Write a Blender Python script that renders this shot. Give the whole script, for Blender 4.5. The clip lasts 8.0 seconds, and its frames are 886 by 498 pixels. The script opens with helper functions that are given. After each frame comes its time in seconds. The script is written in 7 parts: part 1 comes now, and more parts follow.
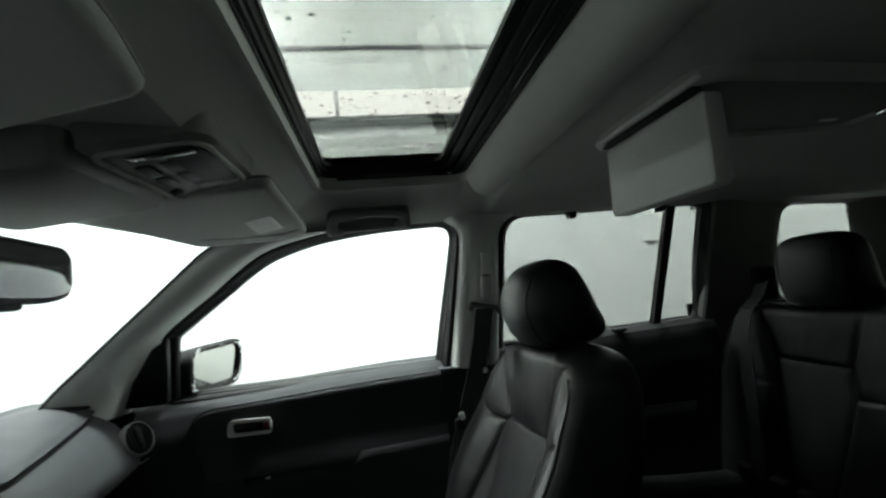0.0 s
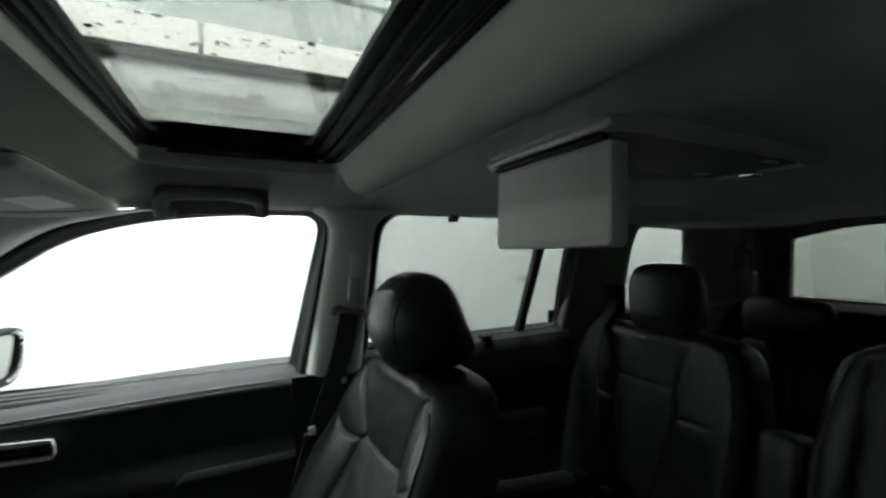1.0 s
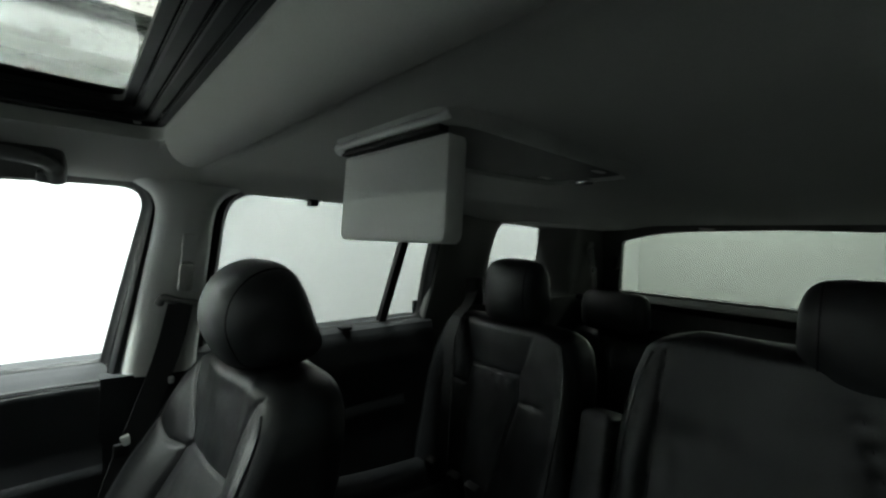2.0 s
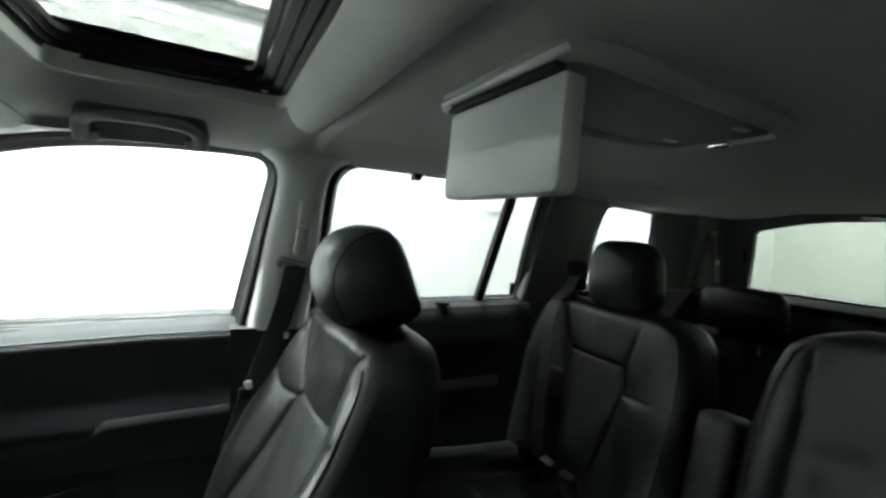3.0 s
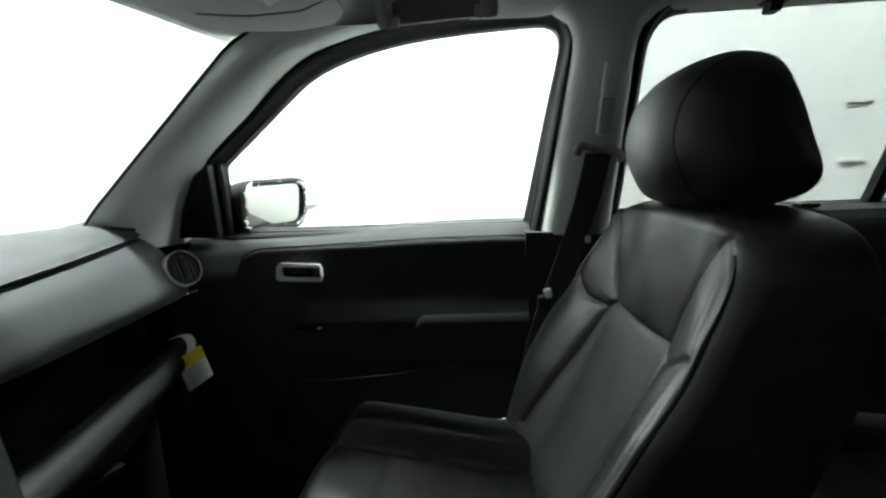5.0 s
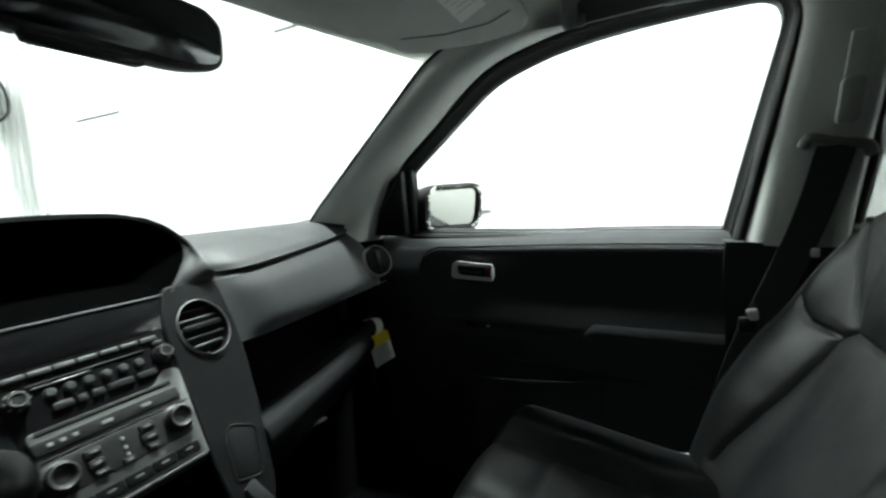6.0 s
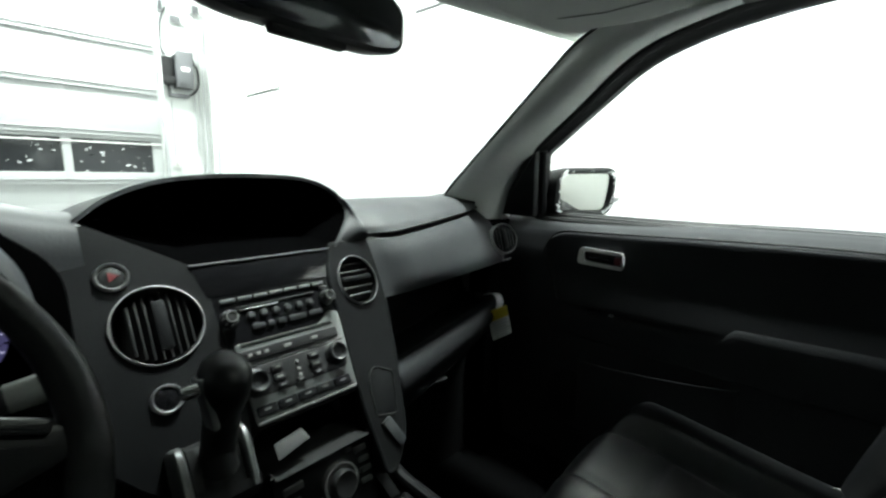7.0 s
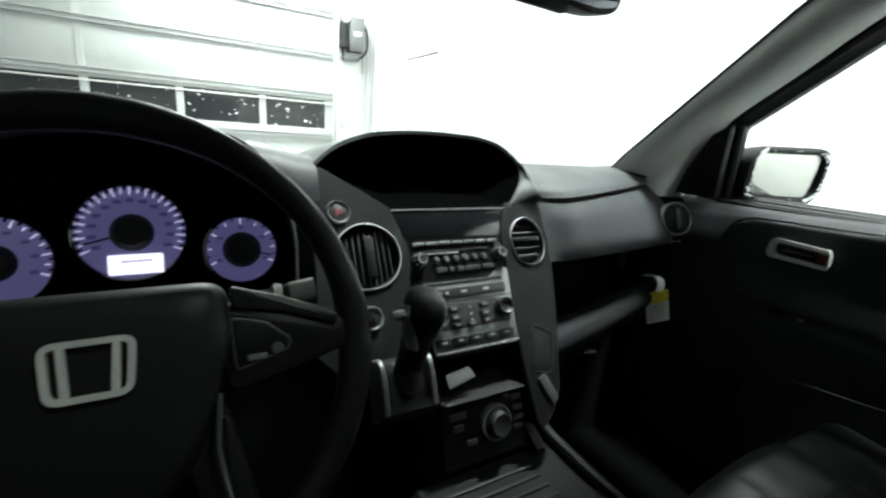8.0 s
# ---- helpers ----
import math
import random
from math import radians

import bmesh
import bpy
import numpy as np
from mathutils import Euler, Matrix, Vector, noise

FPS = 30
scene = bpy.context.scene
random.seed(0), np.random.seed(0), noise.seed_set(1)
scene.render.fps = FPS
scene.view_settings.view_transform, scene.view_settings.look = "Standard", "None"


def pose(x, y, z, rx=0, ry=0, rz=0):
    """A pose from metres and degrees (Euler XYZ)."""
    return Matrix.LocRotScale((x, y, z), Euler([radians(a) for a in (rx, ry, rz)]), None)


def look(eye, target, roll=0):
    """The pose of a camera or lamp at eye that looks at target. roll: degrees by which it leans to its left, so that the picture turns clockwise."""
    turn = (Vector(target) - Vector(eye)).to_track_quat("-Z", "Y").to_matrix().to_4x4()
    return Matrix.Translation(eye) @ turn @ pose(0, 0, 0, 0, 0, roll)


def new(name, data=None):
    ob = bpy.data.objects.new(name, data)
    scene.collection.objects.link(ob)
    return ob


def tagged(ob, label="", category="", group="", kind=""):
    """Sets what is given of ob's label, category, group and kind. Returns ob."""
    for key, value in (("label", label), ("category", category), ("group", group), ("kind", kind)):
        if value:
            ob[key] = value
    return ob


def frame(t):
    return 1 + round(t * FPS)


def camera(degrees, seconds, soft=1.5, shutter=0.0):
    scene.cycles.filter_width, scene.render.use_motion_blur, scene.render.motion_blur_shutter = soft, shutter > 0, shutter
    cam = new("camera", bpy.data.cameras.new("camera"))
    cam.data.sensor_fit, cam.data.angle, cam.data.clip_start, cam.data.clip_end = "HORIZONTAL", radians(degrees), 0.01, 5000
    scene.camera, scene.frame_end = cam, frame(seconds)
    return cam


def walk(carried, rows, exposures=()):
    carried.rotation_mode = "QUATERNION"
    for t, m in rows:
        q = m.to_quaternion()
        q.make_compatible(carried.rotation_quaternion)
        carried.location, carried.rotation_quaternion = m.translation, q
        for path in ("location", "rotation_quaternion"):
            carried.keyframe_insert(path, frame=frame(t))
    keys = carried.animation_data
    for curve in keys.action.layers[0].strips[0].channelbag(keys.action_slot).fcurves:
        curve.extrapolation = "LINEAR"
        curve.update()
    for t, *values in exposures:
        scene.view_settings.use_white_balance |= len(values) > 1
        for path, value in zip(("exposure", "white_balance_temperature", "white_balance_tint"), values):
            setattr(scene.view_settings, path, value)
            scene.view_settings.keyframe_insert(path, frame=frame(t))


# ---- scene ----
cam = camera(91.5, 8.0, soft=2.4, shutter=0.3)
PATH = [
    (0, (0.006, -0.553, 1.417), (0.324, 1.413, 1.604), -5.7),
    (0.2, (0.0145, -0.526, 1.442), (0.417, 1.430, 1.566), -4.1),
    (0.5, (0.028, -0.488, 1.475), (0.592, 1.43, 1.522), -2.2),
    (1, (0.059, -0.449, 1.504), (0.896, 1.368, 1.525), -0.5),
    (1.2, (0.078, -0.448, 1.509), (1.087, 1.279, 1.514), -0.1),
    (1.5, (0.102, -0.448, 1.512), (1.337, 1.125, 1.498), 1.7),
    (1.7, (0.112, -0.448, 1.512), (1.428, 1.057, 1.489), 1.8),
    (2.8, (0.130, -0.432, 1.482), (1.186, 1.264, 1.396), 4.4),
    (3, (0.13, -0.423, 1.468), (1.063, 1.344, 1.373), 4.1),
    (3.5, (0.105, -0.375, 1.422), (0.635, 1.55, 1.317), 0.2),
    (4, (0.092, -0.318, 1.376), (0.309, 1.662, 1.204), -1.0),
    (4.2, (0.090, -0.297, 1.360), (0.158, 1.692, 1.153), -2.6),
    (5.3, (0.087, -0.23, 1.311), (-0.308, 1.698, 0.957), -1.1),
    (5.5, (0.094, -0.23, 1.309), (-0.497, 1.655, 0.992), -1.3),
    (6, (0.081, -0.248, 1.306), (-0.858, 1.497, 1.033), -2.2),
    (6.5, (0.059, -0.278, 1.303), (-1.126, 1.307, 1.014), -1.4),
    (7, (0.062, -0.302, 1.302), (-1.276, 1.142, 0.949), 1.2),
    (7.5, (0.053, -0.344, 1.3), (-1.468, 0.882, 0.873), 3.5),
    (8, (0.037, -0.383, 1.291), (-1.631, 0.589, 0.771), 4.5),
]
EXPOSURES = [(0.0, -0.30), (1.7, -0.12), (2.8, 0.90), (3.5, 1.25), (4.2, 0.85), (5.3, 0.22), (6.5, -0.12), (7.5, -0.02), (8.0, 0.10)]
LAMP, TUBE = 620.0, 8.0
walk(cam, [(t, look(eye, target, roll)) for t, eye, target, roll in PATH], exposures=EXPOSURES)

# ---- light: a white workshop bay, lit by added lamps besides its wall strips ----
world = bpy.data.worlds.new("world")
scene.world = world
world.use_nodes = True
world.node_tree.nodes["Background"].inputs[0].default_value = (0.02, 0.02, 0.022, 1)
world.node_tree.nodes["Background"].inputs[1].default_value = 1.0


def area_lamp(name, place, size_x, size_y, watts, rot=(0, 0, 0)):
    data = bpy.data.lights.new(name, "AREA")
    data.shape, data.size, data.size_y, data.energy = "RECTANGLE", size_x, size_y, watts
    data.color = (0.905, 1.0, 0.965)
    ob = new(name, data)
    ob.matrix_world = pose(*place, *rot)
    return ob


# added lamps, out of view under the ceiling: four in line above the car's side, one far across the bay, one at the rear
# wall
area_lamp("added_bay_lamp", (1.15, 0.95, 4.05), 0.6, 0.35, LAMP * 0.45)
area_lamp("added_bay_lamp", (-0.90, 0.95, 4.05), 0.6, 0.35, LAMP * 0.75)
area_lamp("added_bay_lamp", (-6.05, 0.60, 4.05), 1.1, 1.6, LAMP * 0.95)
area_lamp("added_bay_lamp", (4.35, 0.95, 4.05), 2.0, 0.35, LAMP * 0.6)
area_lamp("added_bay_lamp", (-1.6, -3.8, 4.05), 8.0, 0.35, LAMP * 0.015)
area_lamp("added_bay_lamp", (4.9, -1.6, 4.05), 0.35, 4.0, LAMP * 0.10)


# ---- materials ----
def nodes_of(name):
    m = bpy.data.materials.new(name)
    m.use_nodes = True
    return m, m.node_tree, m.node_tree.nodes["Principled BSDF"]


def surface(name, color, rough=0.5, metal=0.0, vary=0.12, grain=60.0, bump=0.15, depth=0.002, blotch=3.0, spec=0.5, coat=0.0, random_tone=0.0):
    """A surface with fine grain, broad uneven tone, uneven gloss and relief."""
    m, tree, bsdf = nodes_of(name)
    new_node, tie = tree.nodes.new, tree.links.new
    place = new_node("ShaderNodeTexCoord")
    fine = new_node("ShaderNodeTexNoise")
    fine.inputs["Scale"].default_value, fine.inputs["Detail"].default_value = grain, 4
    broad = new_node("ShaderNodeTexNoise")
    broad.inputs["Scale"].default_value, broad.inputs["Detail"].default_value = blotch, 3
    for n in (fine, broad):
        tie(place.outputs["Object"], n.inputs["Vector"])
    both = new_node("ShaderNodeMath")
    both.operation = "ADD"
    tie(fine.outputs["Fac"], both.inputs[0])
    tie(broad.outputs["Fac"], both.inputs[1])
    tone = new_node("ShaderNodeMapRange")
    tone.inputs["From Min"].default_value, tone.inputs["From Max"].default_value = 0.6, 1.4
    tone.inputs["To Min"].default_value, tone.inputs["To Max"].default_value = 1 - vary, 1 + vary
    tie(both.outputs[0], tone.inputs["Value"])
    last = tone.outputs[0]
    if random_tone:
        info = new_node("ShaderNodeObjectInfo")
        r = new_node("ShaderNodeMapRange")
        r.inputs["To Min"].default_value, r.inputs["To Max"].default_value = 1 - random_tone, 1 + random_tone
        tie(info.outputs["Random"], r.inputs["Value"])
        mul = new_node("ShaderNodeMath")
        mul.operation = "MULTIPLY"
        tie(last, mul.inputs[0])
        tie(r.outputs[0], mul.inputs[1])
        last = mul.outputs[0]
    scale = new_node("ShaderNodeVectorMath")
    scale.operation = "SCALE"
    scale.inputs[0].default_value = color
    tie(last, scale.inputs["Scale"])
    tie(scale.outputs[0], bsdf.inputs["Base Color"])
    gloss = new_node("ShaderNodeMapRange")
    gloss.inputs["From Min"].default_value, gloss.inputs["From Max"].default_value = 0.3, 0.7
    gloss.inputs["To Min"].default_value, gloss.inputs["To Max"].default_value = max(0.02, rough * 0.85), min(1.0, rough * 1.15)
    tie(broad.outputs["Fac"], gloss.inputs["Value"])
    tie(gloss.outputs[0], bsdf.inputs["Roughness"])
    bsdf.inputs["Metallic"].default_value = metal
    bsdf.inputs["Specular IOR Level"].default_value = spec
    bsdf.inputs["Coat Weight"].default_value = coat
    if bump:
        relief = new_node("ShaderNodeBump")
        relief.inputs["Strength"].default_value, relief.inputs["Distance"].default_value = bump, depth
        tie(fine.outputs["Fac"], relief.inputs["Height"])
        tie(relief.outputs[0], bsdf.inputs["Normal"])
    return m


def pane_glass(name, tint, gloss=0.02):
    """A thin pane: it lets light through, tinted, and mirrors a little, more at a slant."""
    m, tree, bsdf = nodes_of(name)
    tree.nodes.remove(bsdf)
    new_node, tie = tree.nodes.new, tree.links.new
    clear, shine, mix_ = new_node("ShaderNodeBsdfTransparent"), new_node("ShaderNodeBsdfGlossy"), new_node("ShaderNodeMixShader")
    facing, power, amount = new_node("ShaderNodeLayerWeight"), new_node("ShaderNodeMath"), new_node("ShaderNodeMath")
    facing.inputs["Blend"].default_value = 0.5
    power.operation, amount.operation = "POWER", "MULTIPLY_ADD"
    power.inputs[1].default_value = 5.0
    amount.inputs[1].default_value, amount.inputs[2].default_value = 0.7, 0.025
    clear.inputs[0].default_value = (*(math.sqrt(c) for c in tint), 1)
    shine.inputs["Roughness"].default_value = gloss
    tie(facing.outputs["Facing"], power.inputs[0])
    tie(power.outputs[0], amount.inputs[0])
    tie(amount.outputs[0], mix_.inputs[0])
    tie(clear.outputs[0], mix_.inputs[1])
    tie(shine.outputs[0], mix_.inputs[2])
    tie(mix_.outputs[0], tree.nodes["Material Output"].inputs["Surface"])
    return m


def glow(name, color, strength, base=(0.02, 0.02, 0.02)):
    m, tree, bsdf = nodes_of(name)
    bsdf.inputs["Base Color"].default_value = (*base, 1)
    bsdf.inputs["Emission Color"].default_value = (*color, 1)
    bsdf.inputs["Emission Strength"].default_value = strength
    return m


def siding(name, color, pitch):
    """White-painted wall sheets with fine horizontal ribs, smudges and streaks."""
    m = surface(name, color, 0.45, vary=0.05, grain=14, bump=0.0, blotch=0.7)
    tree = m.node_tree
    bsdf = tree.nodes["Principled BSDF"]
    place = tree.nodes.new("ShaderNodeTexCoord")
    wave = tree.nodes.new("ShaderNodeTexWave")
    wave.bands_direction = "Z"
    wave.inputs["Scale"].default_value = 0.314 / pitch
    wave.inputs["Distortion"].default_value = 0.0
    tree.links.new(place.outputs["Object"], wave.inputs["Vector"])
    relief = tree.nodes.new("ShaderNodeBump")
    relief.inputs["Strength"].default_value, relief.inputs["Distance"].default_value = 0.05, 0.004
    tree.links.new(wave.outputs["Fac"], relief.inputs["Height"])
    tree.links.new(relief.outputs[0], bsdf.inputs["Normal"])
    return m


M_LINER = surface("headliner_fabric", (0.43, 0.437, 0.42), 0.95, vary=0.06, grain=420, bump=0.3, depth=0.001, blotch=4, spec=0.1)
M_TRIM = surface("light_grey_trim_plastic", (0.64, 0.65, 0.63), 0.55, vary=0.05, grain=300, bump=0.2, depth=0.0006, blotch=5)
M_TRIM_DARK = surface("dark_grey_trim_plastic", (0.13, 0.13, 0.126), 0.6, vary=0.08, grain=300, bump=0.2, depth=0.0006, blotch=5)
M_TRIM_MID = surface("grey_trim_plastic", (0.19, 0.19, 0.186), 0.6, vary=0.06, grain=300, bump=0.2, depth=0.0006, blotch=5)
M_LEATHER = surface("black_leather", (0.0125, 0.0131, 0.0146), 0.44, spec=0.55, vary=0.2, grain=260, bump=0.35, depth=0.0009, blotch=9)
M_LEATHER_MID = surface("black_perforated_leather", (0.021, 0.0218, 0.0237), 0.54, spec=0.55, vary=0.2, grain=420, bump=0.5, depth=0.0009, blotch=9)
M_DASH = surface("charcoal_dash_plastic", (0.027, 0.0283, 0.031), 0.58, spec=0.30, vary=0.12, grain=340, bump=0.35, depth=0.0007, blotch=6)
M_DOOR = surface("black_door_plastic", (0.031, 0.032, 0.0345), 0.7, spec=0.15, vary=0.14, grain=340, bump=0.35, depth=0.0007, blotch=6)
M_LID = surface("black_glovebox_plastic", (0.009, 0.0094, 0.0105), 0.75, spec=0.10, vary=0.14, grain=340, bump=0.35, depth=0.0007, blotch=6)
# the open shelf's shade, put into a near-black colour
M_SHELF_SHADE = surface("shelf_shade_black", (0.0035, 0.0035, 0.0038), 0.95, spec=0.02, vary=0.3, grain=500, bump=0.5, depth=0.001)
M_BLACK = surface("black_rubber", (0.006, 0.006, 0.0065), 0.6, spec=0.3, vary=0.2, grain=120, bump=0.1, depth=0.0005)
M_PIANO = surface("gloss_black_plastic", (0.006, 0.006, 0.007), 0.16, vary=0.1, grain=90, bump=0.02, depth=0.0003)
M_BUTTON = surface("black_button_plastic", (0.014, 0.014, 0.015), 0.45, spec=0.3, vary=0.1, grain=200, bump=0.1, depth=0.0004)
M_SILVER = surface("satin_silver_plastic", (0.14, 0.145, 0.143), 0.36, metal=0.6, vary=0.05, grain=500, bump=0.05, depth=0.0003)
M_CHROME = surface("chrome", (0.78, 0.78, 0.78), 0.12, metal=1.0, vary=0.04, grain=40, bump=0.02, depth=0.0003)
M_SATIN = surface("satin_chrome", (0.50, 0.50, 0.505), 0.28, metal=0.85, vary=0.04, grain=60, bump=0.03, depth=0.0003)
# mostly non-metal chrome: its shine is put into the pale colour
M_BEZEL = surface("pale_chrome_with_shine", (0.74, 0.74, 0.74), 0.26, metal=0.3, vary=0.04, grain=60, bump=0.03, depth=0.0003)
M_RING = surface("polished_trim_ring", (0.66, 0.66, 0.665), 0.22, metal=0.7, vary=0.04, grain=60, bump=0.02, depth=0.0003)
M_GATE = surface("dull_silver_plastic", (0.17, 0.173, 0.173), 0.32, metal=0.5, vary=0.06, grain=400, bump=0.05, depth=0.0003)
M_WHEEL = surface("smooth_wheel_leather", (0.008, 0.0082, 0.0088), 0.45, spec=0.22, vary=0.2, grain=300, bump=0.25, depth=0.0006, blotch=9)
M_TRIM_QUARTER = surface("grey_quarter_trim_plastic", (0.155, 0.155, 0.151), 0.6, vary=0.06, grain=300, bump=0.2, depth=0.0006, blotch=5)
M_FASCIA = surface("black_fascia_plastic", (0.0054, 0.0057, 0.0064), 0.52, spec=0.12, vary=0.12, grain=340, bump=0.3, depth=0.0006, blotch=6)
M_KEY = surface("dark_grey_key_plastic", (0.034, 0.035, 0.036), 0.5, vary=0.1, grain=200, bump=0.1, depth=0.0004)
M_CARPET = surface("black_carpet", (0.008, 0.008, 0.0085), 0.95, vary=0.3, grain=500, bump=0.8, depth=0.003, spec=0.1)
M_BELT = surface("black_webbing", (0.026, 0.026, 0.027), 0.7, vary=0.2, grain=700, bump=0.5, depth=0.0006)
M_PAINT = surface("dark_car_paint", (0.02, 0.021, 0.023), 0.25, metal=0.3, vary=0.05, grain=800, bump=0.02, depth=0.0002, coat=0.8)
M_LABEL = surface("printed_label", (0.62, 0.62, 0.60), 0.5, vary=0.04, grain=50, bump=0.0)
M_INK = surface("grey_print", (0.40, 0.40, 0.41), 0.6, vary=0.05, bump=0.0)
M_YELLOW = surface("yellow_card", (0.72, 0.55, 0.03), 0.6, vary=0.05, bump=0.0)
M_PAPER = surface("white_card", (0.72, 0.72, 0.70), 0.7, vary=0.05, bump=0.0)
M_RED = surface("red_plastic", (0.10, 0.008, 0.010), 0.4, vary=0.1, bump=0.0)
M_MIRROR = surface("mirror_silver", (0.42, 0.42, 0.40), 0.07, metal=1.0, vary=0.02, bump=0.0)
M_MIRROR_DIM = surface("dimming_mirror_glass", (0.10, 0.102, 0.106), 0.10, metal=1.0, vary=0.02, bump=0.0)
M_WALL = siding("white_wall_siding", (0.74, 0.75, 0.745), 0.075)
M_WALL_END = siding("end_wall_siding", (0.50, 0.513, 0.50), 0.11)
# siding of the unseen west wall, greyed to throw less light into the car
M_WALL_DIM = siding("dimmed_wall_siding", (0.20, 0.203, 0.20), 0.11)
# mostly unseen ceiling, its grey darkened to send less light through the sunroof
M_CEIL = surface("grey_ceiling_sheet", (0.42, 0.425, 0.415), 0.6, vary=0.08, grain=8, bump=0.05, blotch=0.8)
M_CONCRETE = surface("wet_concrete", (0.15, 0.15, 0.148), 0.4, vary=0.2, grain=30, bump=0.3, depth=0.003, blotch=1.1)
M_GDOOR = surface("white_door_panel", (0.33, 0.34, 0.335), 0.45, vary=0.06, grain=20, bump=0.1, depth=0.001, blotch=1.5)
M_GRAIL = surface("galvanised_steel", (0.34, 0.345, 0.345), 0.5, metal=0.1, vary=0.12, grain=40, bump=0.1)
M_DRIP = surface("pale_water_specks", (0.62, 0.63, 0.63), 0.4, vary=0.2, bump=0.0)
M_NIGHT = surface("dark_window_pane", (0.015, 0.016, 0.018), 0.08, vary=0.2, grain=30, bump=0.0)
M_BOX = surface("grey_enamel", (0.07, 0.07, 0.075), 0.4, vary=0.1, grain=50, bump=0.05)
# paper far darker than its own tone: the pocket's shade is in the colour
M_CARD_DIM = surface("shaded_card", (0.036, 0.036, 0.037), 0.7, vary=0.1, grain=60, bump=0.05)
M_WATER, _tree, _water = nodes_of("water_drop")
_water.inputs["Transmission Weight"].default_value, _water.inputs["IOR"].default_value = 1.0, 1.33
_water.inputs["Roughness"].default_value = 0.02
M_CLEAR = pane_glass("clear_glass", (0.93, 0.95, 0.93))
M_TINT = pane_glass("privacy_glass", (0.255, 0.262, 0.252))
M_TINT_REAR = pane_glass("rear_privacy_glass", (0.165, 0.177, 0.157))
M_TINT_ROOF = pane_glass("sunroof_glass", (0.130, 0.136, 0.124))
M_TUBE = glow("fluorescent_tube", (1.0, 1.0, 0.97), TUBE)
M_GAUGE_INK = glow("dim_gauge_print", (0.050, 0.048, 0.15), 0.40, (0.02, 0.02, 0.04))
M_GAUGE = glow("lit_gauge_face", (0.13, 0.12, 0.30), 0.40, (0.05, 0.05, 0.08))
M_GAUGE_PALE = glow("lit_gauge_marks", (0.58, 0.58, 0.80), 1.0)
# blacker than plastic: shade of recesses and footwell is in it; also dial notches
M_VOID = surface("black_plastic_with_shade", (0.0012, 0.0012, 0.0013), 0.95, spec=0.0, vary=0.2, grain=200, bump=0.2, depth=0.0005)
M_LCD = glow("lit_display", (0.74, 0.74, 0.95), 1.5)
M_LCD_INK = glow("display_print", (0.15, 0.15, 0.3), 0.4)


# ---- mesh helpers ----
def part(name, bm, material, parent=None, label="", sharp=38):
    """Links a bmesh as one mesh object, under a thing or a part where one is given."""
    bmesh.ops.recalc_face_normals(bm, faces=bm.faces)
    me = bpy.data.meshes.new(name)
    bm.to_mesh(me)
    bm.free()
    me.polygons.foreach_set("use_smooth", [True] * len(me.polygons))
    me.set_sharp_from_angle(angle=radians(sharp))
    me.materials.append(material)
    ob = new(name, me)
    if parent is not None:
        ob.parent = parent
        base = Matrix.Identity(4)
        up = parent
        while up is not None:
            base = up.matrix_basis @ base if up.type == "EMPTY" else base
            up = up.parent
        if parent.type == "EMPTY":
            ob.matrix_parent_inverse = base.inverted()
    if label:
        ob["label"] = label
    return ob


def thing(name, at, label, category, group="", kind=""):
    """An Empty at a thing's base; its parts are built in world metres."""
    ob = new(name)
    ob.empty_display_size = 0.05
    ob.matrix_basis = Matrix.Translation(at)
    return tagged(ob, label, category, group, kind)


def box(size, m, r=0.0, seg=2, bm=None):
    bm = bm or bmesh.new()
    made = bmesh.ops.create_cube(bm, size=1.0, matrix=m @ Matrix.Diagonal((*size, 1)))
    if r > 0:
        edges = {e for v in made["verts"] for e in v.link_edges}
        bmesh.ops.bevel(bm, geom=list(edges), offset=r, segments=seg, profile=0.5, affect="EDGES", clamp_overlap=True)
    return bm


def lathe(profile, m, seg=32, bm=None, sx=1.0, sy=1.0):
    """Turns (radius, height) pairs round the z axis of m."""
    bm = bm or bmesh.new()
    rings = []
    for r, z in profile:
        if r < 1e-6:
            rings.append([bm.verts.new(m @ Vector((0, 0, z)))])
        else:
            rings.append([bm.verts.new(m @ Vector((sx * r * math.cos(a), sy * r * math.sin(a), z))) for a in (2 * math.pi * i / seg for i in range(seg))])
    for a, b in zip(rings, rings[1:]):
        for i in range(seg):
            j = (i + 1) % seg
            if len(a) == 1 and len(b) > 1:
                bm.faces.new((a[0], b[i], b[j]))
            elif len(b) == 1 and len(a) > 1:
                bm.faces.new((a[i], a[j], b[0]))
            elif len(a) > 1:
                bm.faces.new((a[i], a[j], b[j], b[i]))
    return bm


def loft(rings, bm=None, closed=True, caps=True):
    """A skin over rings of points; closed: each ring runs round."""
    bm = bm or bmesh.new()
    rows = [[bm.verts.new(p) for p in ring] for ring in rings]
    n = len(rows[0])
    for a, b in zip(rows, rows[1:]):
        for i in range(n if closed else n - 1):
            j = (i + 1) % n
            bm.faces.new((a[i], a[j], b[j], b[i]))
    if caps and closed:
        bm.faces.new(rows[0][::-1])
        bm.faces.new(rows[-1])
    return bm


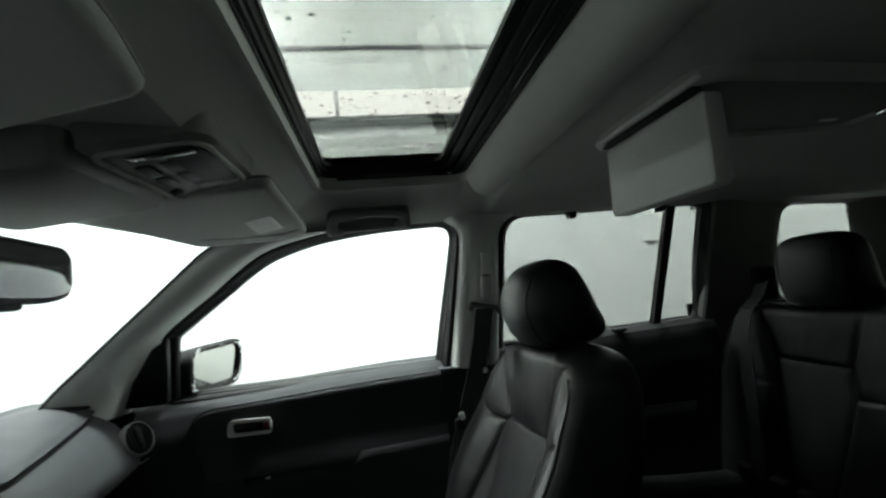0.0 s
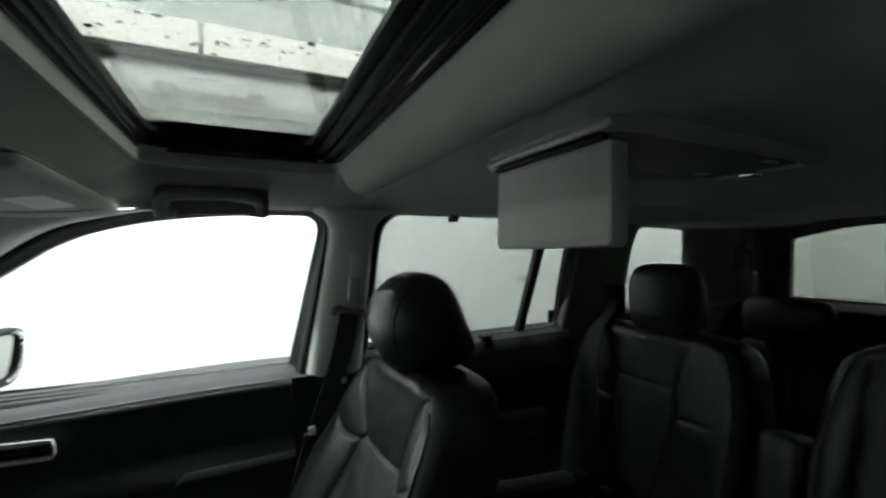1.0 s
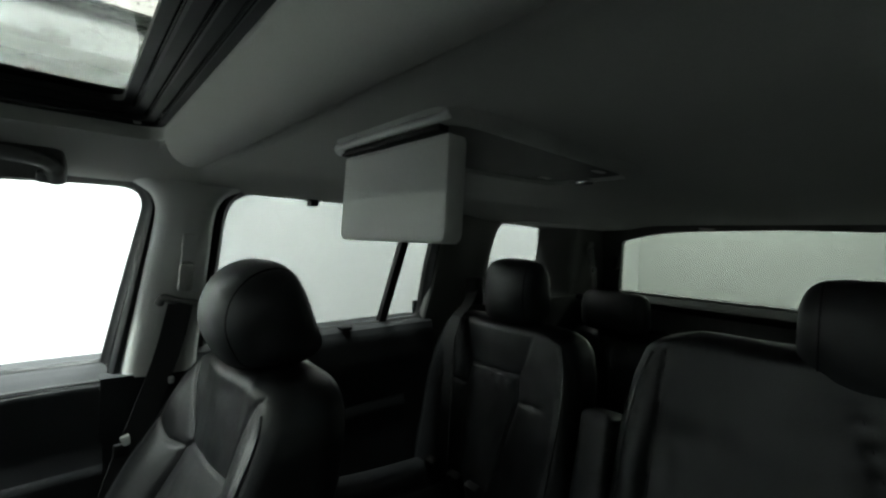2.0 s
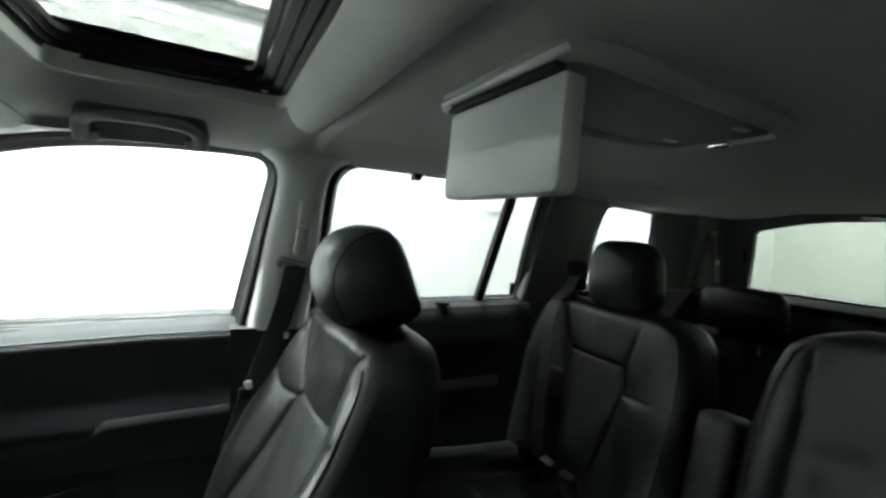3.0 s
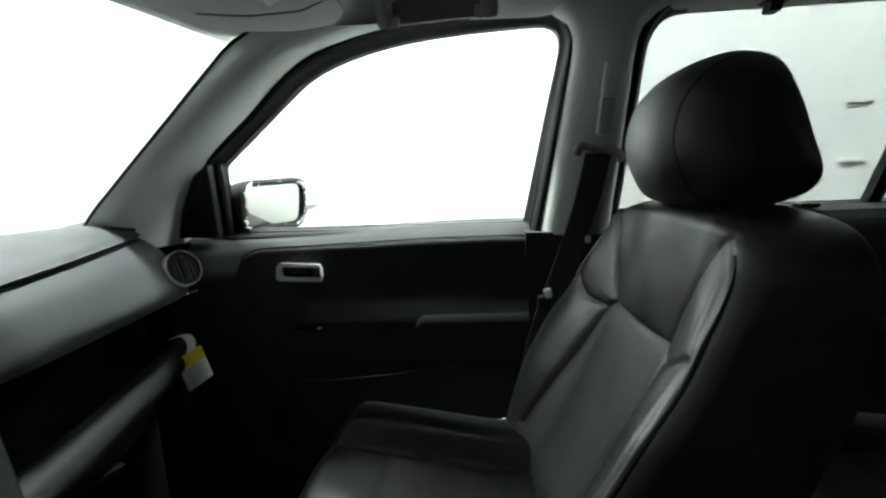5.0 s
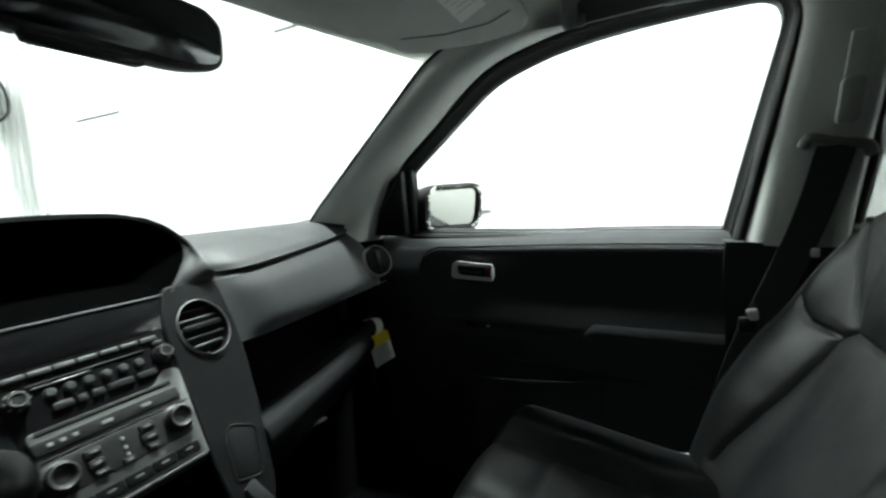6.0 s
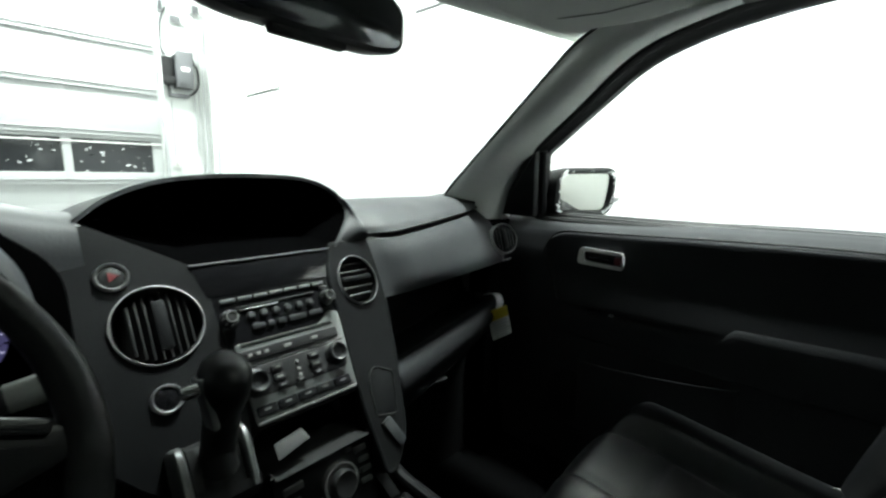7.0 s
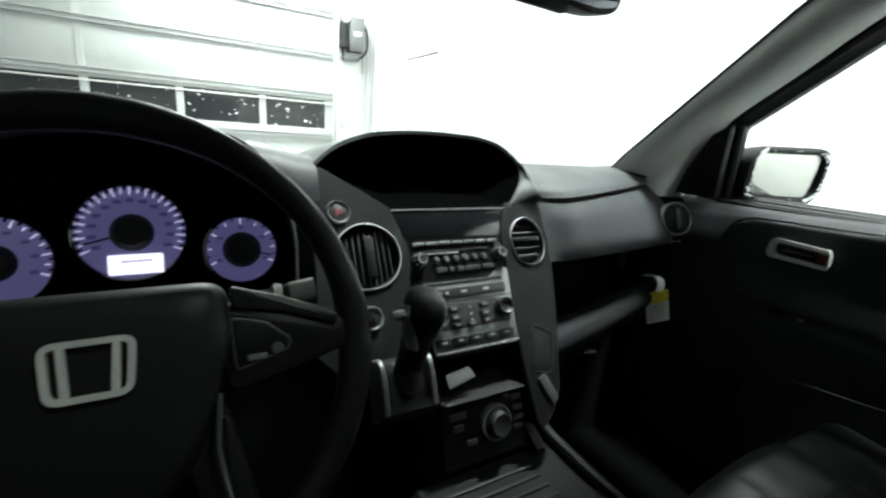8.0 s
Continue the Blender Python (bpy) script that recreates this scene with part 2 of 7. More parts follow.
def sheet(f, nu, nv, thick=0.0, away=(0, 0, 1), bm=None, skip=None):
    """A surface f(u, v), u and v from 0 to 1, with thickness along away."""
    bm = bm or bmesh.new()
    us = nu if isinstance(nu, (list, tuple)) else [i / nu for i in range(nu + 1)]
    vs = nv if isinstance(nv, (list, tuple)) else [i / nv for i in range(nv + 1)]
    top = [[Vector(f(u, v)) for v in vs] for u in us]
    off = Vector(away) * thick
    a = [[bm.verts.new(p) for p in row] for row in top]
    b = [[bm.verts.new(p + off) for p in row] for row in top] if thick else None
    keep = lambda i, j: 0 <= i < len(us) - 1 and 0 <= j < len(vs) - 1 and not (skip and skip((us[i] + us[i + 1]) / 2, (vs[j] + vs[j + 1]) / 2))
    for i in range(len(us) - 1):
        for j in range(len(vs) - 1):
            if not keep(i, j):
                continue
            bm.faces.new((a[i][j], a[i + 1][j], a[i + 1][j + 1], a[i][j + 1]))
            if b:
                bm.faces.new((b[i][j], b[i][j + 1], b[i + 1][j + 1], b[i + 1][j]))
                for (di, dj), (p, q) in {(-1, 0): ((i, j), (i, j + 1)), (1, 0): ((i + 1, j + 1), (i + 1, j)), (0, -1): ((i + 1, j), (i, j)), (0, 1): ((i, j + 1), (i + 1, j + 1))}.items():
                    if not keep(i + di, j + dj):
                        bm.faces.new((a[p[0]][p[1]], a[q[0]][q[1]], b[q[0]][q[1]], b[p[0]][p[1]]))
    loose = [v for v in bm.verts if not v.link_faces]
    bmesh.ops.delete(bm, geom=loose, context="VERTS")
    return bm


def spline(points, n, closed=False):
    """A smooth curve through the points (Catmull-Rom), n steps a span."""
    pts = [Vector(p) for p in points]
    out, m = [], len(pts)
    for i in range(m if closed else m - 1):
        p0 = pts[(i - 1) % m] if closed or i > 0 else pts[0] * 2 - pts[1]
        p1, p2 = pts[i], pts[(i + 1) % m]
        p3 = pts[(i + 2) % m] if closed or i + 2 < m else pts[-1] * 2 - pts[-2]
        for k in range(n):
            t = k / n
            out.append(0.5 * (2 * p1 + (p2 - p0) * t + (2 * p0 - 5 * p1 + 4 * p2 - p3) * t * t + (3 * p1 - p0 - 3 * p2 + p3) * t ** 3))
    if not closed:
        out.append(pts[-1])
    return out


def tube(path, radius, seg=8, bm=None, closed=False, flat=1.0, up=(0, 0, 1)):
    """A round or flattened bar along a path."""
    bm = bm or bmesh.new()
    pts = [Vector(p) for p in path]
    rings = []
    for i, p in enumerate(pts):
        a = pts[i - 1] if i or closed else p
        b = pts[(i + 1) % len(pts)] if i + 1 < len(pts) or closed else p
        t = (b - a).normalized()
        side = t.cross(Vector(up))
        side = side.normalized() if side.length > 1e-4 else Vector((1, 0, 0))
        nor = side.cross(t).normalized()
        r = radius[i] if isinstance(radius, (list, tuple)) else radius
        rings.append([p + side * (r * math.cos(k)) + nor * (r * flat * math.sin(k)) for k in (2 * math.pi * j / seg for j in range(seg))])
    if closed:
        rings.append(rings[0])
    bm = loft(rings, bm, caps=not closed)
    if closed:
        bmesh.ops.remove_doubles(bm, verts=bm.verts, dist=1e-6)
    return bm


def rounded(points, r, seg=5):
    """A closed 2D outline with its corners rounded; r: one radius or one a corner."""
    out, n = [], len(points)
    for i, p in enumerate(points):
        a, b, c = Vector(points[i - 1]), Vector(p), Vector(points[(i + 1) % n])
        rr = r[i] if isinstance(r, (list, tuple)) else r
        d1, d2 = (a - b), (c - b)
        cut = min(rr, d1.length * 0.45, d2.length * 0.45)
        s, e = b + d1.normalized() * cut, b + d2.normalized() * cut
        for k in range(seg + 1):
            t = k / seg
            out.append((1 - t) ** 2 * s + 2 * t * (1 - t) * b + t * t * e)
    return out


def grown(outline, d):
    """A closed 2D outline moved outwards by d."""
    pts = [Vector(p) for p in outline]
    area = sum(a.x * b.y - b.x * a.y for a, b in zip(pts, pts[1:] + pts[:1]))
    sign = 1 if area > 0 else -1
    out = []
    for i, p in enumerate(pts):
        t1, t2 = (p - pts[i - 1]), (pts[(i + 1) % len(pts)] - p)
        n1 = Vector((t1.y, -t1.x)).normalized() if t1.length > 1e-9 else Vector((0, 0))
        n2 = Vector((t2.y, -t2.x)).normalized() if t2.length > 1e-9 else n1
        n = (n1 + n2)
        n = n.normalized() if n.length > 1e-6 else n2
        out.append(p + n * (sign * d / max(0.5, n.dot(n2))))
    return out


def slab(outline, m, depth, r=0.0, bm=None, seg=2):
    """A plate: a 2D outline in the xy plane of m, depth thick along its +z, front edge rounded by r."""
    steps = [(0.0, 0.0)]
    if r > 0:
        steps += [(depth - r + r * math.sin(a), -r * (1 - math.cos(a))) for a in (math.pi / 2 * k / seg for k in range(seg + 1))]
    else:
        steps += [(depth, 0.0)]
    rings = [[m @ Vector((p[0], p[1], z)) for p in (grown(outline, g) if g else [Vector(q) for q in outline])] for z, g in steps]
    return loft(rings, bm)


def hoop(inner, outer, m, depth, bm=None):
    """A flat frame between two outlines with the same number of points."""
    bm = bm or bmesh.new()
    rows = [[bm.verts.new(m(p, z)) for p in o] for o, z in ((inner, 0), (inner, depth), (outer, depth), (outer, 0))]
    n = len(inner)
    for a, b in zip(rows, rows[1:] + rows[:1]):
        for i in range(n):
            j = (i + 1) % n
            bm.faces.new((a[i], a[j], b[j], b[i]))
    return bm


def plate_frame(x_axis, y_axis, at):
    """A pose whose x and y lie along the given directions."""
    x = Vector(x_axis).normalized()
    z = x.cross(Vector(y_axis)).normalized()
    y = z.cross(x)
    return Matrix(((x.x, y.x, z.x, at[0]), (x.y, y.y, z.y, at[1]), (x.z, y.z, z.z, at[2]), (0, 0, 0, 1)))


def rect(w, h):
    return [(-w / 2, -h / 2), (w / 2, -h / 2), (w / 2, h / 2), (-w / 2, h / 2)]


def ease(t):
    t = max(0.0, min(1.0, t))
    return t * t * (3 - 2 * t)


def mix(a, b, t):
    return a + (b - a) * t

# ---- the bay ----
X_F, X_B, Y_R, Y_L, Z_C = -7.0, 5.8, 2.2, -8.6, 4.1
D_L, D_R, D_T = -3.45, 1.52, 3.42


def block(x0, x1, y0, y1, z0, z1, r=0.0, bm=None):
    return box((x1 - x0, y1 - y0, z1 - z0), pose((x0 + x1) / 2, (y0 + y1) / 2, (z0 + z1) / 2), r, bm=bm)


tagged(part("floor", block(X_F - 0.3, X_B + 0.3, Y_L - 0.3, Y_R + 0.3, -0.2, 0.0), M_CONCRETE), "wet grey concrete workshop floor", "floor", kind="structure")
tagged(part("ceiling", block(X_F - 0.3, X_B + 0.3, Y_L - 0.3, Y_R + 0.3, Z_C, Z_C + 0.15), M_CEIL), "grey sheet-metal workshop ceiling", "ceiling", kind="structure")
tagged(part("wall_east", block(X_F, X_B, Y_R, Y_R + 0.2, 0, Z_C), M_WALL), "white ribbed wall beside the car", "wall", kind="structure")
tagged(part("wall_west", block(X_F, X_B, Y_L - 0.2, Y_L, 0, Z_C), M_WALL_DIM), "unseen ribbed workshop wall, greyed to cut light", "wall", kind="structure")
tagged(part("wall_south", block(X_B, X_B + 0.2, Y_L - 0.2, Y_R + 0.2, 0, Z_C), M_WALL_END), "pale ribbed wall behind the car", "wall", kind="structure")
front = block(X_F - 0.2, X_F, D_R, Y_R + 0.2, 0, Z_C)
block(X_F - 0.2, X_F, Y_L - 0.2, D_L, 0, Z_C, bm=front)
block(X_F - 0.2, X_F, D_L, D_R, D_T, Z_C, bm=front)
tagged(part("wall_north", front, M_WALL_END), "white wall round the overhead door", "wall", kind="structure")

# upper part of the side wall: sheet seams and the strip light seen through the sunroof
seams = block(-2.6, 1.3, Y_R - 0.006, Y_R - 0.001, 3.045, 3.075)
block(-2.6, 1.3, Y_R - 0.006, Y_R - 0.001, 2.515, 2.53, bm=seams)
tagged(part("trim", seams, M_BOX), "dark seams between the wall sheets", "trim", kind="structure")
for i in range(2, 6):
    x0 = -5.92 + i * 1.93
    fix = thing("strip_light", (x0 + 0.95, Y_R, 2.64), "long white fluorescent strip light on the wall", "light", "strip lights along the wall")
    part("housing", block(x0 - 0.01, x0 + 1.915, Y_R - 0.05, Y_R - 0.002, 2.56, 2.75, 0.006), M_GDOOR, fix)
    part("diffuser", slab(rounded(rect(1.905, 0.165), 0.01), plate_frame((1, 0, 0), (0, 0, 1), (x0 + 0.95, Y_R - 0.05, 2.655)), 0.025, 0.012), M_TUBE, fix, "glowing white diffuser")
    part("end_clip", block(x0 + 1.906, x0 + 1.924, Y_R - 0.078, Y_R - 0.05, 2.61, 2.70, 0.004), M_LABEL, fix)

# overhead door in sections, one with dark panes
gdoor = thing("overhead_door", (X_F, (D_L + D_R) / 2, 0), "white sectional overhead garage door with a row of dark windows", "garage door")
PANES = [(0.55, 1.40), (-0.47, 0.46), (-1.46, -0.56), (-2.43, -1.55), (-3.36, -2.52)]
levels = [0.0, 0.56, 1.09, 1.70, 2.27, 2.83, 3.40]
for i, (a, b) in enumerate(zip(levels, levels[1:])):
    if i == 2:
        sec = block(X_F + 0.0, X_F + 0.045, D_L, D_R, a + 0.004, 1.205, 0.004)
        block(X_F, X_F + 0.045, D_L, D_R, 1.62, b - 0.004, 0.004, bm=sec)
        edges = [D_L] + sorted(v for p in PANES for v in p) + [D_R]
        for e0, e1 in zip(edges[::2], edges[1::2]):
            block(X_F, X_F + 0.045, e0, e1, 1.205, 1.62, bm=sec)
    else:
        sec = block(X_F, X_F + 0.045, D_L, D_R, a + 0.004, b - 0.004, 0.004)
    part("section", sec, M_GDOOR, gdoor)
for a in levels[1:-1]:
    rail = block(X_F + 0.045, X_F + 0.085, D_L + 0.02, D_R - 0.02, a - 0.035, a - 0.022, 0.003)
    block(X_F + 0.045, X_F + 0.085, D_L + 0.02, D_R - 0.02, a + 0.022, a + 0.035, 0.003, bm=rail)
    block(X_F + 0.045, X_F + 0.055, D_L + 0.02, D_R - 0.02, a - 0.03, a + 0.03, bm=rail)
    part("strut", rail, M_GRAIL, gdoor, "galvanised steel strut")
for y in (0.505, -0.515, -1.505, -2.475):
    for a, b in zip(levels, levels[1:]):
        part("stile", block(X_F + 0.044, X_F + 0.052, y - 0.035, y + 0.035, a + 0.04, b - 0.04), M_GRAIL, gdoor)
part("glazing_bar", block(X_F + 0.046, X_F + 0.07, D_L + 0.02, D_R - 0.02, 1.572, 1.588, 0.003), M_LABEL, gdoor, "white bar across the panes")
rnd = random.Random(5)
for a, b in PANES:
    w = part("pane", block(X_F + 0.012, X_F + 0.022, a - 0.01, b + 0.01, 1.20, 1.625), M_NIGHT, gdoor, "dark wet window pane")
    drops = bmesh.new()
    for k in range(22):
        y, z, s = rnd.uniform(a + 0.03, b - 0.03), rnd.uniform(1.22, 1.60), 0.003 + 0.011 * rnd.random() ** 2.5
        lathe([(0, 0.6 * s), (0.7 * s, 0.4 * s), (s, 0)], plate_frame((0, 1, rnd.uniform(-0.6, 0.6)), (0, 0, 1), (X_F + 0.0221, y, z)), 7, drops, sx=rnd.uniform(1, 2.6))
    tagged(part("water_drops", drops, M_DRIP, w), kind="stuff")

# track, shaft, operator box, pipes and switch beside the door
track = block(X_F + 0.09, X_F + 0.14, D_R + 0.02, D_R + 0.055, 0, 3.3, 0.006)
tube(spline([(X_F + 0.115, D_R + 0.04, 3.25), (X_F + 0.2, D_R + 0.04, 3.52), (X_F + 0.5, D_R + 0.04, 3.66), (X_F + 3.0, D_R + 0.04, 3.7)], 8), 0.025, bm=track)
tagged(part("door_track", track, M_GRAIL), "galvanised steel overhead-door track on the wall", "track")
shaft = tube([(X_F + 0.14, D_L, 3.62), (X_F + 0.14, 2.12, 3.62)], 0.016, 10)
for y in (1.3, 1.62, 0.4):
    lathe([(0, -0.09), (0.05, -0.09), (0.055, 0.09), (0, 0.09)], plate_frame((0, 0, 1), (1, 0, 0), (X_F + 0.14, y, 3.62)), 16, shaft)
tagged(part("door_shaft", shaft, M_GRAIL), "steel torsion shaft with drums over the door", "shaft")
opbox = thing("door_operator", (X_F, 1.84, 2.25), "grey electric door operator box on the wall", "motor box")
part("case", block(X_F, X_F + 0.20, 1.73, 1.95, 2.36, 2.84, 0.015), M_BOX, opbox)
part("lid", block(X_F + 0.2, X_F + 0.215, 1.75, 1.93, 2.40, 2.80, 0.006), M_BOX, opbox)
part("gearbox", block(X_F + 0.02, X_F + 0.18, 1.58, 1.72, 2.40, 2.50, 0.012), M_BLACK, opbox)
part("chain_wheel", lathe([(0.04, -0.012), (0.07, -0.012), (0.072, 0.0), (0.07, 0.012), (0.04, 0.012)], plate_frame((0, 1, 0), (0, 0, 1), (X_F + 0.2, 1.66, 2.82)), 20), M_GRAIL, opbox)
part("motor", lathe([(0, -0.14), (0.07, -0.14), (0.075, -0.12), (0.075, 0.12), (0, 0.13)], pose(X_F + 0.11, 1.65, 2.62), 18), M_BLACK, opbox)
part("label_plate", block(X_F + 0.215, X_F + 0.219, 1.79, 1.89, 2.58, 2.63), M_LABEL, opbox)
part("conduit", tube(spline([(X_F + 0.06, 1.97, 2.8), (X_F + 0.10, 2.03, 2.6), (X_F + 0.08, 2.02, 2.4), (X_F + 0.05, 1.9, 2.28), (X_F + 0.06, 1.7, 2.27), (X_F + 0.06, 1.64, 2.45)], 6), 0.014), M_BLACK, opbox)
tray = block(X_F + 0.0, X_F + 0.12, 1.66, 1.9, 2.24, 2.29, 0.01)
part("bracket", tray, M_BOX, opbox)
for k, (y, z0, z1, r) in enumerate(((1.60, 2.2, 3.35, 0.010), (1.98, 1.5, 3.42, 0.013), (2.04, 1.2, 3.5, 0.010), (2.15, 1.3, 3.38, 0.008))):
    tagged(part("conduit", tube(spline([(X_F + 0.03, y, z0), (X_F + 0.03, y + 0.004, (z0 + z1) / 2), (X_F + 0.03, y, z1 - 0.1), (X_F + 0.06, y - 0.05, z1)], 5), r, 8), M_GRAIL), "thin steel conduit clipped to the wall", "conduit", "conduits beside the door")
for k, (y, z, w, h) in enumerate(((1.80, 3.26, 0.14, 0.10), (2.06, 3.44, 0.10, 0.12), (1.62, 3.40, 0.08, 0.14))):
    jb = thing("junction_box", (X_F, y, z), "small grey junction box on the wall", "junction box", "junction boxes")
    part("case", block(X_F, X_F + 0.07, y - w / 2, y + w / 2, z - h / 2, z + h / 2, 0.006), M_GRAIL, jb)
    part("cover", block(X_F + 0.07, X_F + 0.078, y - w / 2 + 0.008, y + w / 2 - 0.008, z - h / 2 + 0.008, z + h / 2 - 0.008, 0.002), M_BOX, jb)
hang = tube(spline([(X_F + 0.03, 1.70, 3.4), (X_F + 0.06, 1.62, 3.2), (X_F + 0.05, 1.60, 2.9), (X_F + 0.04, 1.66, 2.75)], 8), 0.012)
tagged(part("cable", hang, M_BOX), "grey electric cable hanging beside the door", "cable")
pipes = tube([(X_F + 0.05, 2.10, 0), (X_F + 0.05, 2.10, 3.2)], 0.016)
tube(spline([(X_F + 0.30, Y_R - 0.04, 1.15), (X_F + 0.30, Y_R - 0.04, 2.3), (X_F + 0.3, Y_R - 0.04, 3.0), (X_F + 0.45, Y_R - 0.04, 3.12), (X_F + 1.4, Y_R - 0.04, 3.16)], 6), 0.017, bm=pipes)
tagged(part("pipe", pipes, M_GRAIL), "grey conduit pipes in the wall corner", "pipe")
sw = thing("wall_switch", (X_F, 1.69, 1.25), "small grey push-button switch box with cable", "switch")
part("case", block(X_F, X_F + 0.05, 1.655, 1.725, 1.27, 1.42, 0.008), M_LABEL, sw)
part("button", block(X_F + 0.05, X_F + 0.06, 1.68, 1.70, 1.36, 1.385, 0.003), M_BOX, sw)
part("button", block(X_F + 0.05, X_F + 0.06, 1.68, 1.70, 1.31, 1.335, 0.003), M_RED, sw)
part("cable", tube([(X_F + 0.02, 1.69, 1.42), (X_F + 0.02, 1.69, 2.2)], 0.006), M_GRAIL, sw)
for x0, x1, z in ((-5.77, -4.86, 2.21),):
    tagged(part("wall_rail", tube([(x0, Y_R - 0.012, z), (x1, Y_R - 0.012, z)], 0.009, 6), M_GRAIL), "thin metal rail on the white wall", "rail")
for x, z in ((1.93, 1.62), (1.93, 1.33), (-0.95, 1.18), (2.25, 1.24)):
    hook = thing("wall_hook", (x, Y_R, z), "small worn metal bracket on the wall", "bracket", "wall brackets")
    part("plate", block(x - 0.06, x + 0.06, Y_R - 0.008, Y_R - 0.001, z - 0.010, z + 0.010, 0.002), M_LABEL, hook)
    part("lip", tube([(x - 0.04, Y_R - 0.012, z - 0.008), (x + 0.04, Y_R - 0.012, z - 0.006)], 0.003, 6), M_GRAIL, hook)


# ---- the car's shell ----
def y_glass(z):
    return 0.851 - 0.34 * (z - 1.2)


FRONT_WINDOW = rounded([(-0.588, 1.192), (-0.559, 1.355), (-0.433, 1.442), (-0.287, 1.543), (-0.158, 1.580), (-0.03, 1.597), (0.099, 1.604), (0.243, 1.606), (0.209, 1.412), (0.174, 1.200)], [0.004, 0.01, 0.09, 0.09, 0.08, 0.06, 0.06, 0.055, 0.1, 0.006], 6)
REAR_WINDOW = rounded([(0.392, 1.213), (0.400, 1.41), (0.404, 1.614), (0.75, 1.617), (1.076, 1.611), (1.076, 1.42), (1.10, 1.235)], [0.01, 0.1, 0.075, 0.1, 0.02, 0.1, 0.035], 6)
QUARTER = rounded([(1.560, 1.27), (1.552, 1.45), (1.575, 1.612), (1.75, 1.607), (1.896, 1.600), (1.908, 1.45), (1.915, 1.27)], [0.03, 0.08, 0.09, 0.1, 0.02, 0.08, 0.03], 6)


def on_plane(s, inboard=0.0, base=0.851, slope=0.34):
    """Maps (x, z) of a side outline, and a depth inboard, to the tilted plane of the glass; s: +1 passenger's side, -1 driver's."""
    return lambda p, d=0.0: Vector((p[0], s * (base - slope * (p[1] - 1.2) - inboard - d), p[1]))


def filled(points):
    bm = bmesh.new()
    bm.faces.new([bm.verts.new(p) for p in points])
    return bm


def pane(name, outline, m, material, parent, thick=0.004):
    bm = bmesh.new()
    a = [bm.verts.new(m(p, 0.0)) for p in outline]
    b = [bm.verts.new(m(p, -thick)) for p in outline]
    bm.faces.new(a)
    bm.faces.new(b[::-1])
    for i in range(len(a)):
        j = (i + 1) % len(a)
        bm.faces.new((a[i], b[i], b[j], a[j]))
    return part(name, bm, material, parent)


def headliner_z(x, y):
    """The lining's height: crowned across, falling to the windscreen, dipping to the rails above the windows."""
    zc = 1.668 - 0.054 * ease((-0.112 - x) / 0.062) - 0.012 * ease((-0.2 - x) / 0.25) - 0.022 * ease((x - 0.312) / 0.03) - 0.012 * ease((x - 1.6) / 0.7)
    a = abs(y)
    zc -= 0.010 * ease((0.16 - a) / 0.06) * ease((-0.118 - x) / 0.04)
    rail = 1.613 - 0.016 * ease((-0.10 - x) / 0.3)
    z = mix(zc, min(zc, rail), ease((a - 0.46) / 0.22)) + 0.010 * math.exp(-((a - 0.475) / 0.035) ** 2) * (1 if -0.2 < x < 0.24 else 0)
    return z + 0.035 * math.exp(-((x - 0.318) / 0.007) ** 2) * ease((0.437 - a) / 0.018)


SUN_X0, SUN_X1, SUN_Y = -0.105, 0.235, 0.427
X0, X1, YM = -0.425, 2.32, 0.708
xs = sorted({*np.round(np.linspace(X0, SUN_X0, 10), 4), *np.round(np.linspace(SUN_X0, SUN_X1, 6), 4), *np.round(np.linspace(SUN_X1, 0.37, 46), 4), *np.round(np.linspace(0.37, X1, 24), 4)})
ys = sorted({*np.round(np.linspace(-YM, -SUN_Y, 20), 4), *np.round(np.linspace(-SUN_Y, SUN_Y, 10), 4), *np.round(np.linspace(SUN_Y, YM, 20), 4)})


def liner_x(x, y):
    # the front edge bows forward to the middle of the windscreen
    return x - 0.12 * (1 - (y / YM) ** 2) * ease((-0.16 - x) / 0.265)


hl = sheet(lambda u, v: (liner_x(u, v), v, headliner_z(u, v)), [float(x) for x in xs], [float(y) for y in ys], 0.012, (0, 0, 1), skip=lambda u, v: SUN_X0 < u < SUN_X1 and abs(v) < SUN_Y)
for s in (-1, 1):
    sheet(lambda u, v: (u, s * mix(0.690, 0.80, v), headliner_z(u, 0.70) - 0.002 - 0.004 * v), [1.13 + 0.1 * k for k in range(13)], [0, 0.5, 1], 0.01, (0, 0, 1), bm=hl)
tagged(part("headliner", hl, M_LINER), "light grey fabric headliner of the car", "headliner", kind="structure")
roof = sheet(lambda u, v: (u - 0.1 * (1 - v * v / 0.6) * ease((-0.16 - u) / 0.26), v, headliner_z(u, v) + 0.065), [float(x) for x in xs], [float(y) for y in ys], 0.004, (0, 0, 1), skip=lambda u, v: -0.12 < u < SUN_X1 and abs(v) < SUN_Y)
tagged(part("roof", roof, M_PAINT), "dark painted steel roof of the car", "car roof", kind="structure")

# sunroof: trim lip, stepped black frame, tinted wet pane
sun = thing("sunroof", (0.06, 0, 1.66), "closed tinted glass sunroof wet with drops in a black frame", "sunroof")


def hole(x0, x1, yh, r):
    return rounded([(x0, -yh), (x1, -yh), (x1, yh), (x0, yh)], r, 6)


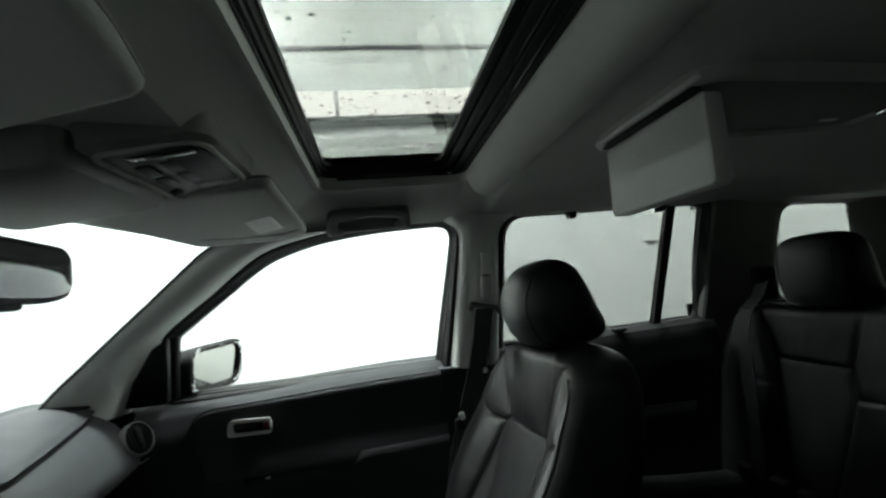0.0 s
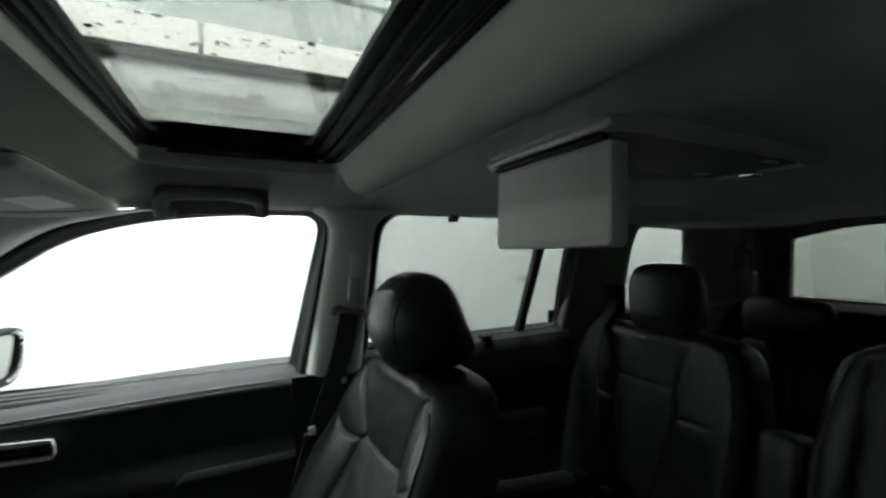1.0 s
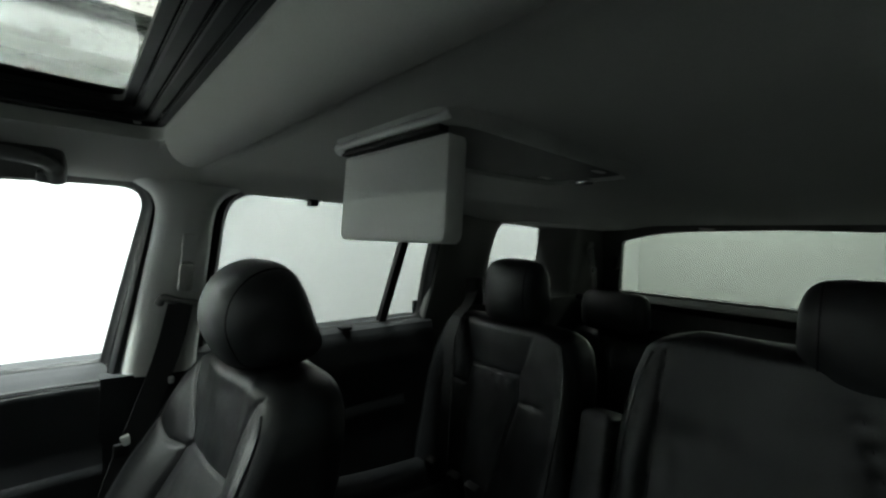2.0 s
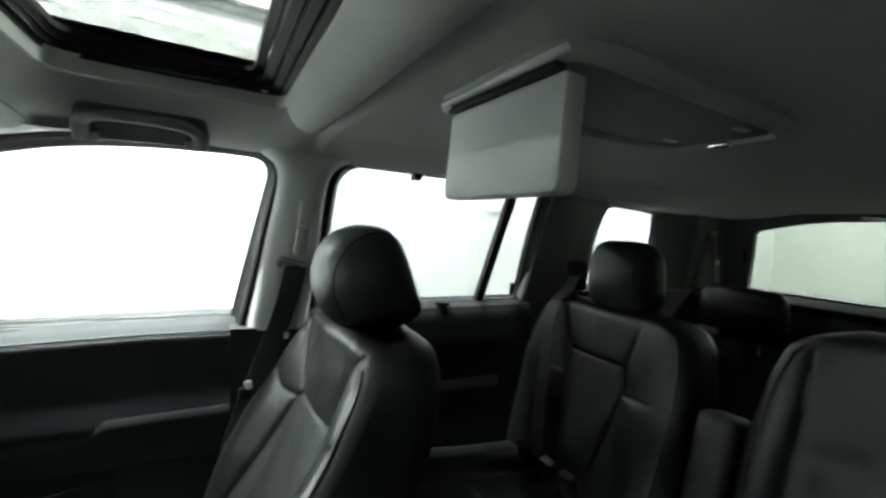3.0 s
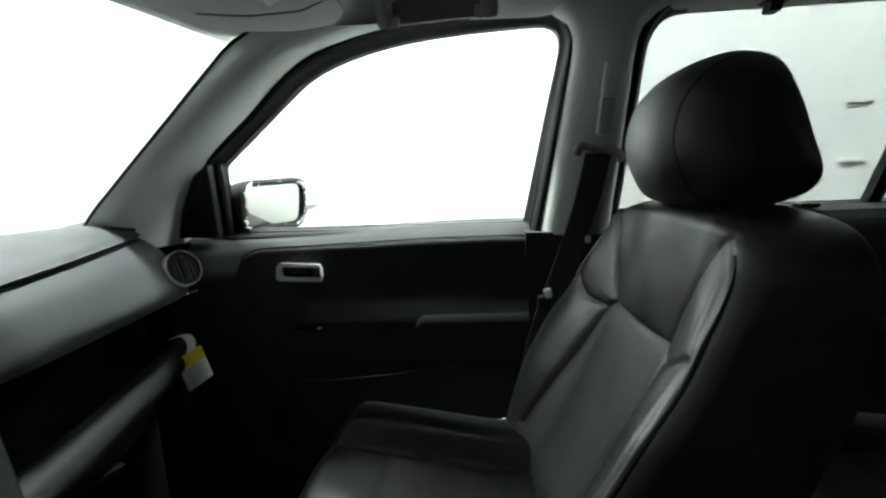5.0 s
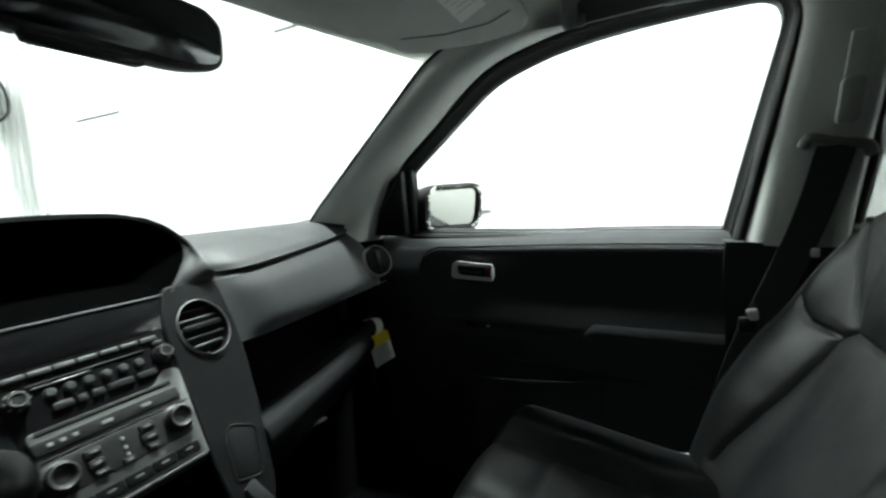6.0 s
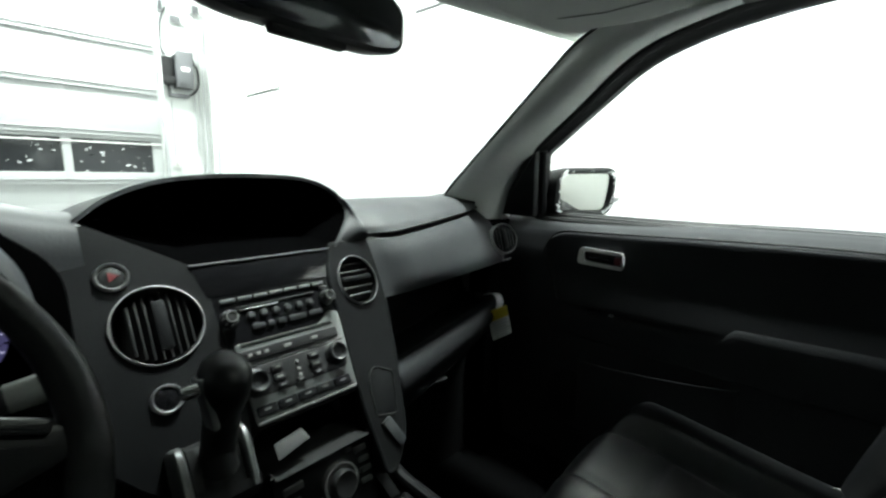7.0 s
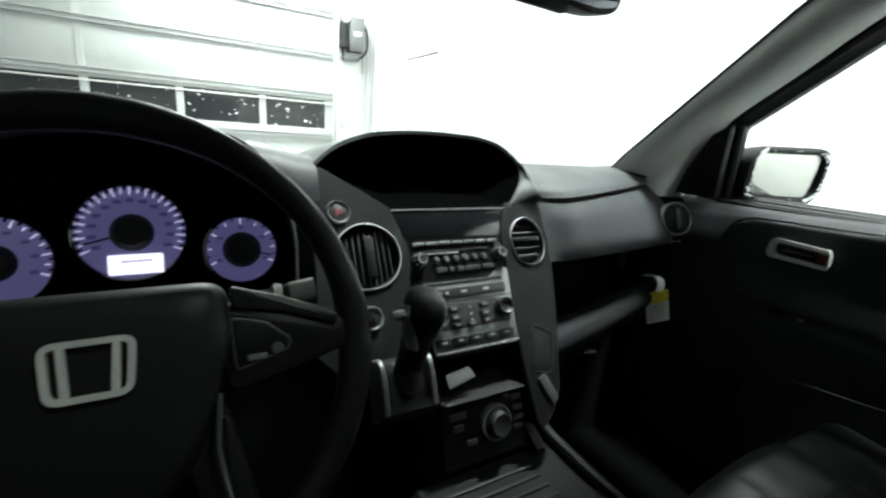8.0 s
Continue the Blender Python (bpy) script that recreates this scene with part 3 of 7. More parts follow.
lip = bmesh.new()
loft([[Vector((p[0], p[1], z)) for p in hole(x0, x1, yh, r)] for x0, x1, yh, r, z in ((-0.118, 0.240, 0.440, 0.05, 1.663), (-0.108, 0.236, 0.430, 0.045, 1.6595), (-0.101, 0.231, 0.423, 0.04, 1.662), (-0.100, 0.230, 0.422, 0.04, 1.69))], lip, caps=False)
part("trim_lip", lip, M_LINER, sun)
roll_rows = []
for k in range(61):
    f = -1 + 2 * k / 60
    y = 0.424 * math.sin(f * math.pi / 2)
    sc_ = max(0.03, 1 - max(0.0, (abs(y) - 0.374) / 0.05) ** 2.2) ** 0.5
    roll_rows.append([Vector((0.271 + 0.042 * sc_ * math.cos(a), y, 1.670 + 0.050 * sc_ * math.sin(a) * (1.0 if math.sin(a) < 0 else 0.5))) for a in (math.radians(145 + 240 * i / 26) for i in range(27))])
part("rear_roll", loft(roll_rows, closed=False), M_LINER, sun, "rounded grey fabric roll", sharp=70)
fr = bmesh.new()
steps = [(-0.103, 0.233, 0.425, 1.676), (-0.103, 0.233, 0.425, 1.682), (-0.098, 0.222, 0.422, 1.683), (-0.098, 0.222, 0.422, 1.690), (-0.094, 0.208, 0.419, 1.691), (-0.094, 0.208, 0.419, 1.700), (-0.090, 0.192, 0.416, 1.701), (-0.088, 0.190, 0.415, 1.712), (-0.085, 0.176, 0.411, 1.713), (-0.085, 0.176, 0.411, 1.722)]
loft([[Vector((p[0], p[1], z)) for p in hole(x0, x1, yh, 0.03)] for x0, x1, yh, z in steps], fr, caps=False)
part("frame", fr, M_BLACK, sun)
for x, z, r in ((0.222, 1.689, 0.004), (0.207, 1.699, 0.0035), (-0.099, 1.689, 0.003), (0.190, 1.710, 0.003)):
    part("guide_rail", tube([(x, -0.40, z), (x, 0.40, z)], r, 6), M_PIANO, sun)
part("crossbar", block(-0.01, 0.165, 0.412, 0.422, 1.684, 1.692, 0.003), M_PIANO, sun)
glass = part("glass", block(-0.12, 0.25, -0.445, 0.445, 1.722, 1.727), M_TINT_ROOF, sun, "tinted glass pane")
beads = bmesh.new()
rnd = random.Random(11)
for k in range(1500):
    x, y = rnd.uniform(-0.085, 0.178), rnd.uniform(-0.38, 0.408)
    big = rnd.random()
    s = 0.0009 + 0.0030 * big ** 5
    lathe([(0, 0.38 * s), (0.55 * s, 0.30 * s), (0.9 * s, 0.10 * s), (s, 0)], pose(x, y, 1.7272, 0, 0, rnd.uniform(0, 180)), 8, beads, sx=rnd.uniform(0.8, 1.5), sy=rnd.uniform(0.7, 1.1))
tagged(part("water_drops", beads, M_WATER, glass, "clear water drops"), kind="stuff")


# body sides: doors, pillars, panes
def offset_ring(outline, grow_in, grow_out, s, d0, d1):
    inner, outer = grown(outline, grow_in), grown(outline, grow_out)
    m = on_plane(s)
    bm = bmesh.new()
    rows = [[m(p, d) for p in o] for o, d in ((inner, -0.004), (inner, d0), (grown(outline, grow_in + 0.006), d0 + 0.006), (grown(outline, grow_out - 0.006), d1 + 0.004), (outer, d1), (outer, -0.004))]
    vs = [[bm.verts.new(p) for p in r] for r in rows]
    for a, b in zip(vs, vs[1:] + vs[:1]):
        for i in range(len(a)):
            j = (i + 1) % len(a)
            bm.faces.new((a[i], a[j], b[j], b[i]))
    return bm


def smooth_rows(rows, n):
    """More rows between the given ones."""
    cols = [spline(col, n) for col in zip(*rows)]
    return [list(r) for r in zip(*cols)]


def front_door(s):
    side = "passenger" if s > 0 else "driver"
    d = thing("car_door", (-0.2, s * 0.85, 0.55), "black plastic front door trim with pull pocket and clear window" if s > 0 else "closed black front door of the car", "car door", "doors of the car")
    # inner skin: ledge, upper panel, armrest shelf, lower panel with map pocket
    def skin(u, v):
        x = mix(-0.70, 0.185, u)
        belt = 1.172 + 0.026 * ease((x + 0.62) / 0.75)
        prof = [(0.853, belt - 0.004), (0.838, belt + 0.002), (0.815, belt - 0.001), (0.790, belt - 0.010), (0.766, belt - 0.028), (0.750, belt - 0.08), (0.748, belt - 0.2), (0.748, 0.93), (0.752, 0.80), (0.762, 0.62), (0.80, 0.46)]
        w = v * (len(prof) - 1)
        i = min(int(w), len(prof) - 2)
        f = w - i
        y, z = mix(prof[i][0], prof[i + 1][0], f), mix(prof[i][1], prof[i + 1][1], f)
        return (x, s * y, z)
    part("inner_panel", sheet(skin, 40, 40, 0.09, (0, s, 0)), M_DOOR, d)
    part("outer_skin", sheet(lambda u, v: (mix(-0.72, 0.30, u), s * (0.955 - 0.03 * (2 * v - 1) ** 2), mix(0.42, 1.185, v)), 8, 10, 0.01, (0, s, 0)), M_PAINT, d)
    m = on_plane(s)
    if s > 0:
        # raised insert with a rounded upper edge, above the armrest
        def ins(u, v):
            x0 = mix(-0.530, -0.480, v ** 1.2)
            x = mix(x0, 0.178, u)
            corner = max(0.0, 1 - (x - x0) / 0.075)
            top = 1.150 + 0.026 * ease((x + 0.62) / 0.75) - 0.055 * (1 - math.sqrt(max(0.0, 1 - corner ** 2)))
            z = mix(top, 0.968, v)
            e = min(1.0, min(u / 0.03, v / 0.05))
            return (x, s * (0.754 - 0.012 * math.sqrt(max(0.0, 1 - (1 - e) ** 2)) - 0.012 * ease((v - 0.55) / 0.45)), z)
        part("upper_insert", sheet(ins, 60, 34, 0.03, (0, s, 0)), M_DOOR, d, "soft black insert")
        # black tube on the insert's edge paints the groove's shade
        part("insert_groove_shade", tube([Vector(ins(0, 0.75 - 0.075 * k)) - Vector((0.002, 0.004, 0)) for k in range(10)] + [Vector(ins(k / 40, 0)) - Vector((0, 0.006, -0.002)) for k in range(41)], 0.0026, 6), M_BLACK, d)
        # armrest shelf with a taller rear block
        def arm(x0, x1):
            rings = []
            for k in range(45):
                f = k / 44
                x = mix(x0, x1, f)
                rise = ease((x + 0.112) / 0.04)
                z_top, z_bot, out = 0.952 + 0.016 * f + 0.034 * rise, 0.872, 0.014 + 0.004 * rise
                sec = [(0.745, z_top + 0.010), (0.745 - out + 0.010, z_top + 0.003), (0.745 - out + 0.005, z_top - 0.003), (0.745 - out + 0.002, z_top - 0.012), (0.745 - out, z_top - 0.024), (0.745 - out + 0.008, z_bot + 0.01), (0.745 - out + 0.02, z_bot), (0.745, z_bot)]
                taper = 1 - 0.85 * max(0, 1 - f / 0.15) ** 2
                rings.append([Vector((mix(x0, x1, f), s * (0.745 - (0.745 - y) * taper), z)) for y, z in sec])
            return loft(rings)
        part("armrest", arm(-0.50, 0.178), M_DOOR, d)
        part("map_pocket", sheet(lambda u, v: (mix(-0.41, -0.05, u), s * (0.748 - 0.030 * math.sin(math.pi * min(1, max(0, u))) ** 0.4 * (1 - 0.5 * v)), mix(0.815 + 0.045 * u, 0.62, v)), 24, 8, 0.006, (0, s, 0)), M_DOOR, d)
        part("window_switch", box((0.03, 0.012, 0.008), pose(-0.37, s * 0.731, 0.960, 20, 0, 0), 0.003), M_PIANO, d)
        part("window_switch", box((0.012, 0.008, 0.004), pose(-0.325, s * 0.731, 0.960, 20, 0, 0), 0.002), M_SATIN, d)
        # handle: chrome bezel round a dark recess, lever and red lock flag
        hm = plate_frame((1, 0, 0.03), (0, 0, 1), (-0.366, 0.7385, 1.096))
        o = rounded([(-0.058, -0.016), (0.055, -0.022), (0.055, 0.020), (-0.052, 0.028)], [0.012, 0.004, 0.004, 0.016], 5)
        i_ = rounded([(-0.040, -0.008), (0.058, -0.0135), (0.058, 0.0125), (-0.042, 0.018)], [0.008, 0.003, 0.003, 0.010], 5)
        handle = part("door_handle", slab(rounded(rect(0.112, 0.046), 0.012), hm @ pose(0, 0, -0.002), 0.004, 0.001), M_BLACK, d)
        part("bezel", hoop(i_, o, lambda p, dd: hm @ Vector((p[0], p[1], dd)), 0.010), M_BEZEL, handle, "satin chrome bezel")
        part("lever", box((0.062, 0.010, 0.012), hm @ pose(0.0, -0.001, 0.004, 90, 0, 0), 0.003), M_PIANO, handle)
        part("lock_flag", box((0.016, 0.010, 0.02), hm @ pose(0.044, 0.0, 0.005, 90, 0, 0), 0.003), M_RED, handle, "dark red lock flag")
        part("speaker_grille", lathe([(0, 0.004), (0.06, 0.004), (0.075, 0.0)], plate_frame((1, 0, 0), (0, 0, 1), (-0.42, 0.748, 0.70)), 28), M_BLACK, d)
        # mirror sail: black triangle ahead of the pane
        sail = [(-0.715, 1.178), (-0.588, 1.18), (-0.556, 1.36), (-0.60, 1.335)]
        part("sail_panel", slab([(p[0], p[1]) for p in rounded(sail, 0.008)], Matrix(((1, 0, 0, 0), (0, -0.34 * s, -s, s * (0.79 + 0.34 * 1.2)), (0, 1, 0, 0), (0, 0, 0, 1))), 0.02, 0.004), M_BLACK, d)
        part("sail_post", tube([m((-0.583, 1.186), 0.035), m((-0.555, 1.362), 0.04)], 0.011, 8), M_BLACK, d)
    fr_ = part("window_frame", offset_ring(FRONT_WINDOW, -0.001, 0.017, s, 0.020, 0.038), M_BLACK, d)
    part("window_seal", offset_ring(FRONT_WINDOW, 0.012, 0.025, s, 0.046, 0.047), M_BLACK, fr_)
    pane("window", grown(FRONT_WINDOW, 0.004), m, M_CLEAR, d)
    seal = []
    for z, xa in ((1.185, 0.190), (1.25, 0.200), (1.34, 0.213), (1.45, 0.229), (1.54, 0.243), (1.575, 0.245), (1.60, 0.232)):
        y = 0.731 - 0.29 * (min(z, 1.47) - 1.185) - 0.10 * max(0.0, z - 1.47)
        seal.append([Vector((x, s * yy, z)) for x, yy in ((xa - 0.004, y + 0.098), (xa - 0.002, y + 0.045), (xa + 0.004, y + 0.036), (xa + 0.014, y + 0.036), (xa + 0.018, y + 0.060), (xa + 0.014, y + 0.098))])
    part("pillar_seal", loft(smooth_rows(seal, 3)), M_BLACK, d, "black rubber door seal")
    part("belt_strip", block(-0.585, 0.176, s * 0.832 - 0.012, s * 0.832 + 0.012, 1.176, 1.190, 0.004), M_BLACK, d)
    return d


def rear_door(s):
    d = thing("car_door", (0.75, s * 0.85, 0.55), "black plastic rear door trim with tinted window" if s > 0 else "closed black rear door of the car", "car door", "doors of the car")
    def skin(u, v):
        x = mix(0.36, 1.13, u)
        belt = 1.216 + 0.016 * u
        prof = [(0.845, belt), (0.80, belt), (0.78, belt - 0.008), (0.772, belt - 0.03), (0.765, belt - 0.12), (0.765, 0.95), (0.77, 0.7), (0.80, 0.46)]
        w = v * (len(prof) - 1)
        i = min(int(w), len(prof) - 2)
        return (x, s * mix(prof[i][0], prof[i + 1][0], w - i), mix(prof[i][1], prof[i + 1][1], w - i))
    part("inner_panel", sheet(skin, 20, 28, 0.08, (0, s, 0)), M_DOOR, d)
    part("outer_skin", sheet(lambda u, v: (mix(0.30, 1.20, u), s * (0.955 - 0.03 * (2 * v - 1) ** 2), mix(0.42, 1.215, v)), 8, 10, 0.01, (0, s, 0)), M_PAINT, d)
    m = on_plane(s)
    part("window_frame", offset_ring(REAR_WINDOW, -0.001, 0.018, s, 0.020, 0.042), M_BLACK, d)
    pane("window", grown(REAR_WINDOW, 0.004), m, M_TINT, d)
    part("divider_bar", loft([[m((x, z), dd) for x, dd in ((a, -0.003), (a, 0.02), (a + 0.028, 0.02), (a + 0.028, -0.003))] for a, z in ((0.928, 1.22), (0.952, 1.615))]), M_BLACK, d)
    part("belt_strip", block(0.40, 1.095, s * 0.832 - 0.012, s * 0.832 + 0.012, 1.210, 1.226, 0.004), M_BLACK, d)
    if s > 0:
        for x in (0.614, 0.916):
            clip = loft([[m((x + dx, z), dd) for dx, dd in ((-w, 0.02), (-w, 0.045), (w, 0.045), (w, 0.02))] for z, w in ((1.618, 0.022), (1.611, 0.022), (1.609, 0.011), (1.596, 0.010))])
            part("blind_hook", clip, M_BLACK, d, "small black sunblind hook")
        part("blind_slot", block(0.76, 0.80, 0.772, 0.80, 1.224, 1.234, 0.003), M_BLACK, d)
        part("arm_rest", loft([[Vector((x, y, z)) for y, z in ((0.770, 0.985), (0.762, 0.980), (0.757, 0.96), (0.757, 0.90), (0.770, 0.88))] for x in (0.45, 0.6, 0.8, 1.0)]), M_DOOR, d)
    return d


A_PILLAR = [(-0.815, 0.622, 1.200, -0.705, 0.810, 1.150), (-0.765, 0.618, 1.256, -0.675, 0.800, 1.215), (-0.70, 0.615, 1.314, -0.640, 0.787, 1.290), (-0.62, 0.612, 1.385, -0.571, 0.752, 1.371), (-0.54, 0.610, 1.456, -0.445, 0.718, 1.459), (-0.46, 0.607, 1.527, -0.299, 0.684, 1.560), (-0.405, 0.604, 1.572, -0.164, 0.668, 1.598), (-0.34, 0.60, 1.604, -0.05, 0.660, 1.614)]


def a_pillar(s):
    """The light trim between windscreen and side window, rounded towards the cabin."""
    ring = []
    stations = A_PILLAR
    for x0, y0, z0, x1, y1, z1 in stations:
        a, b = Vector((x0, s * y0, z0)), Vector((x1, s * y1, z1))
        inward = Vector((0.35, -s * 0.75, -0.30)).normalized()
        row = [a + (a - b).normalized() * -0.002 - inward * 0.03]
        for k in range(9):
            f = k / 8
            bulge = math.sin(math.pi * f) ** 0.7 * 0.036
            row.append(a.lerp(b, f) + inward * bulge)
        row.append(b - inward * 0.02 + Vector((0, s * 0.05, 0.012)))
        ring.append(row)
    return sheet(lambda u, v: ring[round(u * 7)][round(v * 10)], 7, 10)


def b_pillar(s):
    rows = []
    for z, xa, xb in ((1.180, 0.196, 0.362), (1.25, 0.205, 0.362), (1.34, 0.217, 0.365), (1.45, 0.231, 0.368), (1.54, 0.243, 0.374), (1.575, 0.241, 0.382), (1.600, 0.225, 0.402), (1.618, 0.190, 0.44), (1.632, 0.13, 0.50)):
        y = 0.731 - 0.29 * (min(z, 1.47) - 1.185) - 0.10 * max(0.0, z - 1.47)
        e = 0.0
        rows.append([Vector(p) for p in ((xa + 0.012, s * (y + 0.060), z), (xa + 0.009, s * (y + 0.040), z), (xa + 0.012, s * (y + 0.028), z), (xa + 0.021, s * (y + 0.013), z), (xa + 0.036, s * (y + 0.002), z), (xa + 0.055, s * (y - 0.004), z), ((xa + xb) / 2, s * (y - 0.006 - e), z), (xb - 0.04, s * (y - 0.003 - e), z), (xb - 0.018, s * (y + 0.006 - e), z), (xb - 0.004, s * (y + 0.03), z), (xb, s * (y + 0.06), z), (xb + 0.004, s * (y + 0.10), z))])
    rows = smooth_rows(rows, 4)
    bm = bmesh.new()
    vs = [[bm.verts.new(p) for p in r] for r in rows]
    for a, b in zip(vs, vs[1:]):
        for i in range(len(a) - 1):
            bm.faces.new((a[i], a[i + 1], b[i + 1], b[i]))
    return bm


def quarter_trim(s):
    """Panel round the rearmost side window, sloping in to the pane."""
    glass_line = [Vector((p[0], s * (0.966 - 0.2 * (p[1] - 1.2)), p[1])) for p in QUARTER]

    def y_in(x, z):
        return mix(y_glass(z) - 0.05, 0.842 - 0.17 * (z - 1.2), ease((x - 1.12) / 0.34))

    def shifted(g, k):
        out = []
        for p, q in zip(QUARTER, grown(QUARTER, g)):
            f = (p[0] - 1.735) / 0.18
            out.append(Vector((q[0] + k * max(-1.0, min(1.0, f)) * (0.085 if f < 0 else 0.115), q[1])))
        return out
    step = shifted(0.030, 0.8)
    mid = shifted(0.045, 1.0)
    bm = loft([glass_line, [Vector((p[0], s * (y_in(*p) + 0.012), p[1])) for p in step], [Vector((p[0], s * y_in(*p), p[1])) for p in mid]], caps=False)
    cx, cz, wx0, wx1, wz = 1.735, 1.445, 0.632, 0.665, 0.215
    rim = []
    for p in mid:
        dx, dz = p[0] - cx, p[1] - cz
        k = min((wx1 if dx > 0 else wx0) / max(1e-6, abs(dx)), wz / max(1e-6, abs(dz)))
        rim.append(Vector((cx + dx * k, cz + dz * k)))
    for c in ((cx - wx0, cz - wz), (cx + wx1, cz - wz), (cx + wx1, cz + wz), (cx - wx0, cz + wz)):
        i = min(range(len(rim)), key=lambda i: (rim[i] - Vector(c)).length)
        rim[i] = Vector(c)
    bands = [[Vector(p).lerp(q, f) for p, q in zip(mid, rim)] for f in (0.0, 0.06, 0.2, 0.35, 0.5, 0.65, 0.8, 0.9, 1.0)]
    loft([[Vector((p[0], s * (y_in(*p) - 0.006 * math.sin(math.pi * min(1.0, i / 2))), p[1])) for p in b] for i, b in enumerate(bands)], bm, caps=False)
    loft([[Vector((p[0], s * (y_in(*p) + d), p[1])) for p in grown(rim, g)] for d, g in ((0.0, 0.0), (0.006, 0.006), (0.042, 0.008))], bm, caps=False)
    bmesh.ops.remove_doubles(bm, verts=bm.verts, dist=1e-5)
    return bm


for s in (1, -1):
    front_door(s)
    rear_door(s)
    rows = smooth_rows([[r for r in row] for row in [[Vector(v.co) for v in a_pillar(s).verts][i * 11:(i + 1) * 11] for i in range(8)]], 4)
    tagged(part("pillar_trim", loft(rows, closed=False), M_TRIM), "light grey moulded windscreen pillar trim", "pillar", "pillar trims", kind="structure")
    tagged(part("pillar_trim", b_pillar(s), M_TRIM), "light grey centre pillar trim", "pillar", "pillar trims", kind="structure")
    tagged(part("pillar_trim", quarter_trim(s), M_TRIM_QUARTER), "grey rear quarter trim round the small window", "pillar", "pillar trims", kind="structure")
    low = sheet(lambda u, v: (mix(0.17, 0.40, u), s * (0.735 + 0.03 * v), mix(1.185, 0.42, v)), 4, 6, 0.05, (0, s, 0))
    tagged(part("pillar_base", low, M_DOOR), "black lower centre pillar cover", "pillar", kind="structure")
    low = sheet(lambda u, v: (mix(1.14, 2.42, u), s * (0.80 + 0.02 * v), mix(1.262, 0.42, v)), 8, 6, 0.04, (0, s, 0))
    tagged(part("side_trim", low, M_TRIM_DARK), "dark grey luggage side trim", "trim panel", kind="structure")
    skin = sheet(lambda u, v: (mix(1.18, 2.55, u), s * 0.965, mix(0.42, 1.27, v)), 4, 4, 0.008, (0, s, 0))
    tagged(part("body_side", skin, M_PAINT), "dark painted rear body side", "car body", kind="structure")
    qw = thing("quarter_window", (1.73, s * 0.93, 1.27), "small tinted rear quarter window", "window", "quarter windows")
    pane("glass", grown(QUARTER, 0.006), on_plane(s, base=0.966, slope=0.2), M_TINT, qw)
    shut = bmesh.new()
    loft([[Vector(p) for p in ((0.20, s * 0.84, z), (0.20, s * 0.92, z), (0.40, s * 0.92, z), (0.40, s * 0.84, z))] for z in (0.45, 1.2)], shut)
    loft([[Vector((x, s * (y_glass(z) + a), z)) for x, a in ((xa, -0.03), (xa, 0.02), (xb, 0.02), (xb, -0.03))] for z, xa, xb in ((1.19, 0.19, 0.385), (1.61, 0.25, 0.395))], shut)
    loft([[Vector((x, s * y, z)) for x, y in ((1.12, y_glass(z) - 0.005), (1.12, y_glass(z) + 0.02), (1.50, 0.955), (1.50, 0.925))] for z in (1.22, 1.60)], shut)
    loft([[Vector((x, s * y, z)) for y, z in ((0.60, 1.70), (0.665, 1.634), (0.745, 1.622), (0.74, 1.72))] for x in (-0.16, 0.3, 0.8, 1.2)], shut)
    loft([[Vector((x, s * y, z)) for y, z in ((0.60, 1.70), (0.70, 1.64), (0.90, 1.622), (0.86, 1.72))] for x in (1.2, 1.6, 2.35)], shut)
    loft([[Vector((1.99, s * 0.875, z)), Vector((1.99, s * 0.97, z)), Vector((2.44, s * 0.95, z)), Vector((2.44, s * 0.875, z))] for z in (1.2, 1.62)], shut)
    tagged(part("body_frame", shut, M_BLACK), "black door aperture and roof rail of the car", "car body", kind="structure")

# tailgate with its tinted rear window
RG = rounded([(-0.735, 1.285), (0.735, 1.285), (0.672, 1.556), (0.45, 1.603), (0.0, 1.614), (-0.45, 1.603), (-0.672, 1.556)], [0.02, 0.02, 0.02, 0.1, 0.1, 0.1, 0.02], 6)
tail = thing("tailgate", (2.5, 0, 0.5), "closed tailgate with a wide tinted rear window", "tailgate")
rg_map = lambda p, d=0.0: Vector((2.45 + 0.4 * 1.3 - 0.4 * p[1] - d, p[0], p[1]))
pane("rear_window", grown(RG, 0.01), rg_map, M_TINT_REAR, tail)
big = []
for p in RG:
    k = min(0.92 / abs(p[0]) if abs(p[0]) > 1e-6 else 9e9, 0.21 / abs(p[1] - 1.44) if abs(p[1] - 1.44) > 1e-6 else 9e9)
    big.append(Vector((max(-0.92, min(0.92, p[0] * k)), 1.44 + (p[1] - 1.44) * k)))
for c in ((-0.92, 1.23), (0.92, 1.23), (0.92, 1.65), (-0.92, 1.65)):
    i = min(range(len(big)), key=lambda i: (big[i] - Vector(c)).length)
    big[i] = Vector(c)
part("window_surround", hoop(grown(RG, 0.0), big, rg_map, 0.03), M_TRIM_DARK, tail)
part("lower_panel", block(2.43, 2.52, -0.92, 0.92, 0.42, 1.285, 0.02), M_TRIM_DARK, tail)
for s in (-1, 1):
    part("hinge_bump", box((0.03, 0.02, 0.07), rg_map((s * 0.715, 1.45), 0.03) and Matrix.Translation(rg_map((s * 0.722, 1.44), 0.03)), 0.006), M_BLACK, tail)
part("lamp", lathe([(0, 0.004), (0.05, 0.004), (0.055, 0)], Matrix.Translation((2.25, 0.25, 1.618)) @ pose(0, 0, 0, 180), 20, sx=1.3, sy=0.5), M_LABEL, tail, "pale interior lamp lens")

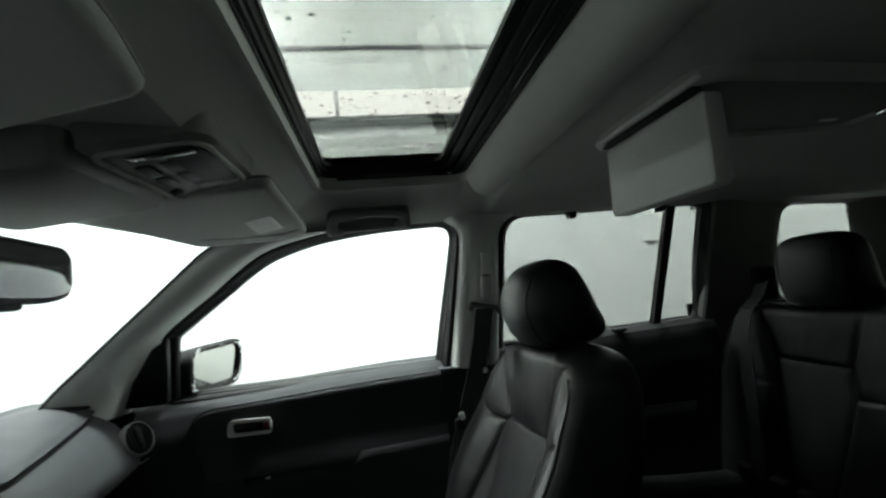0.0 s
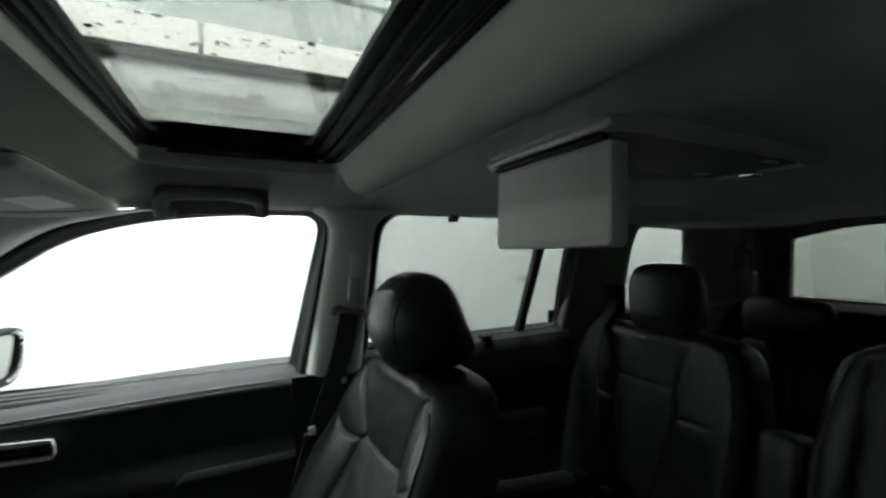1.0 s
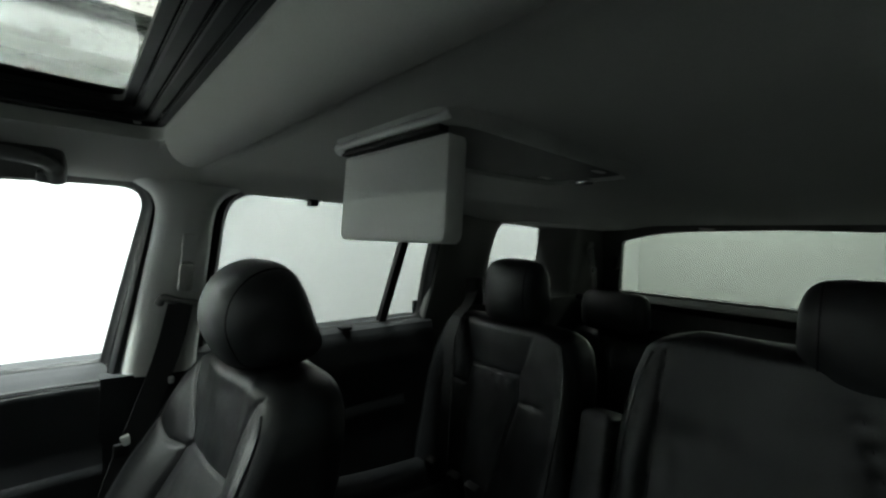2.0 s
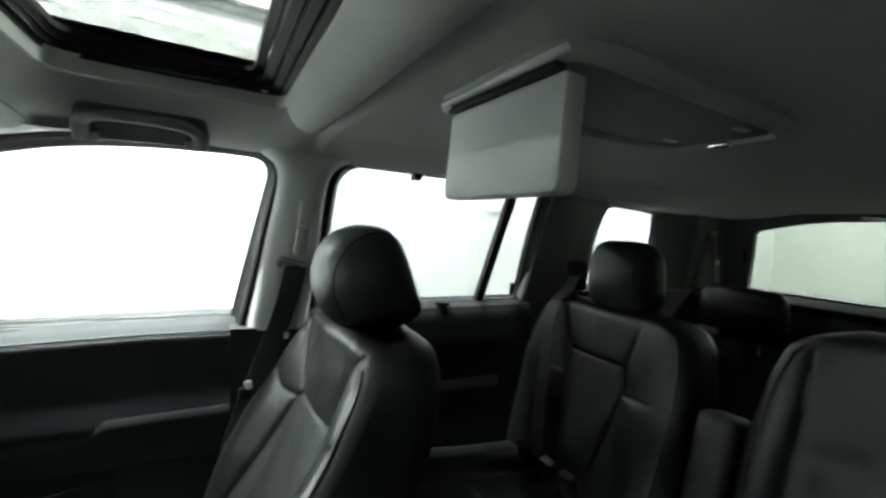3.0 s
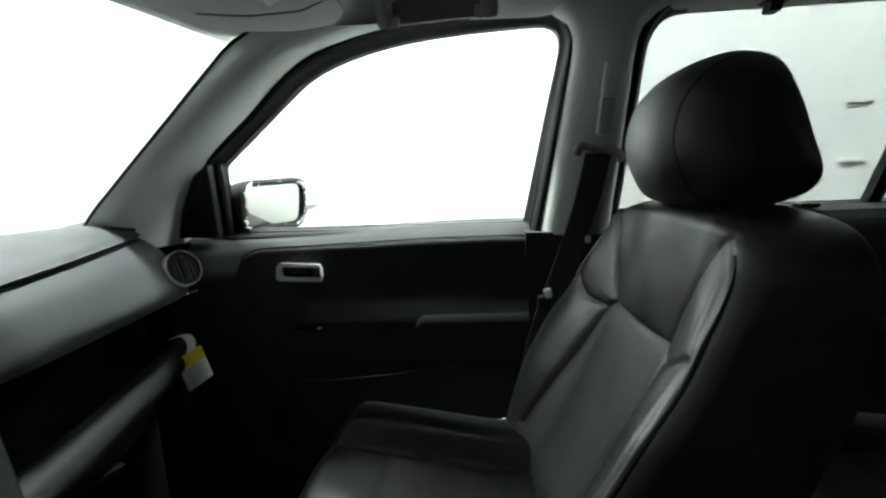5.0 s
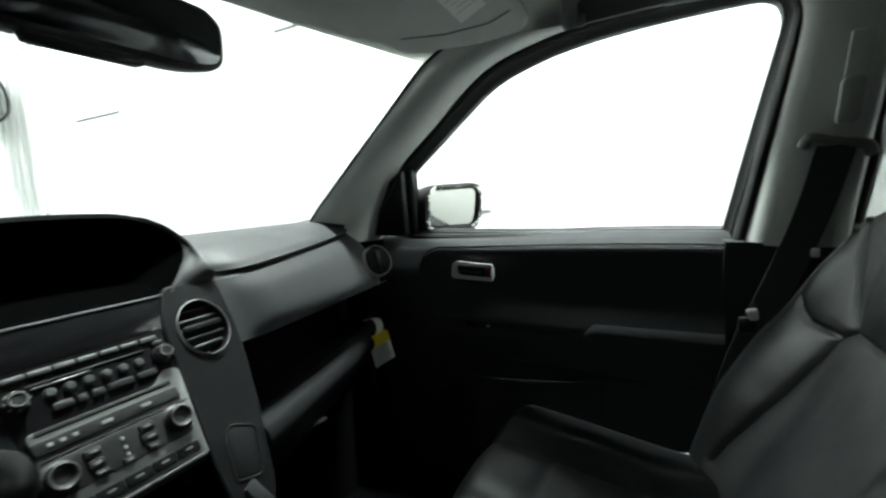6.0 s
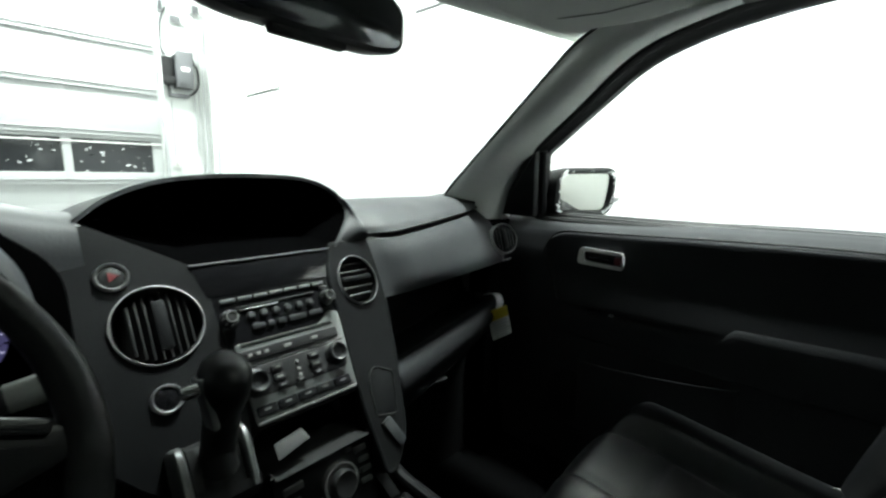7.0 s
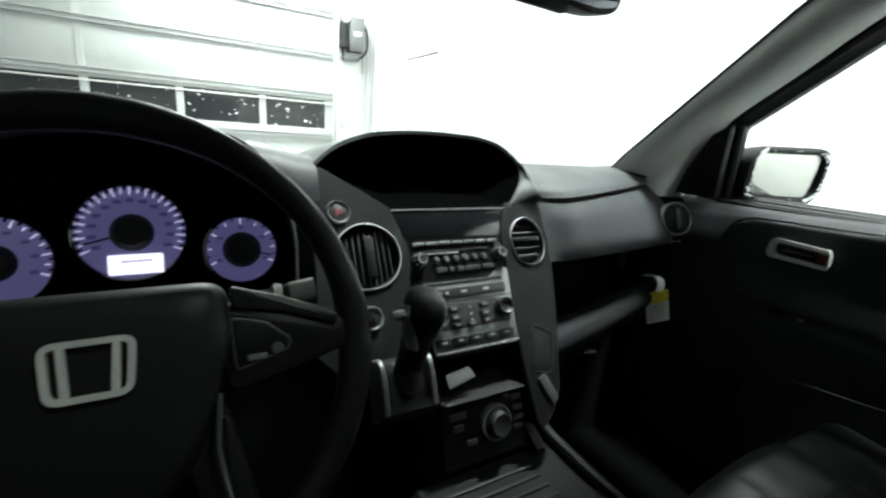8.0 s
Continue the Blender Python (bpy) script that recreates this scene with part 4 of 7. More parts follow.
# windscreen and bonnet
ws = thing("windscreen", (-0.9, 0, 1.2), "large clear curved laminated glass windscreen", "windscreen")


def screen(u, v):
    y = mix(-0.70, 0.70, u)
    bow = 1 - (y / 0.70) ** 2
    return (mix(-0.80 - 0.26 * bow, -0.385 - 0.14 * bow, v), y, mix(1.215, 1.60, v) + 0.012 * bow)


part("glass", sheet(screen, 16, 10, 0.004, (-0.6, 0, 0.7)), M_CLEAR, ws)
for s in (-1, 1):
    edge = spline([(p[0] - 0.003, s * (p[1] - 0.001), p[2] + 0.002) for p in A_PILLAR], 4)
    part("edge_band", tube(edge, 0.0035, 6), M_BLACK, ws)
    cowl = block(-1.0, -0.672, s * 0.79 - 0.105, s * 0.79 + 0.105, 0.42, 1.165, 0.01)
    block(-1.0, -0.80, s * 0.72 - 0.08, s * 0.72 + 0.08, 1.10, 1.20, bm=cowl)
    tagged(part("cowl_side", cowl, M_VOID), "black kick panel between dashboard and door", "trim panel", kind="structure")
bon = sheet(lambda u, v: (mix(-2.05, -0.98, u) - 0.1 * (1 - (2 * v - 1) ** 2), mix(-0.88, 0.88, v), 1.02 + 0.13 * u - 0.10 * (1 - u) ** 3 - 0.05 * (2 * v - 1) ** 4), 12, 14, 0.01, (0, 0, -1))
tagged(part("bonnet", bon, M_PAINT), "dark painted car bonnet wet with drops", "bonnet", kind="structure")
shell = block(-2.15, -2.05, -0.9, 0.9, 0.3, 0.95, 0.03)
block(-2.1, -0.75, 0.86, 0.95, 0.3, 1.06, 0.03, bm=shell)
block(-2.1, -0.75, -0.95, -0.86, 0.3, 1.06, 0.03, bm=shell)
tagged(part("front_body", shell, M_PAINT), "dark painted front wings and nose of the car", "car body", kind="structure")
floor_pan = block(-1.0, 2.5, -0.93, 0.93, 0.36, 0.42)
block(-1.02, -0.98, -0.93, 0.93, 0.36, 1.18, bm=floor_pan)
tagged(part("car_floor", floor_pan, M_CARPET), "black carpeted car floor", "carpet", kind="structure")

# ---- seats ----
def table(pairs, z):
    if z <= pairs[0][0]:
        return pairs[0][1]
    for (a, p), (b, q) in zip(pairs, pairs[1:]):
        if z <= b:
            t = (z - a) / (b - a)
            return p + (q - p) * t
    return pairs[-1][1]


def seg_distance(p, a, b):
    ax, ay, bx, by = *a, *b
    dx, dy = bx - ax, by - ay
    t = max(0.0, min(1.0, ((p[0] - ax) * dx + (p[1] - ay) * dy) / (dx * dx + dy * dy)))
    return math.hypot(p[0] - ax - t * dx, p[1] - ay - t * dy)


def backrest(parent, yc, dx, wide, spine, ins_half, ins_top, top, bolster, seams, low=0.76, thick=0.135, n=150, levels=160):
    """A padded backrest: bolsters, sewn seams pressed in, an insert of its own."""
    side_n = 18
    round_top = 0.065

    def half_at(z):
        r = max(0.0, (z - (top - 0.12)) / 0.12)
        return wide * (0.93 + 0.07 * ease((z - low) / 0.15)) * (0.62 + 0.38 * max(0.0, 1 - r ** 3.2) ** 0.5)

    def thin_at(z):
        rr = max(0.0, (z - (top - round_top)) / round_top)
        return max(0.05, math.sqrt(max(0.0, 1 - rr ** 2.6)))

    def front_x(y, z, pressed=True):
        w, thin, a = half_at(z), thin_at(z), abs(y)
        up = 1 - ease((z - (ins_top - 0.09)) / 0.12)
        fwd = bolster * ease((a - ins_half * 0.8) / 0.11) * (0.22 + 0.78 * up) + 0.010 * math.cos(min(1.0, a / 0.2) * math.pi / 2)
        edge = max(0.0, (a - (w - 0.048)) / 0.048)
        fwd -= (bolster * 0.6 + 0.055) * edge ** 1.7
        if pressed:
            d = min([seg_distance((y, z), p, q) for p, q in seams] + [9])
            fwd -= 0.005 * math.exp(-(d / 0.0035) ** 2) + 0.006 * math.exp(-d / 0.012)
        fwd += 0.0025 * noise.noise(Vector((y * 11, z * 9, dx + yc)))
        return table(spine, z) - fwd * thin + (1 - thin) * thick * 0.5

    rows = []
    for k in range(levels + 1):
        f = k / levels
        z = mix(low, top, f) if f < 0.85 else mix(low, top, 0.85) + (top - mix(low, top, 0.85)) * math.sin((f - 0.85) / 0.15 * math.pi / 2)
        w, thin = half_at(z), thin_at(z)
        row = [(u * w, z, front_x(u * w, z)) for u in (-1 + 2 * i / n for i in range(n + 1))]
        xb = table(spine, z) + thick * thin + (1 - thin) * thick * 0.5
        back = []
        for j in range(1, side_n):
            v = 1 - 2 * j / side_n
            e = max(0.0, abs(v) - 0.72) / 0.28
            back.append((v * w, z, mix(xb, row[-1][2], e ** 2.4)))
        rows.append((row, back))
    main, insert = bmesh.new(), bmesh.new()
    vm = [[main.verts.new((x + dx, yc + y, z)) for y, z, x in row + back] for row, back in rows]
    vi = [[insert.verts.new((x + dx, yc + y, z)) for y, z, x in row] for row, _ in rows]
    total = n + side_n
    for k in range(levels):
        for i in range(total):
            j = (i + 1) % total
            if i < n:
                y, z = (rows[k][0][i][0] + rows[k][0][i + 1][0]) / 2, (rows[k][0][i][1] + rows[k + 1][0][i][1]) / 2
                if z < ins_top and abs(y) < ins_half + 0.03 * (ins_top - z) / 0.2:
                    insert.faces.new((vi[k][i], vi[k][i + 1], vi[k + 1][i + 1], vi[k + 1][i]))
                    continue
            main.faces.new((vm[k][i], vm[k][j], vm[k + 1][j], vm[k + 1][i]))
    main.faces.new(vm[-1])
    main.faces.new(vm[0][::-1])
    for b in (main, insert):
        bmesh.ops.delete(b, geom=[v for v in b.verts if not v.link_faces], context="VERTS")
    body = part("backrest", main, M_LEATHER, parent, sharp=80)
    part("insert", insert, M_LEATHER_MID, body, "finely perforated leather insert", sharp=80)
    # black tubes along the stitching paint in the grooves' shade
    for p, q in seams:
        path = []
        for k in range(17):
            y, z = mix(p[0], q[0], k / 16), mix(p[1], q[1], k / 16)
            if z < top - 0.02 and abs(y) < half_at(z) - 0.012:
                path.append(Vector((front_x(y, z) + dx - 0.0006, yc + y, z)))
        if len(path) > 2:
            part("seam_shade", tube(path, 0.0016, 5), M_BLACK, body)
    for s in (-1, 1):
        pip = [Vector((front_x(s * (half_at(z) - 0.050), z, False) + dx - 0.001, yc + s * (half_at(z) - 0.050), z)) for z in (mix(low + 0.03, top - 0.045, k / 50) for k in range(51))]
        part("piping", tube(pip, 0.0024, 6), M_LEATHER, body)
    return body


HEADREST = [(0.322, 1.292), (0.302, 1.345), (0.310, 1.402), (0.345, 1.446), (0.395, 1.464), (0.436, 1.452), (0.464, 1.408), (0.488, 1.350), (0.506, 1.296), (0.470, 1.266), (0.39, 1.262), (0.345, 1.268)]


def headrest(parent, yc, dx, dz=0.0, half=0.128, squash=1.0, profile=HEADREST, square=3.4):
    prof = spline([(x, z, 0) for x, z in profile], 4, True)
    cx, cz = sum(p.x for p in prof) / len(prof), sum(p.y for p in prof) / len(prof)
    rings = []
    steps = 28
    for k in range(steps + 1):
        v = -1 + 2 * k / steps
        v = math.sin(v * math.pi / 2)
        a = abs(v)
        sc = max(0.02, (1 - a ** square) ** (1 / 2.6))
        d = math.exp(-((a - 0.66) / 0.035) ** 2) * 0.03
        sc2 = sc * (1 - d)
        lean = 0.012 * a * a
        rings.append([Vector((cx + (p.x - cx) * sc2 * squash + dx + lean, yc + v * half, cz + (p.y - cz) * mix(sc2, 1, 0.15) * (1 if sc > 0.05 else sc) + dz)) for p in prof])
    pad = part("headrest", loft(rings), M_LEATHER, parent, sharp=75)
    for s in (-1, 1):
        loop = [p for p in rings[steps // 2 + s * 7]]
        # black loop: stitching line with its groove's shade painted in
        part("seam_shade", tube(loop, 0.0016, 5, closed=True, up=(0, 1, 0)), M_BLACK, pad)
        part("headrest_post", tube([(cx + dx + 0.03, yc + s * 0.07, 1.16 + dz), (cx + dx + 0.02, yc + s * 0.07, 1.30 + dz)], 0.006, 10), M_CHROME, parent, "chrome headrest post")
        part("post_collar", lathe([(0, 0.006), (0.011, 0.006), (0.013, 0.0), (0.013, -0.02)], pose(cx + dx + 0.028, yc + s * 0.07, 1.262 + dz), 14), M_BLACK, parent)
    return pad


def cushion(parent, yc, dx, x0, x1, half, z_front, z_back, z_base, seam_x, ins_half):
    """The seat cushion: raised sides, rounded nose, a pressed seam across."""
    n, m = 56, 60
    def top(u, v):
        x = mix(x0, x1, u)
        y = mix(-half, half, v)
        a = abs(y)
        z = mix(z_front, z_back, ease(u * 1.05))
        nose = max(0.0, 1 - u / 0.16)
        z -= 0.10 * nose ** 2.6
        xx = x + 0.012 * nose - 0.03 * (1 - (2 * v - 1) ** 2) * (1 - u)
        z += 0.028 * ease((a - ins_half) / 0.05) * ease(u / 0.2) - 0.075 * max(0.0, (a - (half - 0.055)) / 0.055) ** 2.4
        d = min(abs(a - ins_half), abs(x - seam_x) if a < ins_half else 9)
        z -= 0.007 * math.exp(-(d / 0.006) ** 2) + 0.004 * math.exp(-(d / 0.02) ** 2)
        z += 0.003 * noise.noise(Vector((x * 8, y * 8, yc)))
        return Vector((xx + dx, yc + y, z))
    bm = bmesh.new()
    sheet(top, n, m, bm=bm)
    rim = [top(i / n, 0) for i in range(n + 1)] + [top(1, j / m) for j in range(1, m + 1)] + [top(i / n, 1) for i in range(n - 1, -1, -1)] + [top(0, j / m) for j in range(m - 1, 0, -1)]
    inset = [Vector((mix(p.x, (x0 + x1) / 2 + dx, 0.06), mix(p.y, yc, 0.06), z_base)) for p in rim]
    loft([rim, [Vector((p.x, p.y, p.z - 0.04)) for p in rim], inset], bm, caps=False)
    bmesh.ops.remove_doubles(bm, verts=bm.verts, dist=1e-5)
    return part("cushion", bm, M_LEATHER, parent, sharp=70)


def smooth_table(pairs, lo, hi, blur=0.012, n=400):
    """A smoothed lookup of (height, value) pairs."""
    zs = np.linspace(lo - 0.05, hi + 0.05, n)
    step = zs[1] - zs[0]
    k = np.exp(-0.5 * (np.arange(-40, 41) * step / blur) ** 2)
    v = np.interp(zs, [p[0] for p in pairs], [p[1] for p in pairs])
    v = np.convolve(np.pad(v, 40, mode="edge"), k / k.sum(), mode="valid")
    return lambda z: float(np.interp(z, zs, v))


def bucket_back(parent, yc, spine, halves, bolsters, thick, low, top, ins_half, ins_top, seams, edge, turn=0.0, roll=0.045, n=96, levels=190):
    """A bucket seat's back: dished centre, bolsters that stand forward, falling shoulders, pressed seams, a welt on each bolster."""
    sp, hf, fw = smooth_table(spine, low, top), smooth_table(halves, low, top, 0.008), smooth_table(bolsters, low, top)

    def crest(z):
        return max(0.02, hf(z) - roll * min(1.0, hf(z) / 0.2))

    def front_x(y, z, pressed=True):
        a, c, w = abs(y), crest(z), hf(z)
        rise = ease((a - ins_half * 0.86) / max(0.02, c - ins_half * 0.86))
        x = sp(z) - fw(z) * rise - 0.006 * math.cos(min(1.0, a / ins_half) * math.pi / 2)
        if a > c:
            f = min(1.0, (a - c) / (w - c))
            x += (0.010 + 1.05 * roll) * (1 - math.sqrt(max(0.0, 1 - f * f)))
        if pressed:
            d = min(seg_distance((y, z), p, q) for p, q in seams)
            x += 0.0045 * math.exp(-(d / 0.0032) ** 2) + 0.0055 * math.exp(-d / 0.013)
            x += 0.0025 * math.exp(-((a - c - 0.010) / 0.003) ** 2) if z < top - 0.035 else 0.0
        return x - 0.0022 * noise.noise(Vector((y * 13, z * 10, yc))) - 0.0012 * noise.noise(Vector((y * 40, z * 24, yc + 3)))

    rows = []
    zs = [mix(low, top, 1 - (1 - k / levels) ** 1.25) for k in range(levels + 1)]
    k_top = min(range(levels + 1), key=lambda k: abs(zs[k] - ins_top))
    zs[k_top] = ins_top
    n_out = n // 3
    for z in zs:
        w = hf(z)
        h = min(table(edge, z), 0.8 * w)
        outer = [mix(h, w, math.sin(i / n_out * math.pi / 2)) for i in range(1, n_out + 1)]
        us = [-y for y in outer[::-1]] + [mix(-h, h, i / (n - 2 * n_out)) for i in range(n - 2 * n_out + 1)] + outer
        row = [(y, front_x(y, z)) for y in us]
        xb = sp(z) + thick
        side = []
        for t in (0.25, 0.5, 0.75, 0.9):
            side.append((w, mix(row[-1][1], xb - 0.035, t)))
        for t in (0.35, 0.7, 1.0):
            a = t * math.pi / 2
            side.append((w - 0.035 * (1 - math.cos(a)), xb - 0.035 + 0.035 * math.sin(a)))
        side += [((w - 0.035) * t, xb + 0.012 * (1 - t)) for t in (0.66, 0.33)]
        back = side + [(0.0, xb + 0.014)] + [(-y, x) for y, x in side[::-1]]
        r = max(0.0, (z - (top - 0.032)) / 0.032)
        thin, xm = math.sqrt(max(0.0, 1 - r ** 2.2)), sp(z) + thick * 0.45
        rows.append(([(y, z, xm + (x - xm) * max(0.12, thin)) for y, x in row], [(y, z, xm + (x - xm) * max(0.12, thin)) for y, x in back]))
    main, insert = bmesh.new(), bmesh.new()
    vm = [[main.verts.new((x - turn * y, yc + y, z)) for y, z, x in row + back] for row, back in rows]
    vi = [[insert.verts.new((x - turn * y, yc + y, z)) for y, z, x in row] for row, _ in rows]
    total = len(vm[0])
    for k in range(levels):
        for i in range(total):
            j = (i + 1) % total
            if n_out <= i < n - n_out and k < k_top:
                insert.faces.new((vi[k][i], vi[k][i + 1], vi[k + 1][i + 1], vi[k + 1][i]))
            else:
                main.faces.new((vm[k][i], vm[k][j], vm[k + 1][j], vm[k + 1][i]))
    main.faces.new(vm[-1])
    main.faces.new(vm[0][::-1])
    for b in (main, insert):
        bmesh.ops.delete(b, geom=[v for v in b.verts if not v.link_faces], context="VERTS")
    body = part("backrest", main, M_LEATHER, parent, sharp=80)
    if k_top > 0:
        part("insert", insert, M_LEATHER_MID, body, "finely perforated leather insert", sharp=80)
    else:
        insert.free()
    # the pressed seams' shade is added as thin black tubes
    for p, q in seams:
        path = [Vector((front_x(y, z) - 0.0004 - turn * y, yc + y, z)) for y, z in ((mix(p[0], q[0], k / 16), mix(p[1], q[1], k / 16)) for k in range(17)) if z < top - 0.03]
        if len(path) > 2:
            part("seam_shade", tube(path, 0.0014, 5), M_BLACK, body)
    for s in (-1, 1):
        welt = [Vector((front_x(s * (crest(z) + 0.016), z, False) - 0.0008 - turn * s * (crest(z) + 0.016), yc + s * (crest(z) + 0.016), z)) for z in (mix(low + 0.03, top - 0.05, k / 60) for k in range(61))]
        part("piping", tube(welt, 0.0030, 6), M_LEATHER, body)
    return body


Y_SEAT = 0.448
SEAT_SPINE = [(0.70, 0.155), (0.76, 0.177), (0.85, 0.218), (0.95, 0.266), (1.079, 0.318), (1.16, 0.336), (1.22, 0.346), (1.272, 0.350)]
SEAT_EDGE = [(0.70, 0.182), (1.066, 0.118), (1.082, 0.100), (1.15, 0.128), (1.24, 0.166), (1.28, 0.18)]
SEAT_HALF = [(0.70, 0.220), (0.80, 0.240), (0.92, 0.250), (1.02, 0.248), (1.10, 0.238), (1.16, 0.228), (1.20, 0.216), (1.23, 0.192), (1.25, 0.158), (1.263, 0.12), (1.272, 0.09)]
SEAT_BOLSTER = [(0.70, 0.034), (0.80, 0.055), (0.92, 0.074), (1.015, 0.065), (1.10, 0.044), (1.16, 0.028), (1.22, 0.006), (1.272, 0.0)]
SEAT_SEAMS = [((-0.100, 1.082), (0.100, 1.082))]
for s in (-1, 1):
    SEAT_SEAMS += [((s * 0.100, 1.082), (s * 0.118, 1.066)), ((s * 0.118, 1.066), (s * 0.1645, 0.80)), ((s * 0.100, 1.082), (s * 0.128, 1.15)), ((s * 0.128, 1.15), (s * 0.166, 1.238)), ((s * 0.118, 1.068), (s * 0.165, 1.075)), ((s * 0.165, 1.075), (s * 0.212, 1.108))]
fs = thing("front_seat", (0.15, Y_SEAT, 0.42), "black leather front passenger seat with stitched bolsters and headrest", "car seat", "car seats")
bucket_back(fs, Y_SEAT, SEAT_SPINE, SEAT_HALF, SEAT_BOLSTER, 0.150, 0.72, 1.270, 0.103, 1.082, SEAT_SEAMS, SEAT_EDGE, turn=0.06, roll=0.028)
headrest(fs, Y_SEAT - 0.008, 0.0)
cushion(fs, Y_SEAT, 0.0, -0.262, 0.20, 0.250, 0.792, 0.748, 0.58, -0.100, 0.088)
part("seat_base", block(-0.2, 0.25, Y_SEAT - 0.2, Y_SEAT + 0.2, 0.46, 0.62, 0.02), M_DOOR, fs)
for s in (-1, 1):
    part("seat_rail", block(-0.25, 0.32, Y_SEAT + s * 0.18 - 0.02, Y_SEAT + s * 0.18 + 0.02, 0.42, 0.47, 0.006), M_BLACK, fs)
part("recline_cover", slab(rounded([(-0.1, 0.62), (0.20, 0.62), (0.24, 0.82), (0.10, 0.80), (-0.1, 0.72)], 0.03), Matrix(((1, 0, 0, 0), (0, 0, -1, Y_SEAT - 0.222), (0, 1, 0, 0), (0, 0, 0, 1))), 0.03, 0.01), M_DOOR, fs)
part("side_lever", box((0.045, 0.012, 0.014), pose(0.107, 0.690, 0.748, 0, -6, 0), 0.004), M_LABEL, fs, "pale lever end")

# unseen driver's seat, added to shade the bench and sunk to stay hidden
Y_DRIVER, SINK = -0.475, 0.09
ds = thing("front_seat", (0.15, Y_DRIVER, 0.42), "unseen black leather driver's seat sunk out of view", "car seat", "car seats")


def sunk(table):
    return [(z - SINK, v) for z, v in table]


low_seams = [((p[0], p[1] - SINK), (q[0], q[1] - SINK)) for p, q in SEAT_SEAMS]
bucket_back(ds, Y_DRIVER, sunk(SEAT_SPINE), sunk(SEAT_HALF), sunk(SEAT_BOLSTER), 0.130, 0.82 - SINK, 1.262 - SINK, 0.103, 1.082 - SINK, low_seams, sunk(SEAT_EDGE), roll=0.028, n=48, levels=80)
headrest(ds, Y_DRIVER, 0.0, -SINK, 0.112)
cushion(ds, Y_DRIVER, 0.0, -0.262, 0.20, 0.250, 0.792 - SINK, 0.748 - SINK, 0.52, -0.100, 0.088)
part("seat_base", block(-0.2, 0.25, Y_DRIVER - 0.2, Y_DRIVER + 0.2, 0.46, 0.56, 0.02), M_DOOR, ds)
for s in (-1, 1):
    part("seat_rail", block(-0.25, 0.32, Y_DRIVER + s * 0.18 - 0.02, Y_DRIVER + s * 0.18 + 0.02, 0.42, 0.47, 0.006), M_BLACK, ds)

HR2 = [(0.330, 1.292), (0.318, 1.345), (0.322, 1.410), (0.345, 1.452), (0.395, 1.463), (0.440, 1.452), (0.462, 1.405), (0.476, 1.340), (0.482, 1.287), (0.455, 1.270), (0.39, 1.266), (0.345, 1.270)]
ROW_SPINE = [(0.66, 1.010), (0.85, 1.052), (1.0, 1.085), (1.12, 1.106), (1.20, 1.116), (1.28, 1.122)]
ROW_HALF = [(0.66, 0.270), (0.80, 0.285), (1.08, 0.292), (1.16, 0.284), (1.22, 0.270), (1.255, 0.245), (1.272, 0.20), (1.281, 0.16)]
BENCH_SPINE = [(0.66, 1.010), (0.85, 1.052), (1.0, 1.085), (1.12, 1.106), (1.22, 1.118), (1.336, 1.130)]
BENCH_HALF = [(0.66, 0.335), (0.80, 0.346), (1.10, 0.346), (1.22, 0.332), (1.285, 0.312), (1.312, 0.28), (1.328, 0.23), (1.337, 0.19)]
ROW_BOLSTER = [(0.66, 0.016), (0.85, 0.030), (1.05, 0.028), (1.16, 0.016), (1.24, 0.004), (1.28, 0.0)]
rs = thing("second_row_seat", (1.0, 0.42, 0.42), "black leather second-row seat with headrest", "car seat", "car seats")
row2 = [((-0.097, 1.132), (0.097, 1.132))]
for s in (-1, 1):
    row2 += [((s * 0.097, 1.132), (s * 0.135, 1.258)), ((s * 0.097, 1.132), (s * 0.104, 1.06)), ((s * 0.104, 1.06), (s * 0.055, 0.80)), ((s * 0.104, 1.06), (s * 0.20, 1.07))]
bucket_back(rs, 0.448, ROW_SPINE, ROW_HALF, ROW_BOLSTER, 0.130, 0.68, 1.280, 0.100, 1.132, row2, [(0.66, 0.03), (0.80, 0.055), (1.06, 0.104), (1.132, 0.097), (1.28, 0.145)], n=90, levels=130)
headrest(rs, 0.428, 0.775, 0.006, 0.106, 0.85, HR2, 4.2)
cushion(rs, 0.448, 0.72, -0.22, 0.36, 0.285, 0.80, 0.76, 0.60, 0.05, 0.12)
part("seat_base", block(0.60, 1.15, 0.22, 0.66, 0.42, 0.62, 0.02), M_DOOR, rs)
part("seat_belt", loft([[Vector((x - dd, y - 0.023 + w, z)) for w, dd in ((0.0, 0.0), (0.0, 0.003), (0.046, 0.003), (0.046, 0.0))] for x, y, z in ((1.23, 0.66, 1.36), (1.17, 0.635, 1.300), (1.098, 0.610, 1.268), (1.062, 0.597, 1.20), (1.048, 0.585, 1.10), (1.020, 0.562, 0.95), (0.995, 0.54, 0.82))]), M_BELT, rs)
part("belt_guide", box((0.05, 0.06, 0.10), pose(1.23, 0.665, 1.34), 0.014), M_BLACK, rs)
for y in (0.50, 0.40, 0.33):
    part("belt_buckle", box((0.025, 0.045, 0.07), pose(0.925, y, 0.855, 0, -18, 0), 0.006), M_BLACK, rs)

